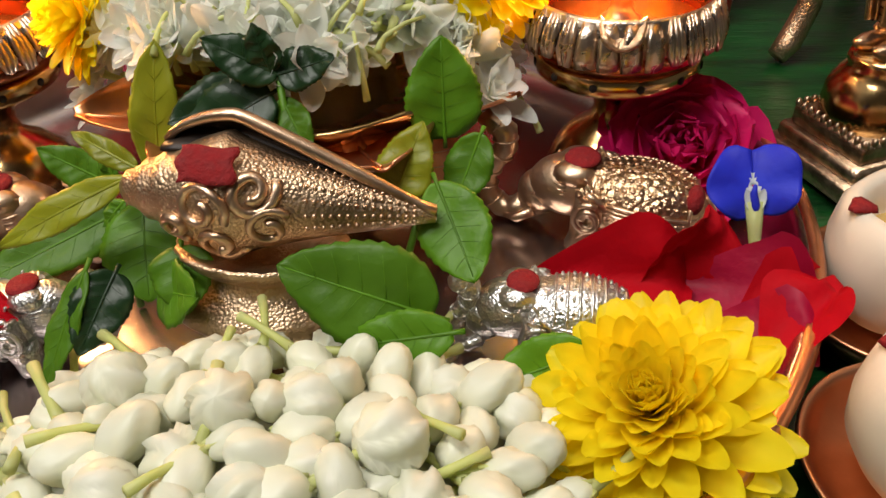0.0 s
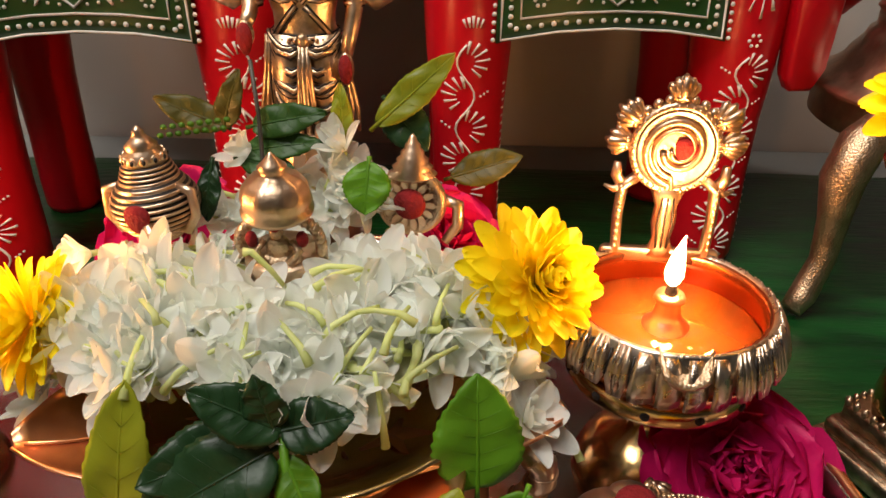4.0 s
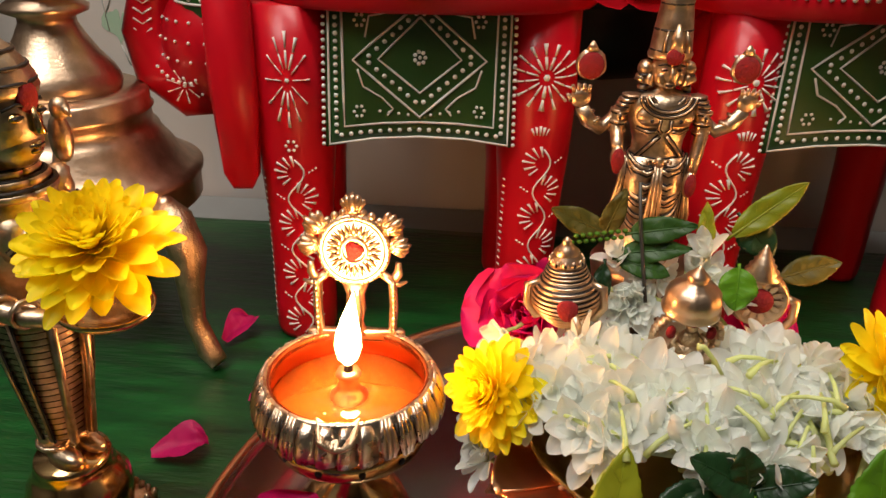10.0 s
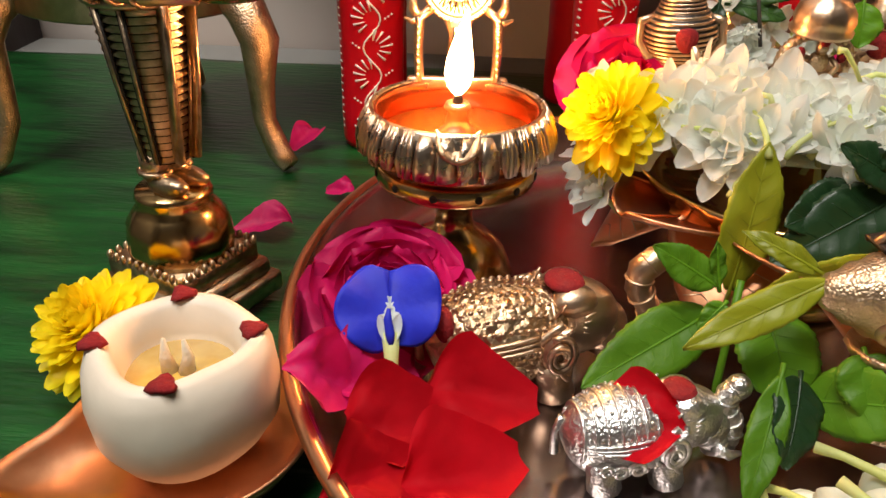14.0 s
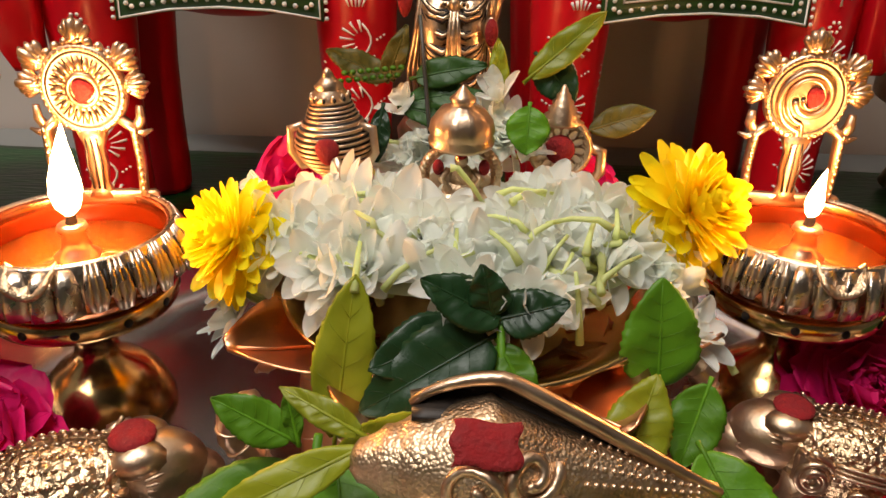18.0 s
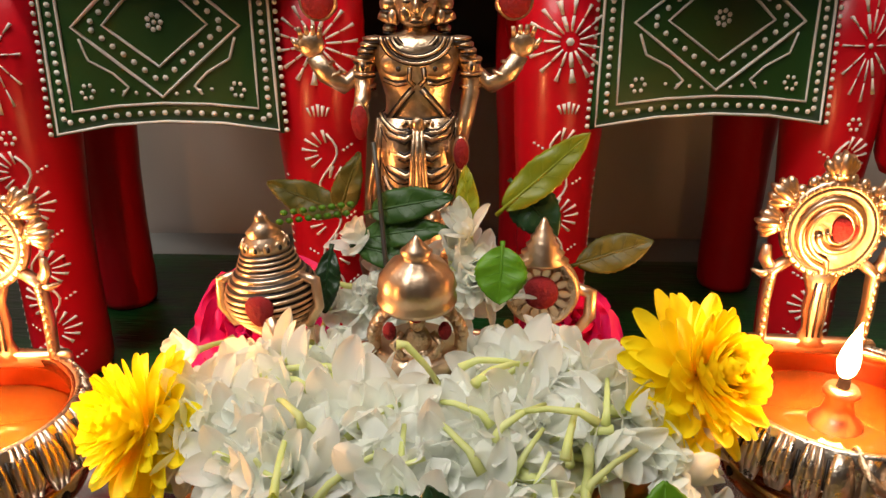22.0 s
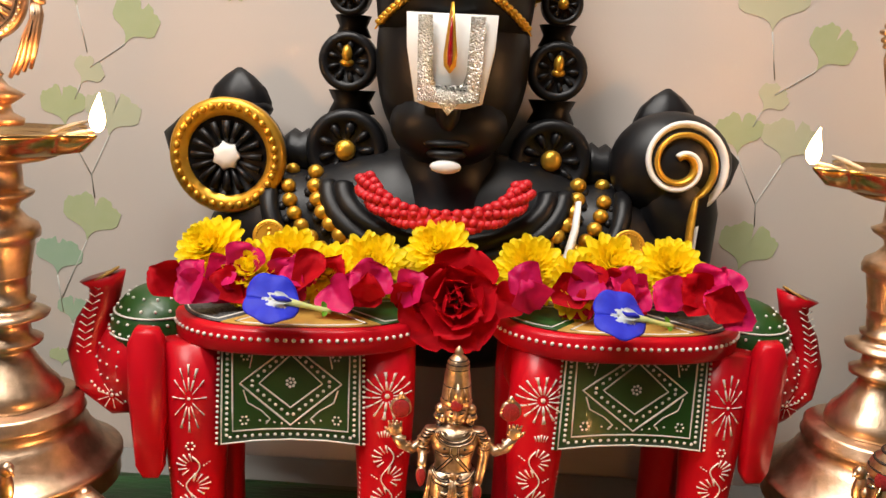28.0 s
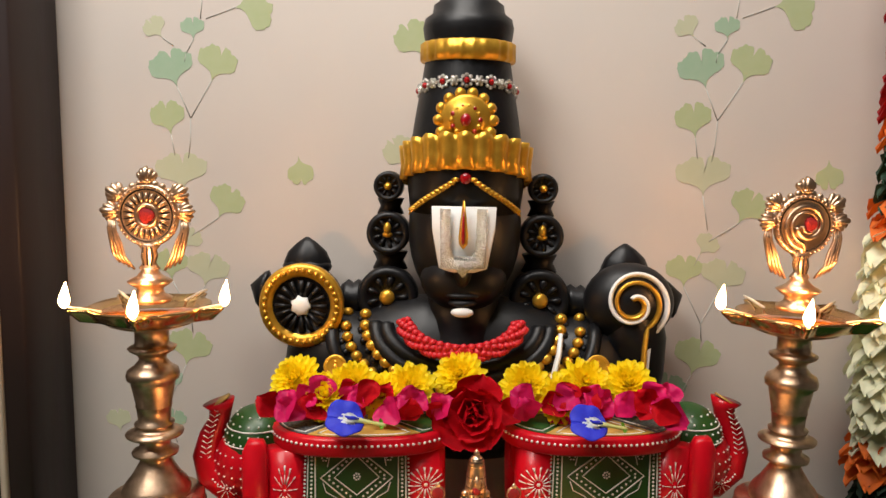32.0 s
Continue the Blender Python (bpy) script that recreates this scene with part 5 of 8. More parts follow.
    # tall crown
    b.add(lathe([(0.0098, 0.0965), (0.0104, 0.0985), (0.0096, 0.1005), (0.0090, 0.1080), (0.0080, 0.1160), (0.0073, 0.1195), (0.0078, 0.1210), (0.0070, 0.1222), (0.0072, 0.1238), (0.0058, 0.1255), (0.0046, 0.1270), (0.0024, 0.1282), (0.0030, 0.1298), (0.0020, 0.1318), (0.0004, 0.1340)], 30, lambda a, k: 1 + 0.02 * math.cos(10 * a)))
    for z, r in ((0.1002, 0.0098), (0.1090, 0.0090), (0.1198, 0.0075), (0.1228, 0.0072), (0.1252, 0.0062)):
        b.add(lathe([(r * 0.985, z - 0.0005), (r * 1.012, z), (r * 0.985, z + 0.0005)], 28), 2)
    b.add(tube([(0, -0.0094, 0.1000), (0, -0.0096, 0.1060), (0, -0.0086, 0.1120)], [0.0036, 0.0030, 0.0006], 10, 0.5))
    for sg in (-1, 1):
        b.add(tube([(sg * 0.0052, -0.0082, 0.1000), (sg * 0.0050, -0.0078, 0.1050), (sg * 0.0040, -0.0078, 0.1090)], [0.0020, 0.0018, 0.0005], 8, 0.5))
    b.add(ball(0.0042, 0.0018, 0.0036, (0, -0.0104, 0.0985), 12, 7), 1)
    # scalloped collar, armlet drops and folds over the hips
    for i in range(13):
        a = math.pi * (1.08 + 0.84 * i / 12)
        b.add(ball(0.0011, 0.0009, 0.0015, (0.0140 * math.cos(a), -0.0112 + 0.0012 * math.cos(a) ** 2 * 3, 0.0775 + 0.0106 * math.sin(a)), 6, 5))
    for sg in (-1, 1):
        b.add(ball(0.0022, 0.0012, 0.0030, (sg * 0.0243, -0.0046, 0.0632), 8, 6))
        b.add(ball(0.0010, 0.0010, 0.0016, (sg * 0.0243, -0.0054, 0.0630), 6, 5), 2)
        for q in range(3):
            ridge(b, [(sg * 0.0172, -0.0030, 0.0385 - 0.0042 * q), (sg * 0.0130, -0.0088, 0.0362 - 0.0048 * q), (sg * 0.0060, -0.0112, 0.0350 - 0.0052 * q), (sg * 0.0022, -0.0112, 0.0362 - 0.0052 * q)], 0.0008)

    def stature(x, y, z):
        """Long legs, a short slim trunk and arms held close."""
        ax = abs(x)
        nz = z * 1.315 if z < 0.039 else 0.0513 + (z - 0.039) * 0.811 if z < 0.075 else 0.0805 + (z - 0.075) * 0.5 if z < 0.085 else z + 0.0005
        t = min(1.0, max(0.0, (ax - 0.029) / 0.005))
        nx = ax * 0.79 if ax < 0.030 else 0.0237 + (ax - 0.030) * 1.22
        if z > 0.085 and ax < 0.02:
            nx = ax * 0.95
        return (math.copysign(nx, x), y * 0.9, nz * (1 - t) + (z + 0.0078) * t)
    b.v = [stature(*p) for p in b.v]
    tagged(b.part("standing_idol", m=m), "brass four-armed standing idol with red paste marks", "statue")


idol(pose(0.0, 0.566, 0.0946, 0, 0, 3))
tagged(Build(BRASS_DARK).add(lathe([(0.026, 0), (0.027, 0.004), (0.022, 0.010), (0.018, 0.030), (0.019, 0.060), (0.023, 0.078), (0.024, 0.084), (0.022, 0.0872)], 36)).part("idol_pedestal", m=pose(0, 0.566, 0.0075)), "dark brass pedestal under the standing idol", "pedestal")


# ---- lamp-bearing ladies ----
def lady(m, s, label, turn):
    b = Build(BRASS_STATUE, VERMILION, PATINA_SHADE, BRASS_SMOOTH)
    b.add(box(0.056, 0.056, 0.006, (0, 0, 0.004), 0.001))
    b.add(box(0.050, 0.050, 0.005, (0, 0, 0.0095), 0.0015))
    b.add(box(0.043, 0.043, 0.006, (0, 0, 0.015), 0.001))
    for i in range(11):
        for q in (-1, 1):
            b.add(ball(0.0016, 0.0016, 0.0016, (-0.020 + 0.004 * i, q * 0.0205, 0.0185), 5, 4))
            b.add(ball(0.0016, 0.0016, 0.0016, (q * 0.0205, -0.020 + 0.004 * i, 0.0185), 5, 4))
    b.add(lathe([(0.0205, 0.018), (0.0215, 0.022), (0.0205, 0.028), (0.017, 0.032), (0.0145, 0.034), (0.0155, 0.036), (0.0145, 0.038)], 32, lambda a, k: 1 + (0.02 * math.cos(10 * a) if k < 3 else 0)), 3)
    for sg in (-1, 1):
        b.add(ball(0.011, 0.0052, 0.0042, (0.004, sg * 0.0062, 0.0415), 12, 7))
        b.add(tube([(-0.003, sg * 0.0058, 0.042), (-0.002, sg * 0.0062, 0.056)], [0.0052, 0.0062], 10))
        b.add(tube([(-0.0025 + 0.0065 * math.cos(t * 0.6283), sg * 0.006 + 0.0062 * math.sin(t * 0.6283), 0.046) for t in range(11)], 0.0014, 5))
    prof = []
    for k in range(40):
        z = 0.052 + 0.0018 * k
        r = 0.0102 + 0.0090 * (k / 39) ** 0.9
        prof.append((r * (1.075 if k % 2 else 0.95), z))
    prof += [(0.0200, 0.1235), (0.0205, 0.127), (0.0175, 0.131)]
    b.add(lathe(prof, 30, lambda a, k: 1, 0.88, 1.02))
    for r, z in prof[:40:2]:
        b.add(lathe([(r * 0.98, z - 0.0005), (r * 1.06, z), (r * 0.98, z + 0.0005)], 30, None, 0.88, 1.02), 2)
    # pleated borders down the skirt
    for a in (-95, -62, -18, 18, 62, 95):
        c_, s_ = math.cos(math.radians(a)), math.sin(math.radians(a))
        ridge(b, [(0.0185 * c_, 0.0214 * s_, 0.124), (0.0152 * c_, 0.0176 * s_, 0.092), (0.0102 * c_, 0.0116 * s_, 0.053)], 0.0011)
    for sg in (-0.6, 0.6):
        b.add(tube([(0.0175, sg * 0.012, 0.126), (0.0155, sg * 0.011, 0.09), (0.0115, sg * 0.008, 0.054)], [0.0035, 0.0030, 0.0034], 8, 0.6))
    b.add(tube([(0.0185 * math.cos(2 * math.pi * i / 24), 0.0212 * math.sin(2 * math.pi * i / 24), 0.126) for i in range(25)], 0.0026, 6))
    b.add(lathe([(0.0140, 0.128), (0.0135, 0.136), (0.0165, 0.146), (0.0185, 0.156), (0.0180, 0.163), (0.0100, 0.169), (0.0068, 0.172), (0.0070, 0.178)], 26, None, 0.74, 1.05))
    for sg in (-1, 1):
        b.add(ball(0.0072, 0.0078, 0.0078, (0.0085, sg * 0.0078, 0.152), 12, 8))
        b.add(ball(0.0065, 0.0065, 0.0075, (0, sg * 0.0205, 0.161), 12, 8))
        b.add(tube([(0, sg * 0.0215, 0.160), (-0.002, sg * 0.0235, 0.146), (0.004, sg * 0.0235, 0.133), (0.020, sg * 0.017, 0.131), (0.036, sg * 0.008, 0.132)], [0.0062, 0.0056, 0.0052, 0.0044, 0.0040], 10))
        for q in range(3):
            b.add(tube([(0.003 + 0.0085 * q + 0.001 * math.cos(t * 0.6283), sg * (0.0235 - 0.003 * q) + 0.0058 * math.cos(t * 0.6283), 0.1325 + 0.0058 * math.sin(t * 0.6283)) for t in range(11)], 0.0011, 5))
        # parrot on the shoulder
        b.add(ball(0.0048, 0.0045, 0.0095, (-0.002, sg * 0.0262, 0.176), 10, 8))
        b.add(ball(0.0040, 0.0038, 0.0042, (0.0005, sg * 0.0262, 0.1875), 10, 7))
        b.add(tube([(-0.004, sg * 0.0262, 0.170), (-0.009, sg * 0.0262, 0.156)], [0.003, 0.001], 6))
        b.add(tube([(0.003, sg * 0.0262, 0.188), (0.0065, sg * 0.0262, 0.1855)], [0.002, 0.0004], 6))
        b.add(tube([(-0.001 + 0.0048 * math.cos(t * 0.6283), sg * 0.0132, 0.1855 + 0.0048 * math.sin(t * 0.6283)) for t in range(11)], 0.0020, 6))
    for rr, z in ((0.0095, 0.1740), (0.0122, 0.1712), (0.0152, 0.1680)):
        b.add(tube([(0.003 + 0.8 * rr * math.cos(2 * math.pi * i / 24), rr * 1.04 * math.sin(2 * math.pi * i / 24), z - 0.0006) for i in range(25)], 0.0011, 6), 2)
    for rr, z in ((0.0105, 0.1725), (0.0135, 0.1695), (0.0165, 0.1655)):
        b.add(tube([(0.002 + 0.8 * rr * math.cos(2 * math.pi * i / 24), rr * math.sin(2 * math.pi * i / 24), z) for i in range(25)], 0.0017, 6))
    b.v = [(x, y, z + 0.0065 * min(1.0, max(0.0, (z - 0.136) / 0.02))) for x, y, z in b.v]
    H = Matrix.Translation((0.005, 0, 0.1815)) @ Matrix.Rotation(math.radians(turn), 4, "Z") @ Matrix.Scale(1.14, 4) @ Matrix.Translation((-0.001, 0, -0.178))
    b.add(ball(0.0120, 0.0115, 0.0150, (0.001, 0, 0.1915), 24, 16), 0, H)
    b.add(ball(0.0080, 0.0090, 0.0080, (0.0045, 0, 0.1850), 18, 12), 0, H)
    b.add(tube([(0.0128, 0, 0.1965), (0.0142, 0, 0.1915), (0.0150, 0, 0.1895), (0.0128, 0, 0.1885)], [0.0012, 0.0015, 0.0019, 0.0010], 8), 3, H)
    b.add(ball(0.0016, 0.0032, 0.0010, (0.0122, 0, 0.1850), 8, 5), 3, H)
    b.add(ball(0.0012, 0.0034, 0.0005, (0.0128, 0, 0.1850), 8, 5), 2, H)
    b.add(ball(0.0016, 0.0028, 0.0011, (0.0118, 0, 0.1832), 8, 5), 3, H)
    for sg in (-1, 1):
        b.add(ball(0.0016, 0.0028, 0.0015, (0.0112, sg * 0.0050, 0.1938), 10, 6), 3, H)
        b.add(ball(0.0014, 0.0024, 0.0008, (0.0120, sg * 0.0050, 0.1938), 8, 5), 2, H)
        b.add(tube([(0.0130, sg * 0.0018, 0.1966), (0.0126, sg * 0.0050, 0.1978), (0.0098, sg * 0.0085, 0.1962)], 0.0005, 5), 2, H)
        b.add(ball(0.0030, 0.0020, 0.0042, (0.000, sg * 0.0118, 0.1900), 10, 7), 0, H)
        b.add(ball(0.0032, 0.0026, 0.0032, (0.001, sg * 0.0128, 0.1838), 10, 7), 0, H)
        b.add(ball(0.0016, 0.0030, 0.0016, (0.001, sg * 0.0134, 0.1838), 8, 6), 2, H)
    # combed hair over the crown and back of the head
    b.add(ball(0.0138, 0.0134, 0.0150, (-0.0030, 0, 0.1935), 24, 16), 0, H)
    for k in range(13):
        t = math.radians(-84 + 14 * k)
        arc = [(-0.0030 + 0.0140 * math.cos(q), 0.0136 * math.sin(q) * math.sin(t), 0.1935 + 0.0152 * math.sin(q) * math.cos(t)) for q in [math.radians(62 + 12 * e) for e in range(11)]]
        b.add(tube(arc, 0.0006, 5), 0, H)
        b.add(tube([(x, y + 0.0008, z) for x, y, z in arc], 0.0004, 4), 2, H)
    b.add(lathe([(0.0130, 0.199), (0.0137, 0.2010), (0.0128, 0.2045), (0.0105, 0.2085), (0.0072, 0.2125), (0.003, 0.2160)], 26, lambda a, k: 1 + 0.03 * math.cos(16 * a)), 0, H)
    for r, z in ((0.0136, 0.2028), (0.0120, 0.2070), (0.0090, 0.2112)):
        b.add(lathe([(r * 0.97, z - 0.0006), (r * 1.01, z), (r * 0.97, z + 0.0006)], 26), 2, H)
    b.add(ball(0.0105, 0.0105, 0.0115, (-0.0135, 0, 0.2055), 16, 10), 0, H)
    for k in range(5):
        b.add(tube([(-0.0135 + 0.0108 * math.cos(0.5 * (k - 2)) * math.cos(t * 0.5236), 0.0108 * math.cos(0.5 * (k - 2)) * math.sin(t * 0.5236), 0.2055 + 0.0048 * (k - 2)) for t in range(13)], 0.0009, 5), 2, H)
    b.add(ball(0.0020, 0.0042, 0.0048, (0.0124, 0, 0.1990), 12, 8), 1, H)
    for sg in (-1, 1):
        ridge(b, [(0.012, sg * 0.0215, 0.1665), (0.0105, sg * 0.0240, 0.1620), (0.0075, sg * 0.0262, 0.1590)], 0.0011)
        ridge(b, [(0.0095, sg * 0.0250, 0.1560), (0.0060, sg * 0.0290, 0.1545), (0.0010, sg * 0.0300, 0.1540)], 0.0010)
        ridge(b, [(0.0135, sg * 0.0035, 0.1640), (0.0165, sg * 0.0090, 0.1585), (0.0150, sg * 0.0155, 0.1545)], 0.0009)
    # bowl in both hands
    b.add(lathe([(0.006, 0.130), (0.013, 0.1310), (0.0172, 0.1345), (0.0185, 0.138), (0.0170, 0.1375), (0.015, 0.134), (0.003, 0.133)], 28), 3, Matrix.Translation((0.042, 0, 0)))
    def slim(x, y, z):
        """Tall plinth, short slender skirt, narrow shoulders."""
        nz = z * 1.45 if z < 0.040 else 0.058 + (z - 0.040) * 0.8333 if z < 0.127 else 0.1305 + (z - 0.127) * 0.8077 if z < 0.140 else z + 0.001
        return (x, y * (0.86 if 0.040 < z < 0.172 else 0.93 if z >= 0.172 else 1.0), nz)
    b.v = [slim(*p) for p in b.v]
    if s < 0:
        b.v = [(-x, y, z) for x, y, z in b.v]
        b.f = [tuple(reversed(f)) for f in b.f]
    tagged(b.part("lamp_bearer", m=m), label, "statue", group="pair of lamp bearers")


lady(pose(-0.2330, 0.4430, 0.0025, 0, 0, -26) @ Matrix.Scale(0.945, 4), 1, "brass lady figurine holding a bowl, on a square base", 16)
lady(pose(0.2340, 0.4950, 0.0025, 0, 0, 24) @ Matrix.Scale(0.945, 4), -1, "brass lady figurine holding a bowl, facing inwards", -10)


# ---- the copper tray and what stands on it ----
PLATE = (0.004, 0.432)
tray = thing("copper_tray", "large round copper tray with an upturned rim", "tray")
Build(COPPER_DARK).add(lathe([(0.150, 0.003), (0.168, 0.004), (0.178, 0.012), (0.184, 0.027), (0.1865, 0.0285), (0.1875, 0.030), (0.1865, 0.0318), (0.1835, 0.031), (0.1815, 0.028), (0.175, 0.014), (0.166, 0.0075), (0.150, 0.0068), (0.002, 0.0068)], 120)).part("dish", tray, "dull brown polished dish", pose(*PLATE, 0))
Build(COPPER).add(lathe([(0.1842, 0.0292), (0.1875, 0.0292), (0.1888, 0.0308), (0.1875, 0.0326), (0.1842, 0.0326), (0.1842, 0.0292)], 120, caps=False)).part("rolled_rim", tray, "bright rolled copper rim", pose(*PLATE, 0))
T = 0.0072


def pedestal_lamp(m, conch, label, lean):
    root = thing("pedestal_oil_lamp", label, "oil lamp", m, "pair of pedestal oil lamps")
    Build(BRASS_SMOOTH).add(lathe([(0.027, 0), (0.028, 0.002), (0.027, 0.005), (0.024, 0.012), (0.0175, 0.019), (0.0095, 0.024), (0.0080, 0.030), (0.0095, 0.035), (0.016, 0.040), (0.030, 0.0455), (0.0345, 0.0475), (0.0352, 0.0490), (0.0352, 0.0540), (0.0340, 0.0550), (0.030, 0.0552), (0.002, 0.0552)], 48)).part("pedestal", root)
    # dark discs on the solid ring, coloured for the shade inside its holes
    holes = Build(CHAR_HOLE)
    for i in range(12):
        a = 2 * math.pi * (i + 0.5) / 12
        holes.add(lathe([(0.0017, 0), (0.0016, 0.0006)], 10), 0, Matrix.Translation((0.0350 * math.cos(a), 0.0350 * math.sin(a), 0.0515)) @ Matrix.Rotation(a, 4, "Z") @ Matrix.Rotation(math.radians(90), 4, "Y"))
    tagged(holes.part("pierced_band", root, "row of small piercings drawn as dark discs"), kind="stuff")
    bowl = Build(COPPER_BOWL).add(lathe([(0.028, 0.0550), (0.0345, 0.0560), (0.0388, 0.0595), (0.0396, 0.064), (0.0375, 0.072), (0.0360, 0.0765), (0.0350, 0.0775), (0.0335, 0.0765), (0.0345, 0.071), (0.0350, 0.064), (0.032, 0.058), (0.020, 0.0560), (0.002, 0.0558)], 64)).part("bowl", root, "glowing copper oil bowl")
    Build(OIL).add(lathe([(0.0342, 0.0640), (0.0342, 0.0655), (0.002, 0.0656)], 40)).part("oil", bowl)
    band = Build(BRASS_BAND, PATINA_SHADE)
    band.add(lathe([(0.0350, 0.0770), (0.0362, 0.0785), (0.0374, 0.0775), (0.0392, 0.0720), (0.0402, 0.0660), (0.0385, 0.0640)], 64, caps=False))
    for i in range(30):
        a = 2 * math.pi * i / 30
        plaque = abs(((a - 1.5 * math.pi + math.pi) % (2 * math.pi)) - math.pi) < 0.40
        d = Matrix.Rotation(a, 4, "Z")
        if plaque:
            band.add(tube([(0.0372, 0, 0.0770), (0.0400, 0, 0.0715), (0.0414, 0, 0.0655), (0.0410, 0, 0.0615)], [0.0030, 0.0042, 0.0046, 0.0044], 8, 0.35), 0, d)
            continue
        low = 0.0612 + 0.0014 * (i % 2)
        for k in (-1, 0, 1):
            band.add(tube([(0.0372, 0.0016 * k, 0.0778), (0.0400, 0.0022 * k, 0.0722), (0.0416, 0.0026 * k, 0.0665), (0.0418, 0.0016 * k, low)], [0.0007, 0.0013, 0.0015, 0.0010], 6), 0, d)
        band.add(ball(0.0012, 0.0026, 0.0022, (0.0414, 0, low + 0.0012), 8, 6), 0, d)
        band.add(tube([(0.0386, 0.0041, 0.0755), (0.0412, 0.0043, 0.0670)], 0.0005, 4), 1, d)
    band.part("petal_band", root, "silvery embossed petal band")
    spout = Build(BRASS_CARVED).add(sheet(lambda u, v: ((v - 0.5) * 0.017 * (1 - 0.25 * u), -0.034 - 0.0095 * u, 0.0755 - 0.005 * u + 0.004 * (2 * v - 1) ** 2), 5, 6, 0.0016))
    spout.part("spout", root)
    holder = Build(BRASS).add(lathe([(0.0085, 0.056), (0.0085, 0.0665), (0.0055, 0.0685), (0.0040, 0.0750), (0.0058, 0.0765), (0.0050, 0.0785), (0.002, 0.0785)], 20)).part("wick_holder", root)
    Build(CHAR_HOLE).add(tube([(0, 0, 0.078), (0.0005, 0, 0.084)], [0.0022, 0.0016], 8)).part("wick", holder, "charred wick")
    flame(root, (0, 0, 0.0815), lean, 0.10, 0.36)
    # emblem plate standing on the rear rim
    b = Build(BRASS, VERMILION, PATINA_SHADE)
    cz, R, y = 0.1185, 0.0168, 0.033
    emblem(b, conch, R, cz, y, 0.0765)
    for sg in (-1, 1):
        p = [(sg * 0.0120, y, cz - 0.0110), (sg * 0.0172, y, cz - 0.0150), (sg * 0.0178, y, cz - 0.0270), (sg * 0.0170, y, 0.0768)]
        b.add(tube(p, [0.0030, 0.0032, 0.0029, 0.0028], 10, 0.7))
        b.add(tube([(sg * 0.0172, y, cz - 0.0150), (sg * 0.0205, y, cz - 0.0165), (sg * 0.0240, y, cz - 0.0150)], [0.0026, 0.0020, 0.0008], 8, 0.7))
        b.add(tube([(sg * 0.0200, y, cz - 0.0060), (sg * 0.0200, y, cz - 0.0110), (sg * 0.0172, y, cz - 0.0150)], [0.0016, 0.0024, 0.0026], 8, 0.7))
        for k in range(9):
            b.add(ball(0.0012, 0.0014, 0.0012, (sg * 0.0178, y - 0.0024, cz - 0.0150 - 0.0029 * k), 5, 4))
    b.add(box(0.046, 0.004, 0.005, (0, y, 0.0765), 0.001))
    b.part("emblem_plate", root, "carved brass shell emblem with red mark" if conch else "carved brass wheel emblem with red mark")
    return root


pedestal_lamp(pose(-0.1275, 0.4690, T, 0, 0, 4) @ Matrix.Diagonal((0.91, 0.91, 0.97, 1)), False, "lit copper and brass pedestal lamp with wheel emblem", 0.033)
pedestal_lamp(pose(0.1305, 0.4880, T, 0, 0, -4) @ Matrix.Diagonal((0.91, 0.91, 0.97, 1)), True, "lit copper and brass pedestal lamp with shell emblem", 0.019)

# central lotus bowl
lotus = thing("lotus_bowl", "copper lotus bowl with spread petals on a brass foot", "bowl", pose(0.010, 0.479, T))
Build(BRASS_SMOOTH).add(lathe([(0.034, 0), (0.035, 0.003), (0.030, 0.008), (0.022, 0.013), (0.020, 0.020), (0.027, 0.027), (0.040, 0.034), (0.056, 0.043), (0.066, 0.052), (0.0675, 0.054), (0.066, 0.0545), (0.054, 0.047), (0.038, 0.040), (0.002, 0.038)], 56, lambda a, k: 1 + (0.03 * math.cos(16 * a) if 4 < k < 9 else 0))).part("bowl", lotus)
for i in range(8):
    a = 2 * math.pi * (i + 0.5) / 8 + 0.12
    b = Build(COPPER).add(sheet(lambda u, v: (0.036 + 0.052 * u, (2 * v - 1) * 0.0285 * math.sin(math.pi * (0.18 + 0.80 * u)) ** 0.8, 0.0395 + 0.004 * u + 0.0075 * (2 * v - 1) ** 2 * math.sin(math.pi * (0.2 + 0.7 * u)) + 0.006 * u ** 3), 12, 10, 0.0010))
    b.add(tube([(0.036 + 0.052 * u, 0, 0.0402 + 0.004 * u + 0.006 * u ** 3) for u in (0.0, 0.25, 0.5, 0.75, 0.95)], 0.0006, 5))
    b.part("petal", lotus, "", Matrix.Rotation(a, 4, "Z"))
for i in range(8):
    a = 2 * math.pi * i / 8 + 0.10
    b = Build(COPPER, BRASS)

    def hang(u, v):
        half = 0.030 * (1 - u) ** 0.65 * (0.55 + 0.45 * min(1.0, 4 * u + 0.3)) + 0.0006
        return (0.050 + 0.030 * u ** 0.8 - 0.004 * (2 * v - 1) ** 2, (2 * v - 1) * half, 0.0440 - 0.028 * u ** 1.15 + 0.002 * (2 * v - 1) ** 2)
    b.add(sheet(hang, 12, 10, -0.0010))
    for k in range(1, 6):
        for sg in (-1, 1):
            b.add(tube([Vector(hang(0.14 * k + 0.16 * e, 0.5 + sg * 0.44 * e)) + Vector((0.0008, 0, 0.0004)) for e in (0.0, 0.5, 1.0)], 0.00035, 5), 1)
    b.part("lower_petal", lotus, "engraved drooping copper petal", Matrix.Rotation(a, 4, "Z"))


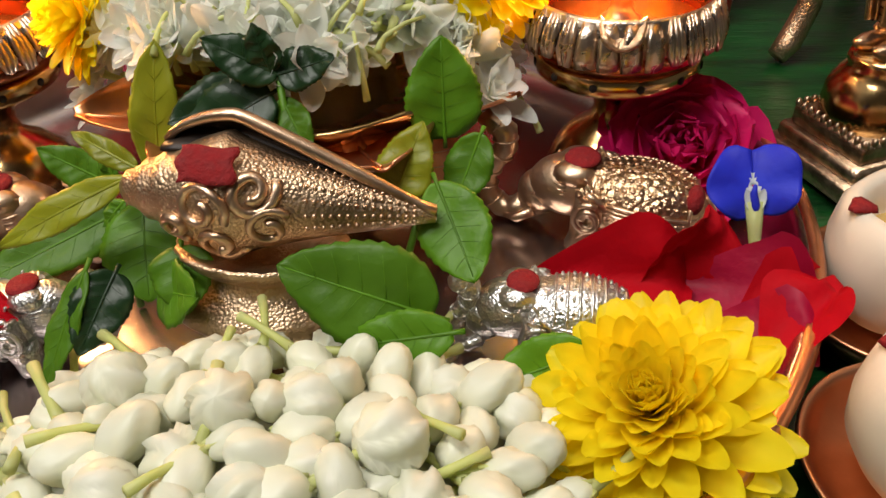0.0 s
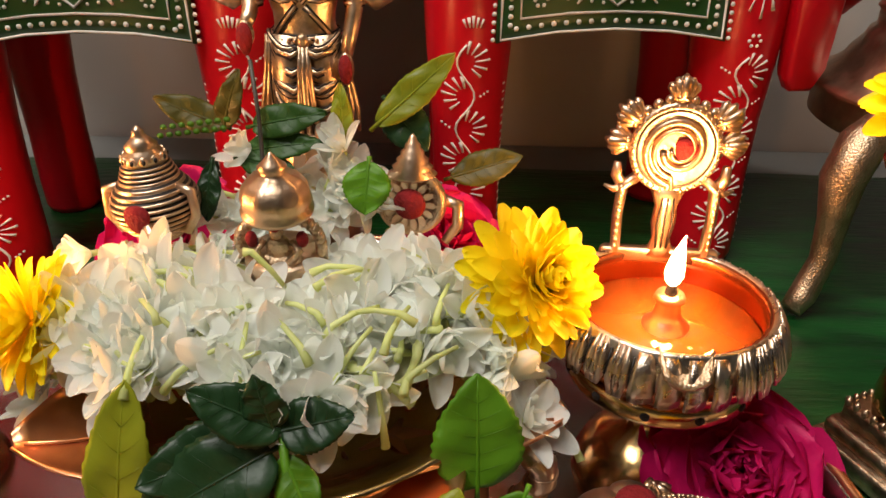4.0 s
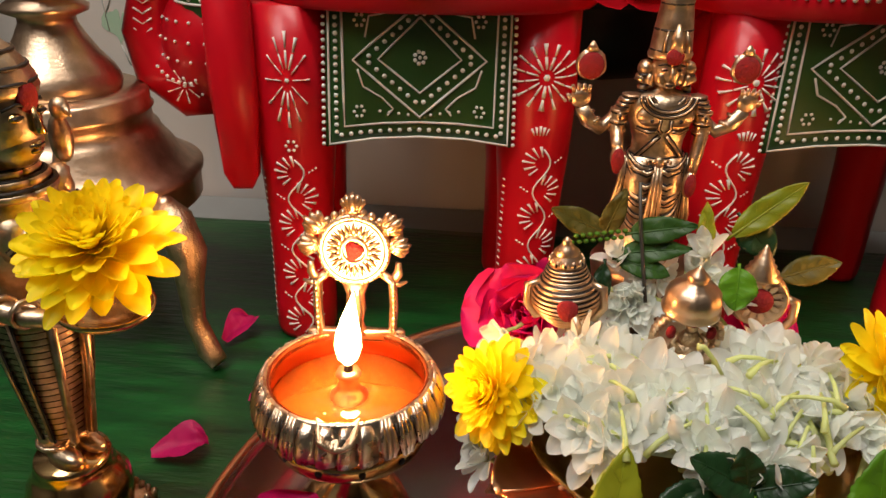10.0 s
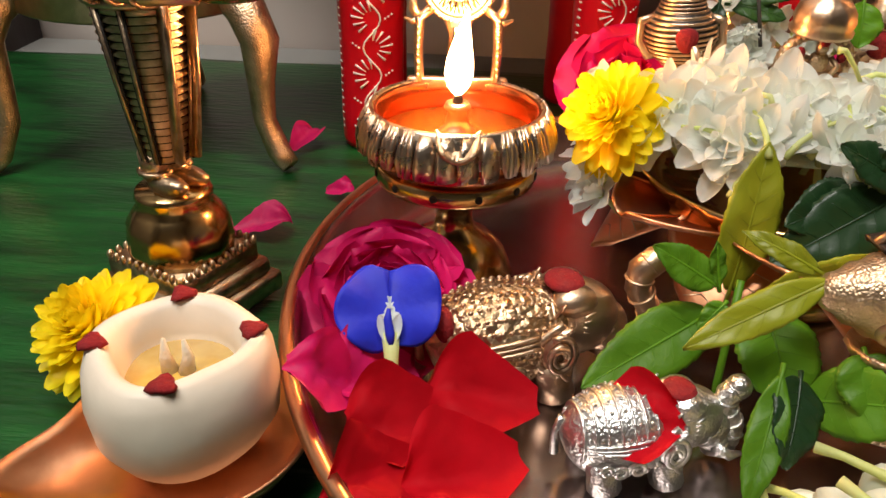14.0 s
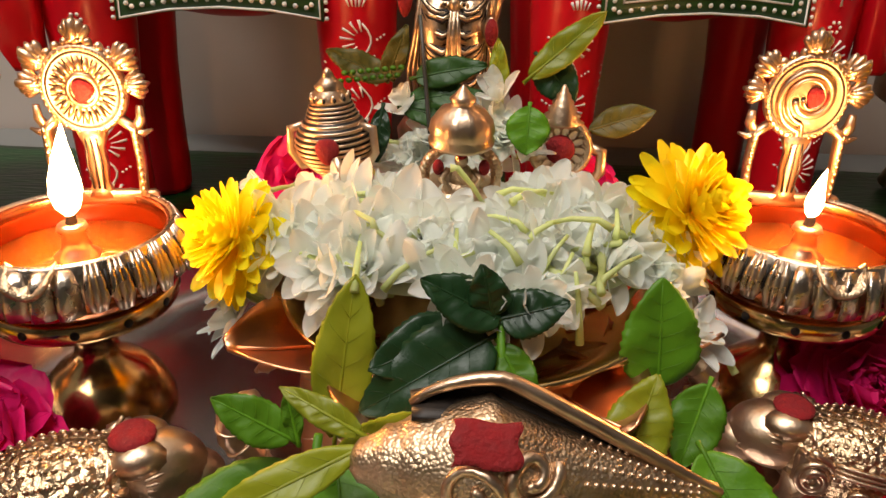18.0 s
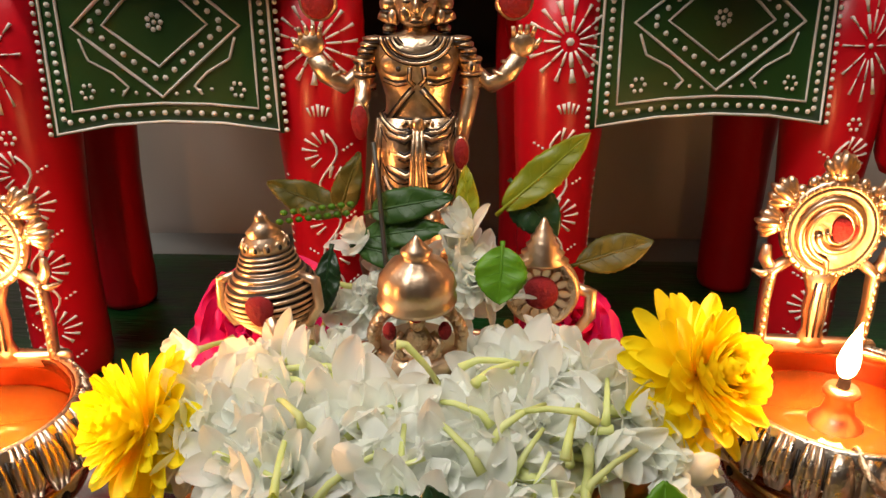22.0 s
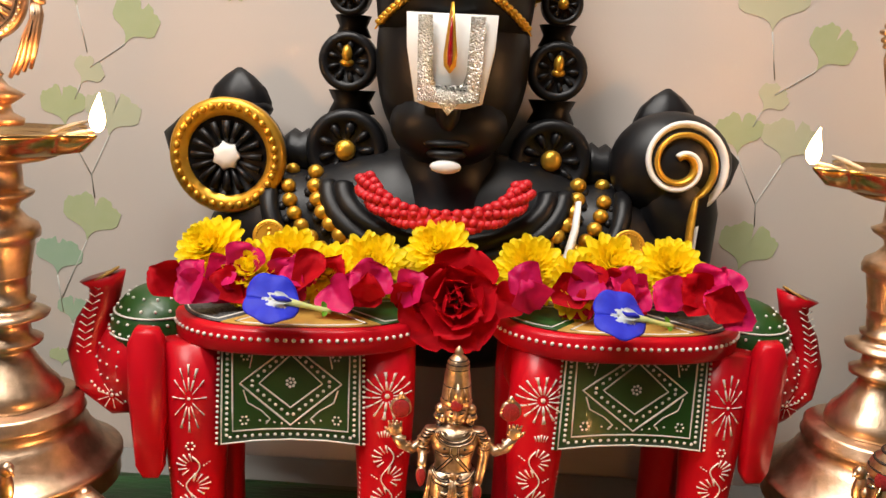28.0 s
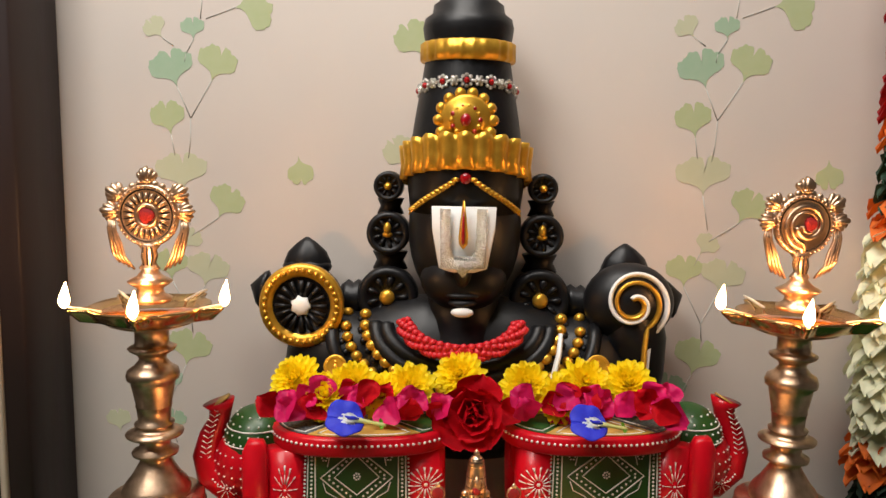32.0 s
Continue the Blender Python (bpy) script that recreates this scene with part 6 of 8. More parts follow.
# ---- jasmine ----
def jasmine_mesh(seed, kind):
    """Kind 0 is an open double flower, 1 half open, 2 a fat closed bud of folded petals."""
    rnd = random.Random(seed)
    rows = [((6, 0.0172, 0.30, 0.0088), (5, 0.0150, 0.74, 0.0086), (3, 0.0112, 1.18, 0.0066)),
            ((5, 0.0180, 0.90, 0.0090), (4, 0.0168, 1.16, 0.0086)),
            ((4, 0.0172, 1.30, 0.0092), (3, 0.0165, 1.46, 0.0084))][kind]
    b = Build(PETAL_WHITE)
    for ring, (n, length, lift, width) in enumerate(rows):
        for i in range(n):
            a = 2 * math.pi * (i + 0.5 * ring) / n + rnd.uniform(-0.20, 0.20)
            e = lift + rnd.uniform(-0.20, 0.20)
            curl = rnd.uniform(-0.10, 0.16) if kind == 0 else rnd.uniform(-0.02, 0.10)
            b.add(petal(length * rnd.uniform(0.86, 1.12), width * rnd.uniform(0.82, 1.12), 0.42 + 0.25 * kind, curl, 0.48, 8, 6, 0.035, rnd.uniform(0, 6)), 0,
                  Matrix.Rotation(a, 4, "Z") @ Matrix.Rotation(-e, 4, "Y"))
    return b.mesh("petals")


def stem_mesh(seed):
    rnd = random.Random(seed)
    p = [Vector((0, 0, 0.002))]
    d = Vector((rnd.uniform(-0.3, 0.3), rnd.uniform(-0.3, 0.3), -1))
    for k in range(4):
        p.append(p[-1] + d.normalized() * rnd.uniform(0.0042, 0.0056))
        d += Vector((rnd.uniform(-0.25, 0.25), rnd.uniform(-0.25, 0.25), 0))
    b = Build(STEM_PALE).add(tube(p, [0.0019, 0.0014, 0.0012, 0.0012, 0.0015], 7))
    return b.mesh("stem")


JAS = [(jasmine_mesh(k, (0, 1, 0, 2, 0, 1, 0, 1)[k]), stem_mesh(k + 50)) for k in range(8)]


def jasmine(p, d, size, k):
    root = thing("jasmine_flower", "open white jasmine flower on a pale green tube", "flower", Matrix.Translation(p) @ Vector(d).to_track_quat("Z", "Y").to_matrix().to_4x4() @ Matrix.Rotation(k * 1.7, 4, "Z") @ Matrix.Scale(size, 4), "heap of jasmine flowers")
    for name, me in zip(("petals", "stem"), JAS[k % len(JAS)]):
        new(name, me).parent = root


rnd = random.Random(11)
HEAP = Vector((0.007, 0.472, 0.056))


def heap_top(x, y):
    """Height of the heap over the tray's plan."""
    u, v = (x - HEAP.x) / 0.078, (y - HEAP.y) / 0.050
    q = 1 - (u * u + v * v) ** 2
    dip = 0.010 * max(0.0, (y - 0.478) / 0.03) * math.exp(-((x - 0.002) / 0.06) ** 2) + 0.016 * math.exp(-((x - 0.005) / 0.016) ** 2 - ((y - 0.482) / 0.014) ** 2)
    return HEAP.z + 0.034 * math.sqrt(max(q, 0.0)) - dip if q > 0 else HEAP.z


# filler sheet; pale green put in for stems and greenish shade in gaps
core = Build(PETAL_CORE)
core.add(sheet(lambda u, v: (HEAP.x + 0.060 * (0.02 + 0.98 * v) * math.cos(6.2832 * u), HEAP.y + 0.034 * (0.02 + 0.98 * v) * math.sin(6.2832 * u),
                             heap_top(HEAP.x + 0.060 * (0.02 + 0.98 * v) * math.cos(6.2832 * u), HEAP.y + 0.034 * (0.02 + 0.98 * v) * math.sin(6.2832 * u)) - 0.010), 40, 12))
tagged(core.part("jasmine_heap_core"), "pale green filler under the jasmine heap, tinted for shaded gaps", "petals", kind="stuff")
count = 0
placed = []
while count < 140:
    x, y = rnd.uniform(-0.080, 0.092), rnd.uniform(0.427, 0.530)
    u, v = (x - HEAP.x) / 0.080, (y - HEAP.y) / 0.052
    if u * u + v * v > 1:
        continue
    if y < 0.431 or (x > 0.055 and y < 0.450) or (x > 0.042 and y < 0.454) or (x < -0.038 and y < 0.456) or (x < 0.0 and v < -0.62) or (abs(x - 0.005) < 0.015 and 0.470 < y < 0.505) or min([(x - a) ** 2 + (y - c) ** 2 for a, c in placed] or [1]) < 0.0060 ** 2:
        continue
    placed.append((x, y))
    z = heap_top(x, y)
    kind = (0, 1, 0, 2, 0, 1, 0, 1)[count % 8]
    d = Vector((u * 1.0 + rnd.uniform(-0.7, 0.7), v * 1.2 + rnd.uniform(-0.8, 0.4), 0.7 + rnd.uniform(-0.35, 0.3)))
    if kind:
        a = rnd.uniform(0, 6.28)
        d = Vector((math.cos(a), math.sin(a) - 0.3, rnd.uniform(-0.1, 0.45)))
    p = Vector((x, y, z - 0.002 + rnd.uniform(-0.003, 0.003))) - d.normalized() * (0.008 if kind else 0.0)
    jasmine(p, d, rnd.uniform(0.85, 1.20), count)
    count += 1
for k, (x, y, z, d) in enumerate([
                                  (0.014, 0.522, 0.108, (0.6, -0.3, 0.8)), (0.020, 0.524, 0.118, (-0.4, -0.3, 0.9)), (-0.006, 0.519, 0.102, (-0.5, -0.6, 0.5)), (-0.066, 0.500, 0.088, (-0.5, -0.7, 0.4))]):
    jasmine((x, y, z - 0.003), d, 0.75, (1, 5, 3, 7)[k])
# a loose bank of flowers behind the small shrine
for k in range(22):
    t = rnd.uniform(0, 1)
    x, y = rnd.uniform(-0.028, 0.034), 0.506 + 0.024 * t
    d = Vector((rnd.uniform(-0.8, 0.8), -0.5 + rnd.uniform(-0.4, 0.3), rnd.uniform(0.1, 0.8)))
    jasmine((x, y, 0.078 + 0.026 * t + rnd.uniform(-0.003, 0.005)), d, rnd.uniform(0.65, 0.85), k)
# loose pale stems poking out of the heap
for k in range(72):
    x, y = rnd.uniform(-0.050, 0.064), rnd.uniform(0.436, 0.512)
    z = heap_top(x, y) + rnd.uniform(0.0055, 0.0090)
    d = Vector((rnd.uniform(-1, 1), rnd.uniform(-0.9, 0.2), rnd.uniform(-0.3, 0.2) - (0.7 if y < 0.447 else 0.0))).normalized()
    if abs(x - 0.005) < 0.020 and y > 0.458:
        z -= 0.006
    d.x = abs(d.x) if x < -0.02 else (-abs(d.x) if x > 0.045 else d.x)
    p = Vector((x, y, z))
    b = Build(STEM_PALE).add(tube([p, p + d * 0.008 + Vector((0, 0, 0.0015)), p + d * 0.016 + Vector((0, 0, 0.001)), p + d * rnd.uniform(0.017, 0.023) + Vector((0, 0, -0.002))], [0.0006, 0.0008, 0.0010, 0.0014], 8))
    tagged(b.part("flower_stalk"), "pale green jasmine flower tube on the heap", "flower stalk", group="loose jasmine tubes")


# jasmine buds at the front of the tray
def bud_mesh(seed, opened):
    rnd = random.Random(seed)
    L = rnd.uniform(0.0135, 0.0172)
    R = rnd.uniform(0.0043, 0.0056) * (1.22 if opened else 1)
    L *= 0.92 if opened else 1.0
    prof = [(0.28, 0.0), (0.60, 0.06), (0.84, 0.17), (0.97, 0.32), (1.0, 0.47), (0.96, 0.61), (0.85, 0.74), (0.66, 0.86), (0.40, 0.945), (0.05, 0.985)]
    b = Build(BUD_WHITE)
    ph = rnd.uniform(0, 6)
    folds, deep = (6, 0.40) if opened else (4, 0.26)

    def fold(a, k):
        t = ((a * folds / (2 * math.pi) + ph + 0.16 * k) % 1.0)
        return 0.90 + deep * (t if t < 0.91 else (1 - t) * 10.1) * min(1.0, k / 3)
    b.add(lathe([(R * q, L * z) for q, z in prof], 44, fold))
    c = Build(STEM_PALE)
    bend = rnd.uniform(-0.4, 0.4)
    c.add(tube([(0, 0, 0.001), (bend * 0.003, 0, -0.005), (bend * 0.010, 0.001, -0.012), (bend * 0.018, 0.001, -0.018)], [0.0017, 0.0012, 0.0011, 0.0015], 8))
    for i in range(4):
        a = 1.57 * i + 0.4
        c.add(tube([(0.0016 * math.cos(a), 0.0016 * math.sin(a), 0), (0.0034 * math.cos(a), 0.0034 * math.sin(a), 0.0028)], [0.0007, 0.0003], 5))
    return b.mesh("bud"), c.mesh("stalk")


BUDS = [bud_mesh(k, k % 3 == 2) for k in range(8)]
rnd = random.Random(4)


def bud_top(x, y):
    q = 1 - ((x - 0.040) / 0.082) ** 2 - ((y - 0.306) / 0.050) ** 2
    return 0.012 + 0.034 * math.sqrt(q) if q > 0 else 0.012


placed = []
tries = 0
while len(placed) < 118 and tries < 6000:
    tries += 1
    x, y = rnd.uniform(-0.045, 0.112), rnd.uniform(0.262, 0.356)
    q = ((x - 0.036) / 0.080) ** 2 + ((y - 0.306) / 0.050) ** 2
    if q > 1 or min([(x - a) ** 2 + (y - c) ** 2 for a, c in placed] or [1]) < 0.0078 ** 2:
        continue
    placed.append((x, y))
    k = len(placed)
    d = Vector((rnd.uniform(-1, 1), rnd.uniform(-1, 1), rnd.uniform(-0.25, 0.75)))
    z = bud_top(x, y) + rnd.uniform(-0.003, 0.003)
    root = thing("jasmine_bud", "plump creamy white jasmine bud with green stalk", "flower bud", Matrix.Translation((x, y, z)) @ d.to_track_quat("Z", "Y").to_matrix().to_4x4() @ Matrix.Translation((0, 0, -0.006)) @ Matrix.Scale(rnd.uniform(0.92, 1.15), 4), "heap of jasmine buds")
    for name, me in zip(("bud", "stalk"), BUDS[k % 8]):
        new(name, me).parent = root
b = Build(BUD_WHITE).add(sheet(lambda u, v: (0.036 + 0.074 * (0.02 + 0.98 * v) * math.cos(6.2832 * u), 0.306 + 0.045 * (0.02 + 0.98 * v) * math.sin(6.2832 * u), bud_top(0.036 + 0.074 * v * math.cos(6.2832 * u), 0.306 + 0.045 * v * math.sin(6.2832 * u)) - 0.009), 36, 10))
tagged(b.part("bud_heap_core"), "jasmine buds packed under the heap", "flower buds", kind="stuff")


# ---- other flowers ----
def chrysanthemum_parts(seed, R):
    rnd = random.Random(seed)
    rings = [("outer_petals", ((17, 1.0, -0.06), (17, 0.97, 0.14), (16, 0.90, 0.32))), ("inner_petals", ((20, 0.84, 0.48), (20, 0.78, 0.64), (19, 0.71, 0.80), (17, 0.64, 0.95), (14, 0.58, 1.10), (11, 0.53, 1.26), (7, 0.50, 1.44)))]
    parts = []
    for name, rows in rings:
        b = Build(YELLOW)
        for ring, (n, length, lift) in enumerate(rows):
            for i in range(n):
                a = 2 * math.pi * (i + 0.5 * ring) / n + rnd.uniform(-0.1, 0.1)
                L = R * length * rnd.uniform(0.86, 1.08)
                b.add(petal(L, R * (0.24 if name == "inner_petals" else 0.34) * rnd.uniform(0.80, 1.12), 0.40, rnd.uniform(0.02, 0.24) if name == "inner_petals" else rnd.uniform(-0.14, 0.20), 0.8, 7, 4, 0.03, i), 0,
                      pose(0, 0, R * (0.04 * ring + (0.14 if name == "inner_petals" else 0))) @ Matrix.Rotation(a, 4, "Z") @ Matrix.Rotation(-lift - rnd.uniform(-0.1, 0.1), 4, "Y"))
        parts.append((name, b.mesh(name)))
    c = Build(LEAF).add(lathe([(R * 0.05, -R * 0.30), (R * 0.08, -R * 0.14), (R * 0.20, -R * 0.08), (R * 0.22, 0.0)], 12))
    parts.append(("calyx", c.mesh("calyx")))
    return parts


MUMS = [chrysanthemum_parts(k, 0.03) for k in range(3)]


def mum(p, d, R, k, label="full yellow chrysanthemum head", group=""):
    root = thing("chrysanthemum", label, "flower", Matrix.Translation(p) @ Vector(d).to_track_quat("Z", "Y").to_matrix().to_4x4() @ Matrix.Rotation(k * 2.1, 4, "Z") @ Matrix.Scale(R / 0.03, 4), group)
    for name, me in MUMS[k % 3]:
        new(name, me).parent = root


mum((0.1325, 0.3330, 0.026), (-0.25, -0.35, 0.9), 0.034, 0, "large yellow chrysanthemum on the tray beside the buds")
mum((-0.067, 0.464, 0.081), (-0.6, -0.6, 0.5), 0.0225, 1, "yellow chrysanthemum tucked into the jasmine heap", "yellow flowers on the heap")
mum((0.083, 0.482, 0.089), (0.45, -0.65, 0.55), 0.025, 2, "yellow chrysanthemum tucked into the jasmine heap", "yellow flowers on the heap")
mum((-0.196, 0.4255, 0.151), (0.08, -0.42, 0.90), 0.0255, 2, "yellow chrysanthemum in the figurine's bowl")
mum((0.196, 0.4800, 0.149), (-0.1, -0.45, 0.88), 0.025, 1, "yellow chrysanthemum in the figurine's bowl")
mum((-0.243, 0.3930, 0.020), (-0.2, -0.5, 0.8), 0.024, 0, "yellow chrysanthemum lying beside the clay cup")


def rose(p, d, R, material, label, k=0, turns=34):
    root = thing("rose", label, "rose", Matrix.Translation(p) @ Vector(d).to_track_quat("Z", "Y").to_matrix().to_4x4() @ Matrix.Rotation(k, 4, "Z"))
    rnd = random.Random(k + 31)
    for i in range(turns):
        t = i / (turns - 1)
        a = i * 2.4
        L = R * (0.42 + 0.66 * t)
        lift = 1.50 - 1.15 * t
        w = R * (0.60 + 0.80 * t)
        b = Build(material).add(petal(L, w, 0.55 - 0.15 * t, 0.20 - 0.42 * t * t, 0.9, 7, 8, 0.05, rnd.uniform(0, 6)))
        b.part("petal", root, "", pose(0, 0, R * 0.10 * (1 - t)) @ Matrix.Rotation(a, 4, "Z") @ Matrix.Translation((R * 0.05 * (1 + t), 0, 0)) @ Matrix.Rotation(-lift + rnd.uniform(-0.1, 0.1), 4, "Y"))
    return root


rose((0.1570, 0.4700, 0.020), (-0.15, -0.55, 0.8), 0.031, ROSE_PINK, "magenta rose lying on the tray", 1)
rose((-0.1480, 0.4190, 0.020), (0.1, -0.45, 0.85), 0.030, ROSE_PINK, "magenta rose lying at the tray's rim", 2)
rose((-0.0045, 0.6500, 0.232), (0.02, -0.95, 0.30), 0.036, ROSE_RED, "large deep red rose between the two stools", 3, 17)
rose((-0.052, 0.541, 0.068), (-0.3, -0.7, 0.6), 0.030, ROSE_PINK, "magenta rose standing behind the jasmine heap", 4, 20)
rose((0.055, 0.550, 0.066), (0.3, -0.5, 0.7), 0.021, ROSE_PINK, "magenta rose half hidden behind the jasmine heap", 5, 18)


def loose_petal(p, d, up, length, width, material, label, group, k=0):
    x = Vector(d).normalized()
    z = (Vector(up) - x * Vector(up).dot(x)).normalized()
    y = z.cross(x)
    m = Matrix((x, y, z)).transposed().to_4x4()
    v, f = petal(length, width, 0.40, 0.12, 0.95, 14, 14, 0.05, k * 1.3)
    # a rolled rim and a soft crease
    v = [(x_, y_, z_ - 0.9 * max(0.0, x_ - 0.80 * length) ** 2 / (0.2 * length) - 0.10 * width * math.exp(-((y_ - 0.12 * width * math.sin(k)) / (0.10 * width)) ** 2) * x_ / length + 0.0006 * math.sin(x_ * 900 + k) * math.sin(y_ * 700)) for x_, y_, z_ in v]
    b = Build(material).add((v, f))
    tagged(b.part("rose_petal", m=Matrix.Translation(p) @ m), label, "petal", group)


for k, (p, d, up, length, width, material) in enumerate([
        ((0.100, 0.391, 0.020), (1, 0.05, 0.10), (0, -0.72, 0.70), 0.050, 0.040, ROSE_RED), ((0.136, 0.396, 0.016), (0.45, 0.10, 0.55), (0.55, -0.70, 0.40), 0.034, 0.030, ROSE_RED),
        ((0.148, 0.396, 0.018), (0.75, -0.40, 0.15), (-0.25, -0.55, 0.80), 0.040, 0.040, ROSE_CRIMSON), ((0.158, 0.368, 0.018), (0.75, 0.50, 0.42), (-0.45, -0.45, 0.75), 0.038, 0.024, ROSE_RED),
        ((0.150, 0.372, 0.020), (0.80, -0.35, 0.20), (-0.10, -0.35, 0.90), 0.032, 0.030, ROSE_CRIMSON), ((0.166, 0.356, 0.024), (0.45, 0.55, 0.40), (-0.55, -0.35, 0.80), 0.030, 0.026, ROSE_RED),
        ((-0.095, 0.372, 0.022), (-1, -0.2, 0.2), (0, -0.5, 0.9), 0.034, 0.034, ROSE_RED), ((-0.120, 0.366, 0.020), (-0.8, -0.4, 0.2), (0.2, -0.5, 0.9), 0.034, 0.032, ROSE_RED),
        ((-0.135, 0.385, 0.022), (-0.7, -0.6, 0.3), (0.2, -0.5, 0.9), 0.030, 0.030, ROSE_PINK), ((-0.100, 0.350, 0.020), (-0.8, -0.5, 0.2), (0.1, -0.4, 0.9), 0.036, 0.034, ROSE_RED),
        ((-0.128, 0.345, 0.020), (-0.5, -0.6, 0.3), (0.2, -0.4, 0.9), 0.032, 0.030, ROSE_RED), ((-0.082, 0.362, 0.020), (0.8, -0.2, 0.5), (-0.2, -0.5, 0.8), 0.030, 0.028, ROSE_RED),
        ((-0.150, 0.368, 0.024), (-0.4, -0.3, 0.5), (0.5, -0.4, 0.8), 0.028, 0.026, ROSE_PINK)]):
    loose_petal(p, d, up, length, width, material, "deep red rose petal scattered in the tray", "rose petals in the tray", k)
for k, (x, y, a) in enumerate([(-0.2220, 0.504, 20), (-0.227, 0.613, 70)]):
    c, s = math.cos(math.radians(a)), math.sin(math.radians(a))
    loose_petal((x - 0.012 * c, y - 0.012 * s, 0.0035), (c, s, 0.18), (0, -0.25, 1), 0.027, 0.021, ROSE_PINK, "bright pink rose petal fallen on the green mat", "fallen petals", k)
loose_petal((-0.200, 0.549, 0.0035), (1, -0.2, 0.3), (0, -0.5, 0.8), 0.016, 0.012, ROSE_PINK, "small pink rose petal curled on the green mat", "fallen petals", 6)


def blue_pea(p, d, up, R, label, spread=0.50):
    x = Vector(d).normalized()
    z = (Vector(up) - x * Vector(up).dot(x)).normalized()
    m = Matrix((x, z.cross(x), z)).transposed().to_4x4()
    root = thing("blue_pea_flower", label, "flower", Matrix.Translation(p) @ m)
    # one broad round banner, notched at the tip, pale and streaked at the throat
    def banner_at(u, v):
        a, q = 2 * math.pi * u, 0.03 + 0.97 * v
        w = abs(math.atan2(math.sin(a), math.cos(a)))
        notch = (0.16 + 0.5 * (spread - 0.3)) * math.exp(-(w / 0.30) ** 2) + 1.9 * (spread - 0.3) * math.exp(-((math.pi - w) / 0.75) ** 2)
        r = R * 0.80 * q * (1 + 0.05 * math.cos(2 * a + 0.6) + 0.03 * math.sin(5 * a) - notch)
        x_ = R * 0.62 + r * math.cos(a) * (1.0 + 0.5 * (spread - 0.3))
        y_ = r * math.sin(a) * (0.95 + 0.35 * spread)
        return (x_, y_, R * ((0.10 + 0.7 * spread) * abs(y_ / R) ** 1.5 - 0.10 * q ** 4 + (0.01 + 0.14 * spread) * q ** 3 * math.sin(6 * a + 1)))
    disc = sheet(banner_at, 40, 12, 0.0006)
    banner = Build(BLUE, BLUE_PALE).add(disc)
    mid = [[sum(disc[0][q][i] for q in f) / len(f) / R for i in (0, 1)] for f in disc[1]]
    banner.mi = [1 if ((cx - 0.44) / (0.34 + 0.10 * math.cos(34 * cy))) ** 2 + (cy / (0.24 - 0.5 * (spread - 0.3))) ** 2 < 1 else 0 for cx, cy in mid]
    banner.part("banner_petal", root, "broad deep blue petal with a pale streaked throat")
    Build(BLUE).add(tube([(R * 0.02, 0, R * 0.10), (R * 0.22, 0, R * 0.20), (R * 0.45, R * 0.03, R * 0.22), (R * 0.60, 0, R * 0.30)], [R * 0.05, R * 0.08, R * 0.07, R * 0.03], 10, 0.8)).part("keel", root, "folded dark blue keel")
    for sg in (-1, 1):
        Build(BLUE_PALE).add(petal(R * 0.55, R * 0.20, 0.5, 0.25, 0.4, 6, 5)).part("throat", root, "pale streaked throat", pose(0, 0, R * 0.10) @ Matrix.Rotation(sg * 0.30, 4, "Z"))
    Build(STEM_PALE).add(tube([(0.005, 0, 0.001), (-R * 0.2, 0, 0), (-R * 0.6, 0, -0.002), (-R * 1.0, 0, -0.004), (-R * 1.15, 0, -0.005)], [0.0030, 0.0022, 0.0016, 0.0022, 0.0012], 10)).part("calyx", root, "pale green calyx tube")
    for sg in (-1, 1):
        Build(LEAF).add(petal(0.006, 0.004, 0.3, 0.3, 0.3, 3, 3)).part("sepal", root, "", pose(-R * 1.0, 0, -0.003) @ Matrix.Rotation(sg * 1.2 + 0.2, 4, "Z"))


blue_pea((0.1695, 0.4080, 0.037), (-0.05, 0.66, 0.75), (-0.1, -0.75, 0.66), 0.0165, "blue pea flower resting on the tray's rim")
blue_pea((-0.1410, 0.3780, 0.034), (-0.12, 0.72, 0.66), (0.05, -0.72, 0.68), 0.0195, "blue pea flower resting on rose petals")
ST = 0.2205
blue_pea((-0.1110, 0.6000, ST + 0.0190), (-1.0, -0.10, 0.12), (0.10, -0.70, 0.70), 0.0225, "blue pea flower lying on the stool's edge", 0.30)
blue_pea((0.1180, 0.6120, ST + 0.0180), (-1.0, -0.10, 0.10), (0.10, -0.70, 0.70), 0.0225, "blue pea flower lying on the stool's edge", 0.30)

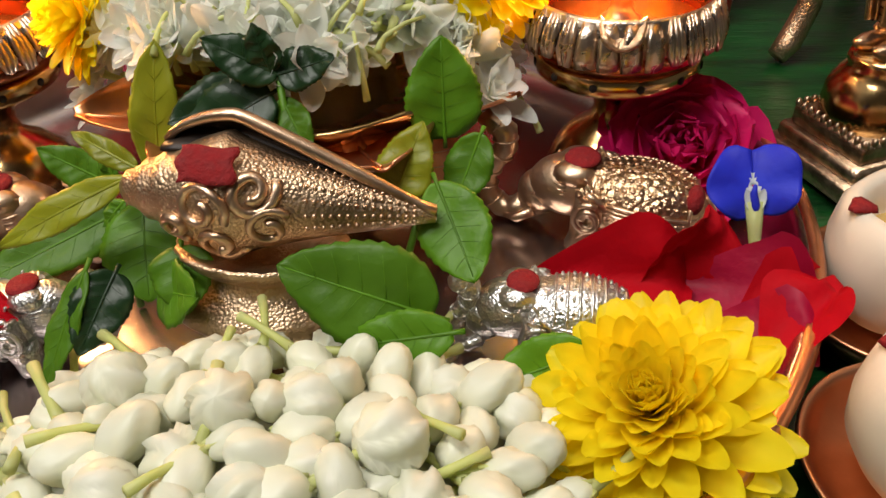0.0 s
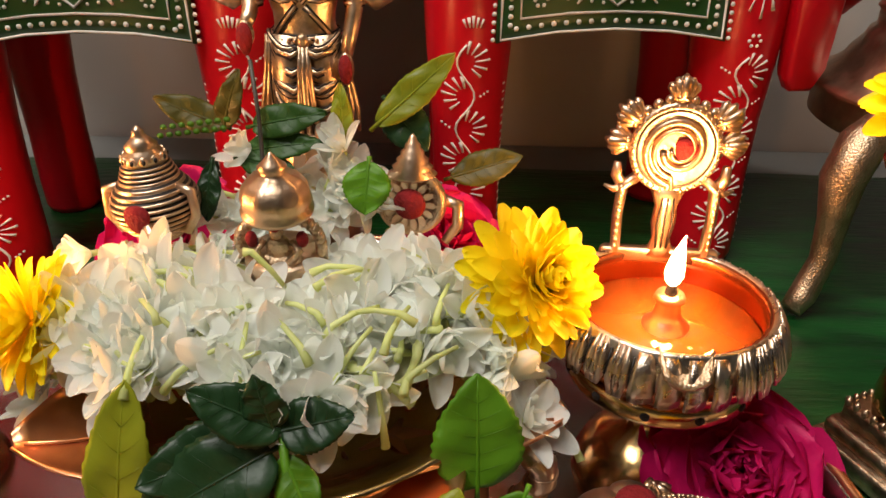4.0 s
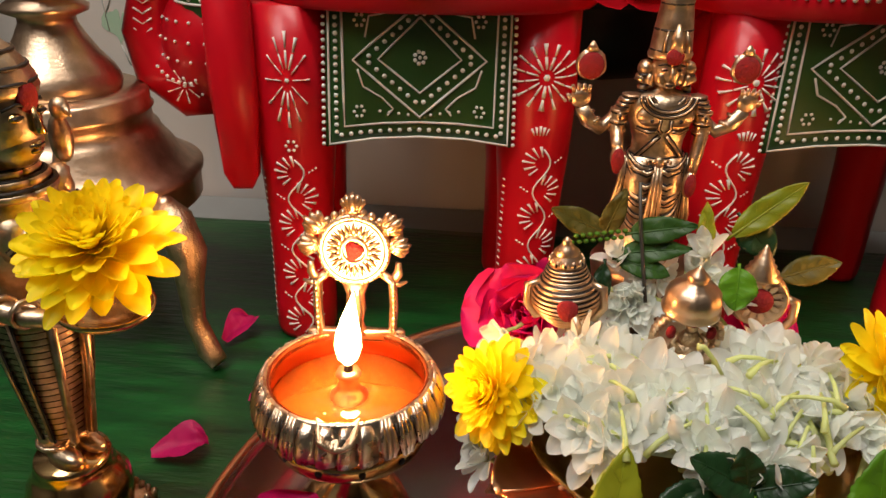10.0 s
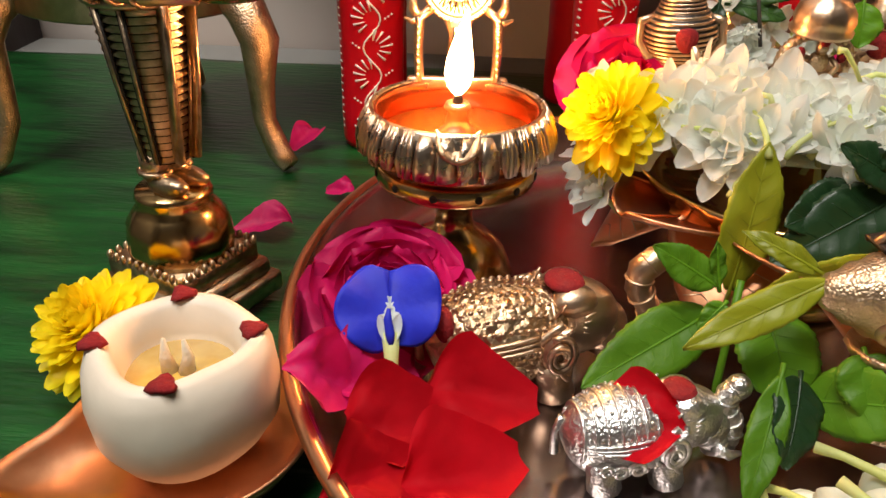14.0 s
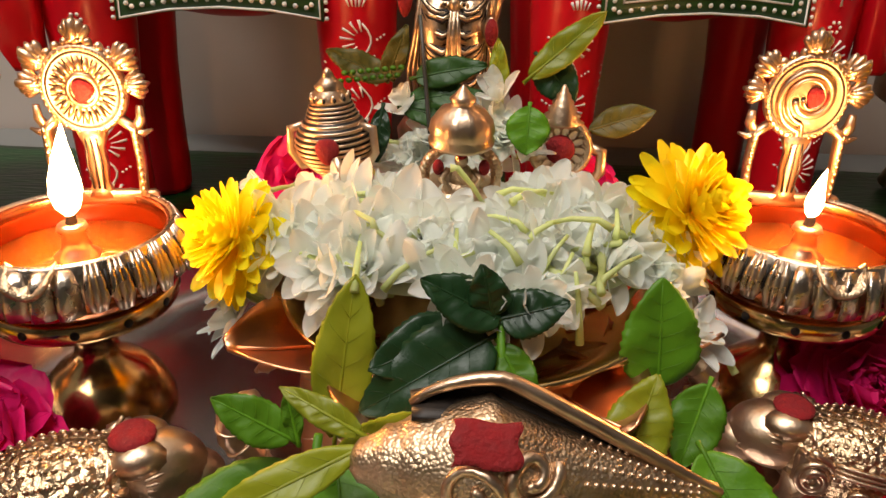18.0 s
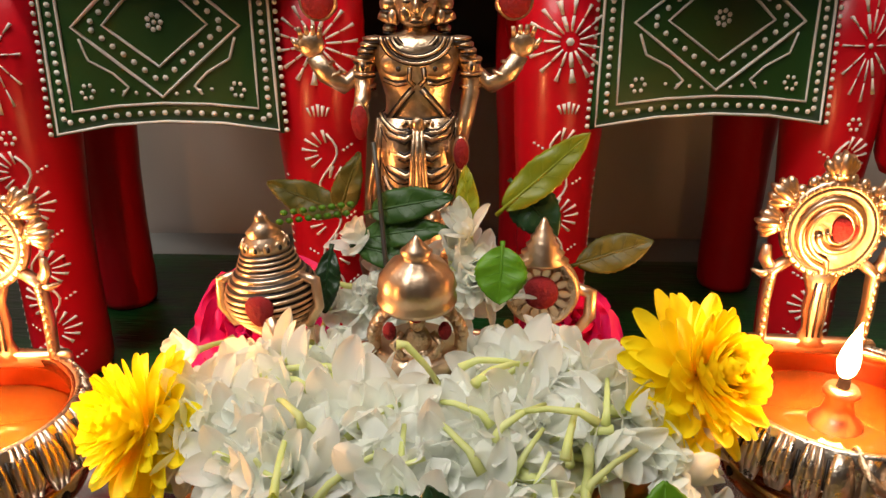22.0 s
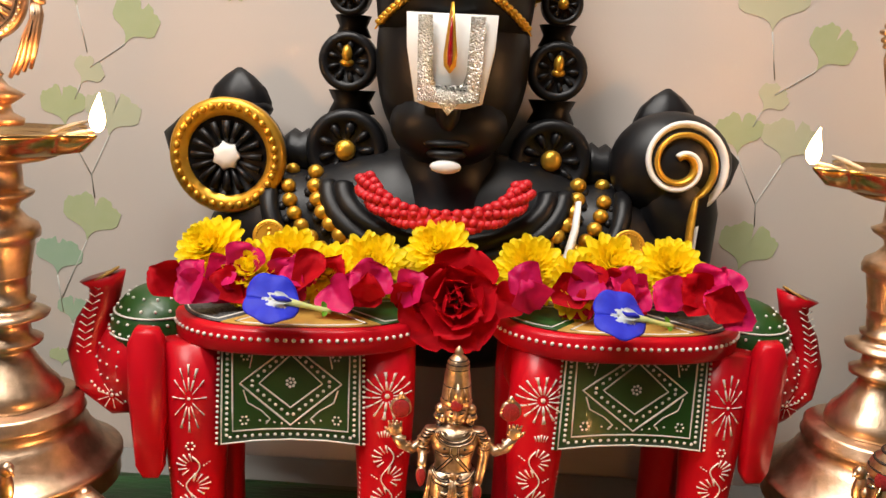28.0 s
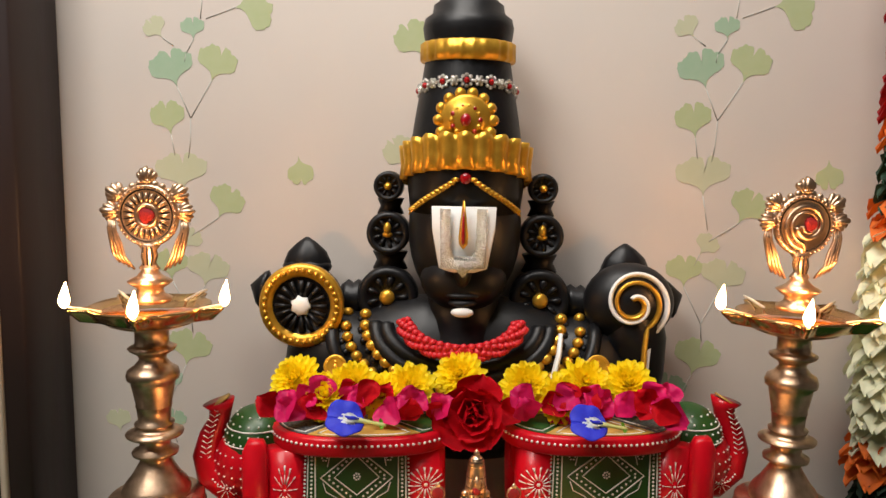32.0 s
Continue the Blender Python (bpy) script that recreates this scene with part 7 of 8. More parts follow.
# row of flowers on the stools
for k, (x, y, z) in enumerate([(-0.186, 0.672, 0.252), (-0.128, 0.674, 0.248), (-0.070, 0.678, 0.246), (-0.018, 0.690, 0.256), (0.050, 0.684, 0.250), (0.110, 0.690, 0.252), (0.158, 0.696, 0.250), (-0.152, 0.660, 0.240), (0.085, 0.676, 0.240), (-0.095, 0.668, 0.238)]):
    mum((x, y, z), (0.12 * (k % 3 - 1), -0.80, 0.60), 0.029, k, "yellow chrysanthemum head in the row on the stools", "row of yellow flowers")
rnd = random.Random(21)
for side, x0, x1, y0 in ((0, -0.192, -0.040, 0.622), (1, 0.045, 0.205, 0.645)):
    for k in range(26):
        x = x0 + (x1 - x0) * (k + rnd.uniform(-0.3, 0.3)) / 25
        a = rnd.uniform(0, 6.28)
        back = 0.018 if min(abs(x + 0.115), abs(x - 0.118)) < 0.032 else 0.0
        loose_petal((x, y0 + back + 0.006 + rnd.uniform(-0.010, 0.014), ST + rnd.uniform(0.003, 0.022)), (math.cos(a), 0.3 * math.sin(a), rnd.uniform(0.2, 1.0)), (rnd.uniform(-0.4, 0.4), -0.9, 0.4), rnd.uniform(0.024, 0.032), rnd.uniform(0.024, 0.032),
                    ROSE_PINK if k % 3 else ROSE_RED, "crumpled rose petal on the painted stool", "rose petals on the stools", k)


def coin(p):
    root = thing("gold_coin", "embossed gold coin leaning on the bust", "coin", Matrix.Translation(p) @ pose(0, 0, 0, 75, 0, 0))
    Build(GOLD).add(lathe([(0.0125, 0), (0.0128, 0.001), (0.0122, 0.002), (0.0105, 0.0014), (0.002, 0.0014)], 32)).part("disc", root)
    b = Build(GOLD)
    for i in range(24):
        a = 2 * math.pi * i / 24
        b.add(ball(0.0009, 0.0009, 0.0008, (0.0095 * math.cos(a), 0.0095 * math.sin(a), 0.0016), 5, 4))
    b.add(ball(0.003, 0.005, 0.0016, (0, -0.001, 0.0014), 10, 6))
    b.add(ball(0.0018, 0.002, 0.0016, (0, 0.005, 0.0014), 8, 6))
    b.part("relief", root)


coin((-0.152, 0.700, 0.262))
coin((0.127, 0.706, 0.268))


# ---- leaves ----
def leaf(material, a, b_, width, parent, k, name="leaf"):
    a, b_ = Vector(a), Vector(b_)
    x = (b_ - a)
    L = x.length
    x.normalize()
    rnd = random.Random(k)
    face = Vector((rnd.uniform(-0.25, 0.25), -0.80, 0.60 + rnd.uniform(-0.2, 0.2)))
    z = (face - x * face.dot(x)).normalized()
    y = z.cross(x)
    bend = rnd.uniform(-0.10, 0.16)

    broad = rnd.uniform(0.62, 0.95)
    pucker = rnd.uniform(0.5, 1.1)

    def fn(u, v):
        s = 2 * v - 1
        half = width / 2 * (math.sin(math.pi * min(1.0, (0.02 + 0.98 * u) ** broad)) ** 0.72 + 0.015)
        tooth = (u * 11) % 1.0 if 0.12 < u < 0.96 else 0.0
        edge = 1 + (0.085 * tooth if abs(s) > 0.95 else 0)
        vein = math.cos(2 * math.pi * (u * 6.5 - 1.1 * abs(s)))
        return a + x * (L * (u + (0.010 * tooth if abs(s) > 0.95 else 0))) + y * (half * s * edge) + z * (0.20 * half * abs(s) - 0.16 * half * s ** 4 + bend * L * 1.6 * u * (1 - u) + 0.00012 * pucker * vein * min(1.0, 4 * abs(s)) * (1 - abs(s)) * 2 + 0.0006 * math.sin(5 * u * 3.14 + 2 * s + k) * abs(s))
    blade = Build(material).add(sheet(fn, 33, 14, 0.0004)).part(name, parent)
    rib = Build(material)
    for q in range(1, 6):
        for sg in (-1, 1):
            rib.add(tube([Vector(fn(0.15 * q + 0.11 * e, 0.5 + sg * 0.40 * e)) + z * 0.00004 for e in (0, 0.35, 0.7, 1.0)], [0.00011, 0.00009, 0.00007, 0.00004], 5))
    rib.add(tube([a - x * L * 0.10 - z * 0.0006] + [Vector(fn(u, 0.5)) - z * 0.0001 for u in (0.0, 0.2, 0.4, 0.6, 0.8, 0.95)], [0.0009, 0.0007, 0.00055, 0.0005, 0.0004, 0.0003, 0.0002], 6))
    rib.part("midrib", blade)
    return blade


LEAVES = [
    (LEAF_DARK, (0.018, 0.421, 0.080), (-0.005, 0.421, 0.092), 0.0149),
    (LEAF_DARK, (0.016, 0.421, 0.081), (0.012, 0.423, 0.096), 0.0115),
    (LEAF_DARK, (0.018, 0.421, 0.080), (0.037, 0.421, 0.086), 0.0140),
    (LEAF, (0.018, 0.420, 0.072), (0.028, 0.408, 0.058), 0.0117),
    (LEAF_DARK, (0.007, 0.424, 0.073), (-0.019, 0.412, 0.067), 0.0188),
    (LEAF_YELLOW, (-0.030, 0.415, 0.040), (-0.024, 0.428, 0.089), 0.0179),
    (LEAF, (0.069, 0.432, 0.051), (0.068, 0.442, 0.084), 0.0254),
    (LEAF_YELLOW, (0.055, 0.405, 0.044), (0.064, 0.418, 0.065), 0.0187),
    (LEAF, (0.082, 0.425, 0.057), (0.073, 0.412, 0.036), 0.0162),
    (LEAF, (0.071, 0.392, 0.059), (0.084, 0.368, 0.041), 0.0214),
    (LEAF, (0.074, 0.352, 0.042), (0.032, 0.355, 0.056), 0.0291),
    (LEAF, (0.080, 0.345, 0.043), (0.049, 0.345, 0.036), 0.0152),
    (LEAF, (-0.004, 0.372, 0.048), (-0.001, 0.358, 0.033), 0.0195),
    (LEAF_YELLOW, (-0.017, 0.378, 0.068), (-0.057, 0.365, 0.051), 0.0111),
    (LEAF, (-0.030, 0.362, 0.046), (-0.040, 0.338, 0.019), 0.0102),
    (LEAF_DARK, (-0.023, 0.365, 0.043), (-0.030, 0.345, 0.028), 0.0165),
    (LEAF, (0.116, 0.348, 0.035), (0.088, 0.343, 0.024), 0.0171),
    (LEAF_YELLOW, (-0.018, 0.385, 0.067), (-0.039, 0.392, 0.075), 0.0075),
    (LEAF, (-0.040, 0.401, 0.039), (-0.082, 0.374, 0.027), 0.0205),
    (LEAF, (-0.040, 0.402, 0.050), (-0.061, 0.402, 0.063), 0.0125),
    (LEAF, (-0.026, 0.395, 0.048), (-0.020, 0.371, 0.026), 0.0265),
    (LEAF, (-0.016, 0.372, 0.030), (0.008, 0.352, 0.046), 0.0205),
    (LEAF_YELLOW, (-0.028, 0.399, 0.045), (0.000, 0.385, 0.073), 0.0105),
    (LEAF_DARK, (0.015, 0.420, 0.074), (-0.022, 0.409, 0.054), 0.0230),
    (LEAF, (-0.038, 0.402, 0.049), (-0.041, 0.405, 0.064), 0.0055),
    (LEAF, (-0.036, 0.400, 0.044), (-0.044, 0.396, 0.036), 0.0075),
    (LEAF_BROWN, (-0.024, 0.530, 0.122), (-0.048, 0.530, 0.132), 0.0113),
    (LEAF_BROWN, (-0.024, 0.530, 0.122), (-0.017, 0.532, 0.142), 0.0096),
    (LEAF_MID, (-0.013, 0.528, 0.123), (0.014, 0.526, 0.129), 0.0118),
    (LEAF_YELLOW, (0.019, 0.528, 0.116), (0.018, 0.532, 0.138), 0.0079),
    (LEAF_YELLOW, (0.031, 0.530, 0.124), (0.058, 0.532, 0.149), 0.0120),
    (LEAF_DARK, (0.034, 0.534, 0.131), (0.049, 0.528, 0.115), 0.0158),
    (LEAF_BROWN, (0.057, 0.535, 0.102), (0.083, 0.538, 0.110), 0.0128),
    (LEAF_MID, (-0.017, 0.526, 0.114), (0.013, 0.524, 0.119), 0.0105),
    (LEAF_DARK, (-0.025, 0.515, 0.114), (-0.027, 0.508, 0.095), 0.0083),
    (LEAF, (0.030, 0.512, 0.117), (0.029, 0.504, 0.101), 0.0158),
    (LEAF_MID, (-0.018, 0.524, 0.112), (0.004, 0.519, 0.108), 0.0105),
]
groups = [("leaf_sprig", "dark glossy leaf sprig leaning on the lotus bowl", 0, 5, [(0.018, 0.421, 0.078), (0.020, 0.415, 0.055), (0.024, 0.410, 0.030), (0.026, 0.405, 0.010)]),
          ("basil_sprig", "green and yellowing basil sprig beside the conch", 5, 10, [(0.064, 0.430, 0.052), (0.062, 0.415, 0.035), (0.058, 0.402, 0.022), (0.052, 0.395, 0.009)]),
          ("basil_sprig", "broad green basil leaves under the conch", 10, 18, [(0.060, 0.360, 0.045), (0.055, 0.368, 0.030), (0.050, 0.372, 0.018), (0.045, 0.375, 0.009)]),
          ("basil_sprig", "branching basil sprig between elephant and conch", 18, 26, [(-0.032, 0.402, 0.052), (-0.034, 0.396, 0.036), (-0.036, 0.390, 0.020), (-0.036, 0.388, 0.008)]),
          ("basil_sprig", "purple-stemmed basil sprig rising from the jasmine heap", 26, 37, [(-0.012, 0.530, 0.146), (-0.010, 0.526, 0.128), (-0.008, 0.518, 0.112), (-0.006, 0.512, 0.098)])]
for name, label, i0, i1, stem in groups:
    root = thing(name, label, "leaves")
    Build(STEM_PURPLE if i0 == 26 else LEAF).add(tube(stem, 0.0008 if i0 == 26 else 0.0013, 8)).part("stem", root)
    for k in range(i0, i1):
        material, a, b_, width = LEAVES[k]
        leaf(material, a, b_, width, root, k)
    if i0 == 26:
        b = Build(LEAF)
        for k in range(16):
            t = k / 15
            b.add(ball(0.0013, 0.0011, 0.0010, (-0.018 - 0.022 * t, 0.516 - 0.004 * t, 0.128 - 0.002 * t + 0.0014 * (-1) ** k), 6, 5))
        b.part("flower_spike", root, "fresh green flower spike")


# ---- small brass pieces on the heap ----
def pot(m):
    root = thing("miniature_pot", "tiny ribbed brass pot with pointed lid and red mark", "pot", m)
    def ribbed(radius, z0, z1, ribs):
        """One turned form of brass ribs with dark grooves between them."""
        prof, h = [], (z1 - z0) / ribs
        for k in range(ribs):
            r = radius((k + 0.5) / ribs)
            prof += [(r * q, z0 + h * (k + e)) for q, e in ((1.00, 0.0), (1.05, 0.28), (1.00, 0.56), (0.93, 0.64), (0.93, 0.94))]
        b = Build(BRASS, PATINA_SHADE).add(lathe(prof, 36))
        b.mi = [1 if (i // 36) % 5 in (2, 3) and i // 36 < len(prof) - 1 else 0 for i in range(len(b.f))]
        return b
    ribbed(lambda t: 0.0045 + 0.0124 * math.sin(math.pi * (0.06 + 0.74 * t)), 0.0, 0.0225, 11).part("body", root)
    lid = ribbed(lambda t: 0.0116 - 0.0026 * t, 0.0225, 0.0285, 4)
    lid.add(lathe([(0.0088, 0.0284), (0.0082, 0.0310), (0.0064, 0.0332), (0.0060, 0.0338), (0.0064, 0.0345), (0.0036, 0.0368), (0.0022, 0.0385), (0.0024, 0.0392), (0.0006, 0.0412)], 24))
    for i in range(12):
        a = i * math.pi / 6
        lid.add(ball(0.0018, 0.0009, 0.0019, (0, 0, 0), 8, 6), 0, Matrix.Rotation(a, 4, "Z") @ pose(0, -0.0081, 0.0303))
        lid.add(ball(0.0009, 0.0008, 0.0010, (0, 0, 0), 6, 5), 1, Matrix.Rotation(a, 4, "Z") @ pose(0, -0.0087, 0.0303))
    lid.part("lid", root)
    for sg in (-1, 1):
        b = Build(BRASS).add(tube([(sg * 0.012, -0.002, 0.020), (sg * 0.0185, -0.003, 0.0185), (sg * 0.0190, -0.004, 0.010), (sg * 0.0145, -0.004, 0.004), (sg * 0.0100, -0.004, 0.005)], [0.0018, 0.0021, 0.0020, 0.0019, 0.0015], 8))
        b.part("handle", root)
    Build(VERMILION).add(lathe([(0.0052, 0), (0.0044, 0.0016), (0.001, 0.002)], 14, lambda a, k: 1 + 0.08 * math.sin(3 * a))).part("red_mark", root, "red paste dab", pose(0.002, -0.0168, 0.0135, 86, 0, 4))
    Build(BRASS).add(tube([(0.005, -0.0165, 0.011), (0.008, -0.0180, 0.004), (0.003, -0.0165, -0.003)], [0.0022, 0.0024, 0.0014], 8)).part("spout", root)


pot(pose(-0.0405, 0.5020, 0.0925, 0, -4, -8) @ Matrix.Diagonal((0.84, 0.84, 0.95, 1)))


def shrine(m):
    root = thing("miniature_shrine", "tiny domed brass shrine with a seated deity", "shrine", m)
    Build(BRASS).add(lathe([(0.0100, -0.010), (0.0125, -0.008), (0.0125, 0.0), (0.0118, 0.0015)], 28)).part("base", root)
    b = Build(BRASS_CARVED)
    for i in range(19):
        a = math.pi * i / 18
        b.add(ball(0.0018, 0.0030, 0.0018, (0.0130 * math.cos(a), -0.002, 0.006 + 0.0105 * math.sin(a)), 6, 5))
    b.add(tube([(0.0118 * math.cos(math.pi * i / 18), -0.001, 0.006 + 0.0095 * math.sin(math.pi * i / 18)) for i in range(19)], 0.0014, 6))
    for sg in (-1, 1):
        b.add(tube([(sg * 0.0125, -0.001, 0.006), (sg * 0.0125, -0.001, -0.002)], 0.0019, 8))
    tagged(b.part("arch", root), kind="stuff")
    Build(BRASS).add(lathe([(0.0090, 0.0158), (0.0112, 0.0166), (0.0114, 0.0178), (0.0104, 0.0190), (0.0110, 0.0212), (0.0102, 0.0250), (0.0078, 0.0282), (0.0040, 0.0300), (0.0036, 0.0312), (0.0045, 0.0322), (0.0030, 0.0335), (0.0010, 0.0362), (0.0003, 0.0370)], 36, lambda a, k: 1 + (0.030 * math.cos(10 * a) if 3 < k < 8 else 0))).part("dome", root)
    b = Build(BRASS_CARVED, VERMILION)
    b.add(ball(0.0075, 0.0040, 0.0035, (0, -0.005, 0.0015), 12, 8))
    b.add(ball(0.0042, 0.0030, 0.0050, (0, -0.005, 0.0062), 12, 8))
    b.add(ball(0.0024, 0.0022, 0.0028, (0, -0.0055, 0.0125), 10, 8))
    b.add(lathe([(0.0022, 0.0145), (0.0012, 0.0165), (0.0003, 0.0178)], 10), 0, pose(0, -0.0055, 0))
    b.add(ball(0.0018, 0.0012, 0.0016, (0, -0.0072, 0.0150), 8, 6), 1)
    for sg in (-1, 1):
        b.add(tube([(sg * 0.0042, -0.005, 0.009), (sg * 0.0068, -0.007, 0.006), (sg * 0.0040, -0.009, 0.003)], 0.0012, 6))
        b.add(ball(0.0020, 0.0016, 0.0030, (sg * 0.0078, -0.006, 0.0100), 8, 6), 1)
    b.part("seated_figure", root)


shrine(pose(0.0050, 0.4860, 0.0950, 6, 0, 3))


def conch_piece(m):
    root = thing("miniature_wheel_shell", "tiny brass rosette with spiral tip and red mark", "ornament", m)
    Build(BRASS_CARVED).add(lathe([(0.0120, 0), (0.0128, 0.002), (0.0120, 0.005), (0.0108, 0.0055), (0.0102, 0.0045), (0.0085, 0.0050), (0.0080, 0.0040), (0.001, 0.0040)], 32)).part("disc", root, "", pose(0, 0, 0.0135, 90, 0, 0))
    b = Build(BRASS)
    for i in range(14):
        a = 2 * math.pi * i / 14
        b.add(petal(0.0050, 0.0028, 0.3, 0.1, 0.5, 3, 2), 0, pose(0, -0.0055, 0.0135) @ Matrix.Rotation(math.pi / 2, 4, "X") @ Matrix.Rotation(a, 4, "Z") @ Matrix.Translation((0.0045, 0, 0)))
    tagged(b.part("rosette", root), kind="stuff")
    Build(VERMILION).add(lathe([(0.0058, 0), (0.0050, 0.0015), (0.001, 0.002)], 16)).part("red_mark", root, "red paste dab", pose(0, -0.0058, 0.0135, 90, 0, 0))
    prof = []
    for k in range(13):
        t = k / 12
        prof.append(((0.0085 - 0.0080 * t) * (1.12 if k % 2 else 0.92), 0.022 + 0.0155 * t))
    Build(BRASS).add(lathe(prof, 24)).part("spire", root)
    Build(BRASS).add(tube([(0.0105, 0.001, 0.014), (0.0165, 0.001, 0.012), (0.0165, 0.001, 0.004), (0.0120, 0, -0.002)], [0.0022, 0.0024, 0.0022, 0.0016], 8)).part("handle", root)


conch_piece(pose(0.0435, 0.5205, 0.0855, -6, 0, -6))


# ---- conch on its stand ----
def conch(m):
    root = thing("brass_conch", "engraved brass conch shell with red mark on a stand", "conch", m)

    def fn(u, v):
        # u along the shell, v round it
        x = -0.036 + 0.092 * u
        if u < 0.36:
            r = 0.0025 + 0.0165 * max(0.0, u / 0.36) ** 0.75
        else:
            r = 0.0190 - 0.0163 * ((u - 0.36) / 0.64) ** 0.80
        a = 2 * math.pi * v
        step = 0.0008 * (math.sin(u * 90) > 0.3) * (u < 0.16)
        zc = -0.0055 * max(0, u - 0.3)
        return (x, -(r + step) * math.cos(a) * 0.92, zc + (r + step) * math.sin(a))
    Build(BRASS_CARVED).add(sheet(fn, 44, 36)).part("shell", root)
    def crest(t):
        """The flaring lip from the shoulder over its peak and down to the beak."""
        x = -0.022 + 0.078 * t
        z = 0.0140 + 0.0090 * math.sin(math.pi * min(1.0, t / 0.56)) ** 0.7 if t < 0.28 else 0.0140 + 0.0090 * max(0.0, 1 - (t - 0.28) / 0.72) ** 1.15 - 0.0163 * ((t - 0.28) / 0.72) ** 1.1
        return Vector((x, 0.004 - 0.006 * t, z))
    Build(BRASS).add(tube([crest(i / 26) for i in range(27)], [0.0012 + 0.0010 * math.sin(math.pi * i / 26) for i in range(27)], 8)).part("lip", root, "rolled brass lip")

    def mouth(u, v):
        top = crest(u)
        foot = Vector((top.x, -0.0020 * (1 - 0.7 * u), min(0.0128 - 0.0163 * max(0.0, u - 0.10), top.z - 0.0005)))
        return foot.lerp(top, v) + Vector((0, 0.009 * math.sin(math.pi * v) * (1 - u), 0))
    # sheet coloured near-black for the shade inside the mouth
    Build(BRASS_DARK, PATINA_SHADE).add(sheet(mouth, 20, 8, -0.0012), 1).part("mouth", root, "mouth of the shell, painted dark for its hollow")
    b = Build(BRASS)
    # raised scroll on the flank
    for cx, cz, s0, turns, dirn in ((-0.008, 0.002, 0.0078, 1.3, 1), (0.006, 0.0065, 0.0070, 1.4, -1), (-0.004, -0.0095, 0.0072, 1.2, -1), (0.010, -0.0045, 0.0066, 1.2, 1), (-0.017, -0.006, 0.0050, 1.2, -1)):
        pts = []
        for i in range(22):
            t = i / 21
            a = dirn * turns * 2 * math.pi * t + cx * 60
            q = s0 * (1 - 0.75 * t)
            x, z = cx + q * math.cos(a), cz + q * math.sin(a)
            u = (x + 0.036) / 0.092
            r = 0.0190 - 0.0163 * max(0, (u - 0.36) / 0.64) ** 0.8 if u > 0.36 else 0.0025 + 0.0165 * max(0.0, u / 0.36) ** 0.75
            pts.append((x, -0.92 * math.sqrt(max(r * r - z * z, 1e-6)) - 0.0004, z))
        b.add(tube(pts, 0.0017, 7, 0.8))
    for row in range(6):
        for i in range(14):
            x = 0.020 + 0.0023 * i
            u = (x + 0.036) / 0.092
            r = 0.0190 - 0.0163 * ((u - 0.36) / 0.64) ** 0.8
            a = math.radians(-20 + 22 * row)
            b.add(ball(0.0008, 0.0008, 0.0008, (x, -0.92 * r * math.cos(a), -0.0055 * (u - 0.3) + r * math.sin(a)), 5, 4))
    tagged(b.part("scroll_relief", root), "raised scrolls and dots", kind="stuff")
    patch = Build(VERMILION).add(sheet(lambda u, v: (-0.013 + 0.0155 * u + 0.0008 * math.sin(9 * v), -0.92 * 0.0195 * math.cos(math.radians(30 + 32 * v + 1.5 * math.sin(7 * u))), 0.0195 * math.sin(math.radians(30 + 32 * v + 1.5 * math.sin(7 * u)))), 8, 8, -0.0009))
    patch.part("red_mark", root, "square dab of red paste")
    st = Build(BRASS_CARVED)
    st.add(lathe([(0.024, 0), (0.025, 0.002), (0.023, 0.006), (0.016, 0.010), (0.014, 0.014), (0.019, 0.018), (0.022, 0.022), (0.0215, 0.0235), (0.017, 0.021), (0.002, 0.018)], 40, lambda a, k: 1 + 0.02 * math.cos(18 * a), 1.2, 0.85), 0, pose(0.004, 0, -0.0395))
    st.part("stand", root, "oval carved brass stand")


conch(pose(0.0165, 0.3795, 0.0625, 0, 4, 3) @ Matrix.Rotation(math.radians(-8), 4, "X"))


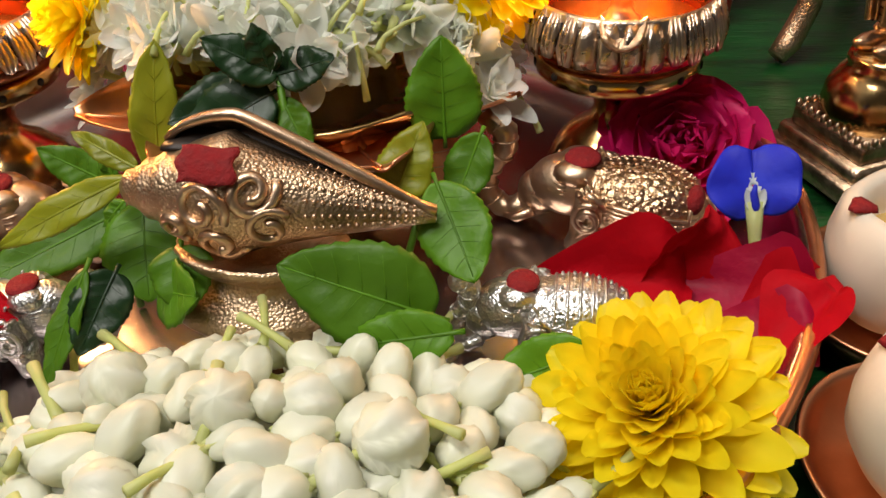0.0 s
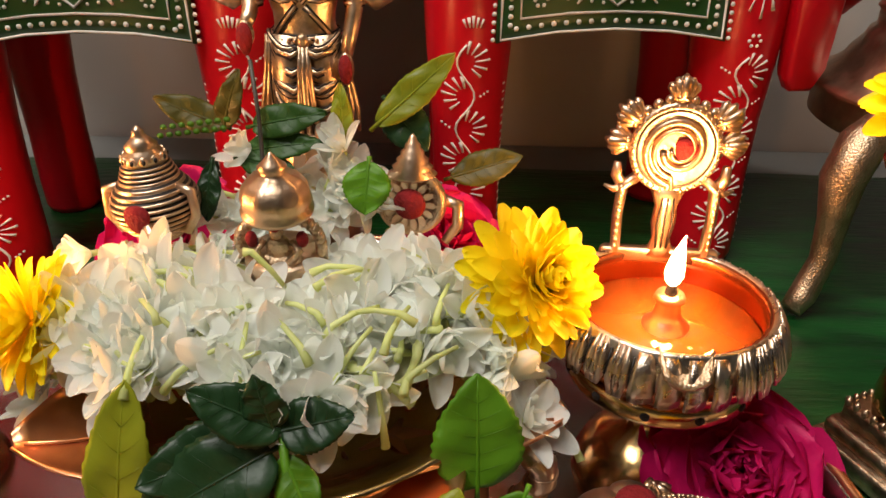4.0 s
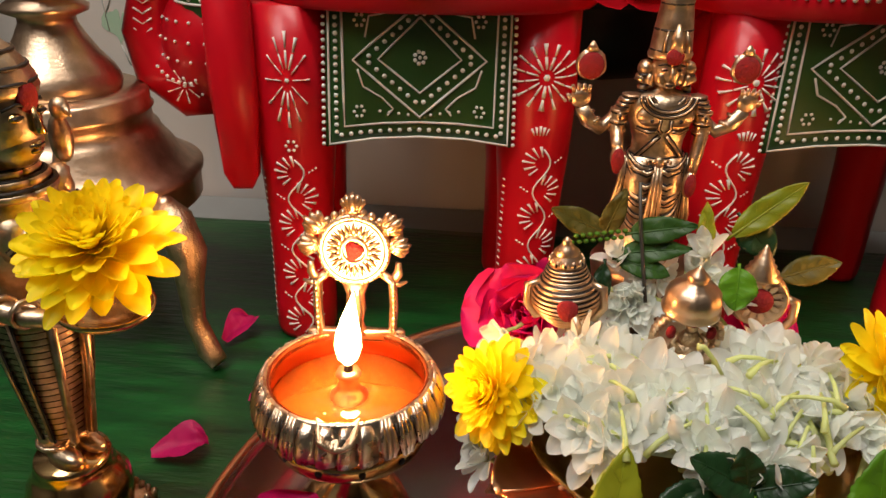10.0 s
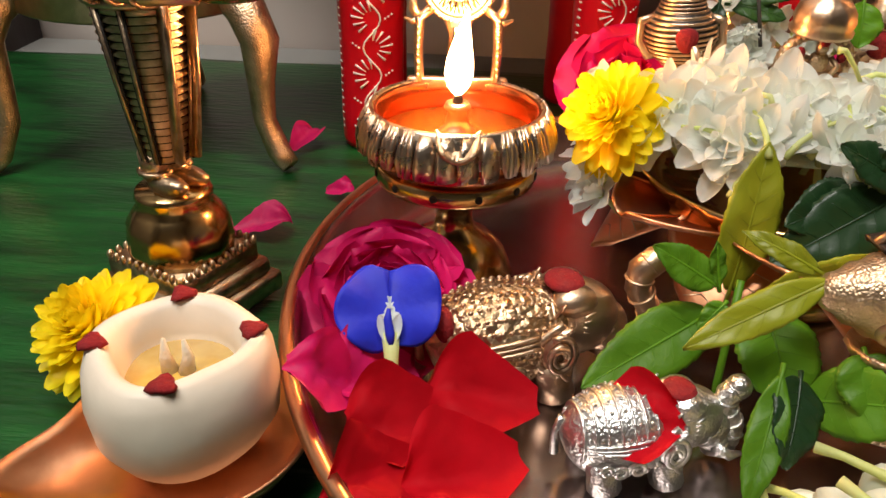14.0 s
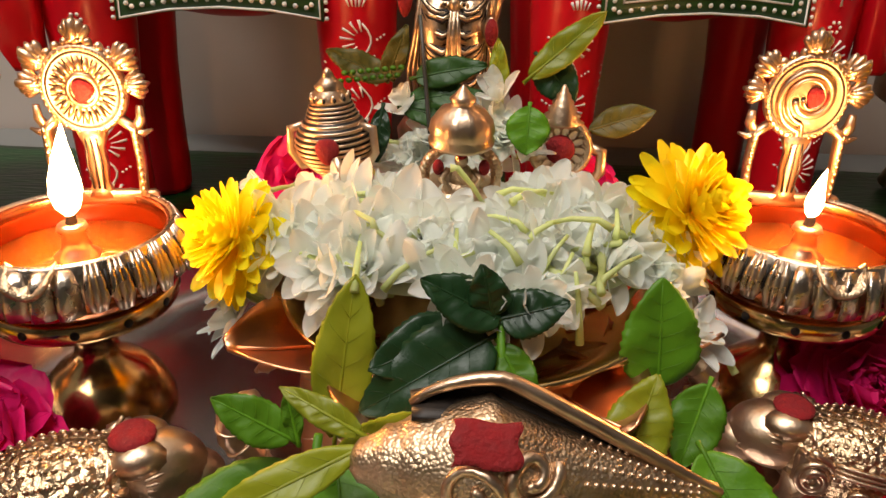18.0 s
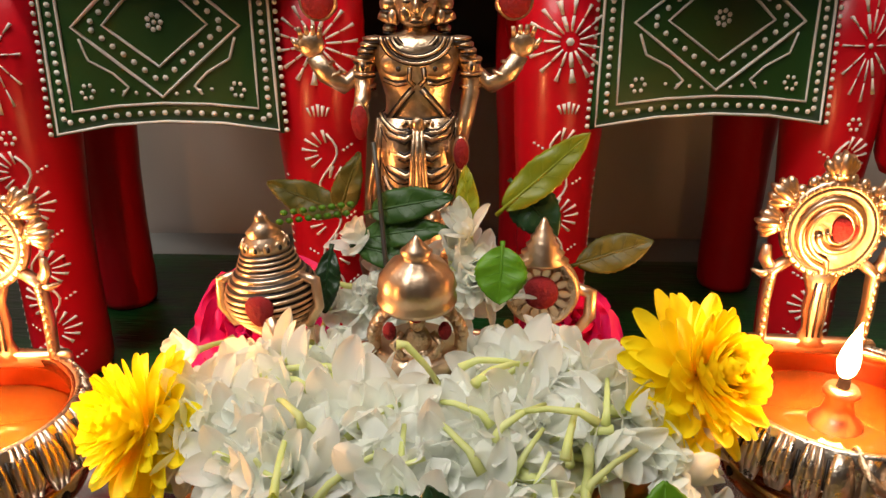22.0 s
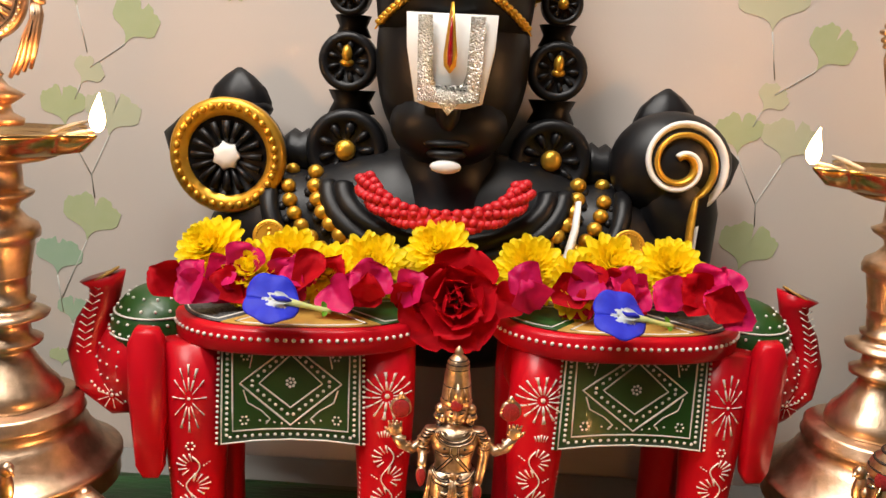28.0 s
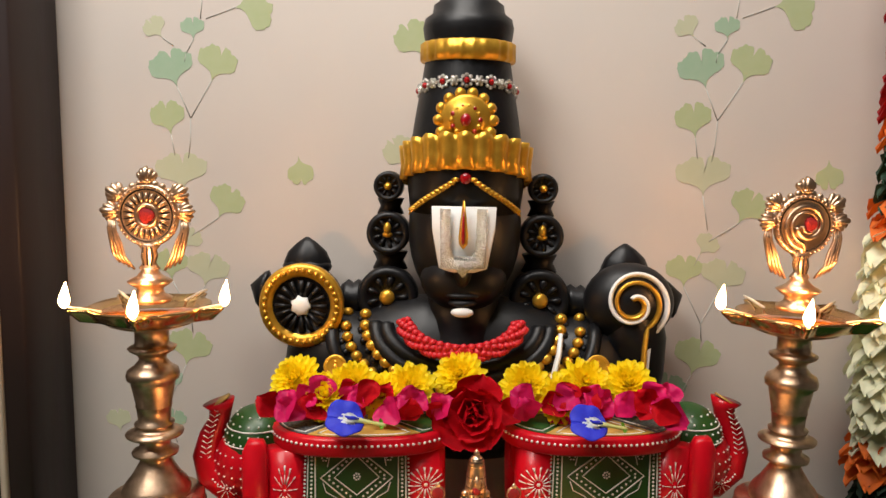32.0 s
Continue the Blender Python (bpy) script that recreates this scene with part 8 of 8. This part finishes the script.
# ---- small elephants ----
def small_elephant(m, s, material, label, size=1.0, reach=1.0, squat=1.0, tip=1.0):
    """A kneeling metal elephant; the mark on its head over x = 0, trunk towards -x, reach sets how far the trunk stands off."""
    root = thing("elephant_figurine", label, "figurine", m, "small metal elephants")

    def put(name, b, text=""):
        b.v = [(s * x * size, y * size, z * size * squat) for x, y, z in b.v]
        if s < 0:
            b.f = [tuple(reversed(f)) for f in b.f]
        b.part(name, root, text)
    skin = BRASS_SCALES if material is BRASS else material
    b = Build(skin)
    b.add(ball(0.0235, 0.0165, 0.0165, (0.0195, 0, 0.0185), 30, 18))
    b.add(ball(0.0150, 0.0150, 0.0150, (0.0270, 0, 0.0165), 22, 14))
    b.add(ball(0.0130, 0.0140, 0.0150, (0.0080, 0, 0.0185), 20, 14))
    put("body", b)
    c = Build(material, PATINA_SHADE)
    c.add(ball(0.0150, 0.0115, 0.0125, (-0.0035, 0, 0.0215), 24, 16))
    c.add(ball(0.0085, 0.0085, 0.0090, (-0.0140, 0, 0.0165), 18, 12))
    c.add(tube([(-0.0150, 0, 0.0130), (-0.0190, 0, 0.0075), (-0.0230, 0, 0.0045)], [0.0075, 0.0055, 0.0040], 14))
    for sg in (-1, 1):
        c.add(ball(0.0075, 0.0058, 0.0052, (-0.0015, sg * 0.0050, 0.0300), 14, 8))
        for k in range(4):
            c.add(tube([(-0.0100 - 0.0004 * k, sg * (0.0062 + 0.0009 * k), 0.0270 - 0.0022 * k), (-0.0070, sg * (0.0092 + 0.0005 * k), 0.0278 - 0.0022 * k), (-0.0030, sg * 0.0112, 0.0280 - 0.0018 * k)], 0.00045, 5))
        eye = Vector((-0.0122, sg * 0.0078, 0.0198))
        c.add(tube([eye + Vector((0.0028 * math.cos(t * 0.5236), 0, 0.0013 * math.sin(t * 0.5236))) for t in range(13)], 0.0005, 5))
        c.add(ball(0.0013, 0.0008, 0.0009, eye, 8, 6), 1)
        c.add(tube([(-0.0150, sg * 0.0070, 0.0110), (-0.0205, sg * 0.0090, 0.0075), (-0.0250, sg * 0.0088, 0.0080)], [0.0024, 0.0020, 0.0010], 8))
        c.add(tube([(0.0035 + 0.0030 * math.sin(0.3 * k), sg * (0.0110 - 0.0002 * k), 0.0330 - 0.0013 * k) for k in range(8)], 0.0006, 5))
    put("head", c)
    r = reach
    path = [(-0.0180, 0, 0.0080), (-0.0235, 0, 0.0040), (-0.0290 * r, 0, 0.0040), (-0.0345 * r, 0, 0.0090), (-0.0350 * r, 0, 0.0165), (-0.0310 * r, 0, 0.0230), (-0.0270 * r, 0, 0.0290), (-0.0275 * r, 0, 0.0350), (-0.0325 * r, 0, 0.0385), (-0.0360 * r, 0, 0.0400)]
    path = [(x, y, z * tip) for x, y, z in path]
    t_ = Build(material).add(tube(path, [0.0060, 0.0052, 0.0046, 0.0042, 0.0040, 0.0039, 0.0042, 0.0046, 0.0044, 0.0030], 14))
    for k in range(2, 8):
        p, q = Vector(path[k]), Vector(path[k + 1])
        d = (q - p).normalized()
        side = Vector((-d.z, 0, d.x))
        mid = p.lerp(q, 0.5)
        t_.add(tube([mid + side * 0.0043 * math.cos(e * 0.5236) + Vector((0, 0.0043 * math.sin(e * 0.5236), 0)) for e in range(13)], 0.0005, 5))
    if material is SILVER:
        t_.add(ball(0.0048, 0.0048, 0.0048, path[-2], 14, 10))
    put("trunk", t_, "raised curled trunk")
    for sg in (-1, 1):
        e = Build(material)
        e.add(sheet(lambda u, v: (0.0010 + 0.0125 * math.sin(math.pi * (0.10 + 0.80 * v)) * u, sg * (0.0128 + 0.0040 * math.sin(math.pi * u)), 0.0285 - 0.0190 * v), 8, 10, sg * 0.0018))
        e.add(tube([(0.0010 + 0.0125 * math.sin(math.pi * (0.10 + 0.80 * v / 12)), sg * 0.0138, 0.0285 - 0.0190 * v / 12) for v in range(13)], 0.0015, 7))
        for q, rad in ((1.0, 0.0011), (0.62, 0.0010)):
            e.add(tube([(0.0062 + 0.0052 * q * (1 - 0.55 * t / 20) * math.cos(0.42 * t + 1.0), sg * (0.0168 + 0.0008 * t / 20), 0.0195 + 0.0070 * q * (1 - 0.55 * t / 20) * math.sin(0.42 * t + 1.0)) for t in range(21)], rad, 6))
        put("ear", e)
        for lx in (0.006, 0.030):
            put("leg", Build(material).add(tube([(lx, sg * 0.0100, 0.014), (lx - 0.001, sg * 0.0104, 0.006), (lx - 0.002, sg * 0.0104, 0.001)], [0.0068, 0.0060, 0.0066], 12)))
    d = Build(material, PATINA_SHADE)

    def flank(x, ang):
        q = math.sqrt(max(0.06, 1 - ((x - 0.0195) / 0.0240) ** 2))
        return (x, 0.0167 * q * math.cos(ang), 0.0185 + 0.0167 * q * math.sin(ang))
    # three twisted bands along the flank, edged with beads
    for sg in (-1, 1):
        for e, rad in ((14, 0.0008), (20, 0.0005), (26, 0.0008)):
            a = math.radians(e)
            a = a if sg > 0 else math.pi - a
            d.add(tube([flank(0.0120 + 0.0030 * k, a - sg * 0.02 * k) for k in range(10)], rad, 6))
        for k in range(13):
            d.add(ball(0.0008, 0.0008, 0.0008, flank(0.0120 + 0.0022 * k, math.radians(8) if sg > 0 else math.pi - math.radians(8)), 5, 4))
        # scrolled creature on the saddle cloth
        o = Vector(flank(0.0195, math.radians(-14) if sg > 0 else math.pi + math.radians(14)))
        for cx, cz, rr in ((0.0, 0.0, 0.0034), (0.0062, -0.0010, 0.0030), (0.0115, 0.0005, 0.0026)):
            d.add(tube([o + Vector((cx + rr * (1 - 0.6 * t / 16) * math.cos(0.5 * t), sg * 0.0008, cz + rr * (1 - 0.6 * t / 16) * math.sin(0.5 * t))) for t in range(17)], 0.0009, 6))
        for k in range(7):
            x = 0.0110 + 0.0034 * k
            d.add(tube([flank(x, math.radians(-24) if sg > 0 else math.pi + math.radians(24)), flank(x - 0.001, math.radians(-46) if sg > 0 else math.pi + math.radians(46))], [0.0007, 0.0010], 6))
    for x in (0.0060, 0.0375):
        d.add(tube([flank(x, math.radians(-25 + 230 * t / 24)) for t in range(25)], 0.0009, 6))
    if material is BRASS:
        for j in range(9):
            for k in range(12):
                a = math.radians(34 + 14 * j)
                d.add(ball(0.0009, 0.0006, 0.0006, flank(0.0075 + 0.0026 * k + 0.0013 * (j % 2), a), 6, 4))
    else:
        for x in (0.012, 0.0165, 0.021, 0.0255, 0.030, 0.034):
            d.add(tube([flank(x, math.radians(20 + 140 * t / 20)) for t in range(21)], 0.0006, 5))
            for j in range(8):
                d.add(ball(0.0008, 0.0008, 0.0008, flank(x + 0.0022, math.radians(26 + 18 * j)), 5, 4))
    put("saddle_ornament", d, "embossed saddle cloth and girths")
    e = Build(VERMILION)
    e.add(ball(0.0062, 0.0068, 0.0022, (0.0, 0, 0.0345), 14, 8))
    put("red_mark", e, "red paste dab")
    if material is BRASS:
        put("red_mark", Build(VERMILION).add(ball(0.0030, 0.0056, 0.0058, (0.0380, -0.004, 0.0265), 12, 8)), "red paste dab")
    put("tail", Build(material).add(tube([(0.0420, 0.003, 0.024), (0.0440, 0.004, 0.016), (0.0432, 0.004, 0.006)], [0.0016, 0.0013, 0.0018], 7)))


small_elephant(pose(0.1170, 0.4400, T + 0.0005, 0, 0, -16), 1, BRASS, "embossed brass elephant figurine on the tray, trunk up", 1.06, 1.0, 0.86, 1.18)
small_elephant(pose(-0.0870, 0.4060, T + 0.0005, 0, 0, 18), -1, BRASS, "embossed brass elephant figurine half under leaves", 1.10, 0.92)
small_elephant(pose(0.0975, 0.3740, T + 0.0020, 0, 0, -3), 1, SILVER, "embossed silver elephant figurine on the tray, trunk up", 0.80, 0.72, 1.0, 0.85)
small_elephant(pose(-0.0555, 0.3650, T + 0.0020, 0, 0, 14), -1, SILVER, "embossed silver elephant figurine beside the buds", 0.80, 0.72, 1.0, 0.85)


# ---- clay cups on copper dishes ----
def clay_cup(x, y, a, R, label):
    root = thing("clay_lamp_cup", label, "cup", pose(x, y, 0.0095, 0, 0, a), "white clay cups")
    n = lambda t, k: 1 + 0.03 * math.sin(3 * t + 0.5) + (0.05 * math.cos(4 * t) if k in (5, 6, 7) else 0.012 * math.sin(5 * t + k))
    Build(WAX).add(lathe([(R * 0.62, 0), (R * 0.80, 0.003), (R * 0.98, 0.012), (R * 1.02, 0.022), (R * 0.98, 0.031), (R * 0.88, 0.037), (R * 0.76, 0.0385), (R * 0.66, 0.036), (R * 0.60, 0.028), (R * 0.55, 0.020), (R * 0.01, 0.018)], 48, n)).part("cup", root, "thick pinched white cup")
    Build(GHEE).add(lathe([(R * 0.60, 0.0245), (R * 0.60, 0.0255), (R * 0.01, 0.0258)], 32)).part("ghee", root, "half-melted golden ghee")
    for k, (dx, lean) in enumerate(((0.002, 0.003), (-0.003, -0.002))):
        Build(COTTON).add(tube([(dx, 0, 0.0255), (dx + lean * 0.4, 0, 0.031), (dx + lean * 0.2, 0, 0.037)], [0.0026, 0.0017, 0.0006], 8)).part("wick", root, "twisted cotton wick")
    for k in range(4):
        t = math.pi / 2 * k + 0.25
        r = R * 0.80
        Build(VERMILION).add(lathe([(0.0040, 0), (0.0034, 0.0012), (0.001, 0.0016)], 12, lambda q, j: 1 + 0.22 * math.sin(3 * q + k))).part("red_mark", root, "red paste dab", Matrix.Translation((r * math.cos(t), r * math.sin(t), 0.0383)))
    dish = thing("copper_saucer", "small leaf-shaped copper saucer under the clay cup", "saucer", pose(x, y, 0.0025, 0, 0, a), "copper saucers")

    def heart(t, k):
        q = 1 + 0.55 * math.exp(-((((t - math.radians(215) + math.pi) % (2 * math.pi)) - math.pi) / 0.32) ** 2)
        return q if k > 0 else 1
    Build(COPPER).add(lathe([(R * 0.9, 0), (R * 1.15, 0.0015), (R * 1.32, 0.009), (R * 1.40, 0.0125), (R * 1.37, 0.0135), (R * 1.28, 0.0105), (R * 1.12, 0.0045), (R * 0.8, 0.0035), (0.002, 0.0035)], 72, heart)).part("dish", dish)


clay_cup(-0.2010, 0.3600, 0, 0.0275, "white clay cup of ghee with red dots and wick")
clay_cup(0.2170, 0.4010, 80, 0.0260, "white clay cup of ghee with red dots and wick")
clay_cup(0.2060, 0.3330, 140, 0.0260, "white clay cup of ghee with red dots and wick")
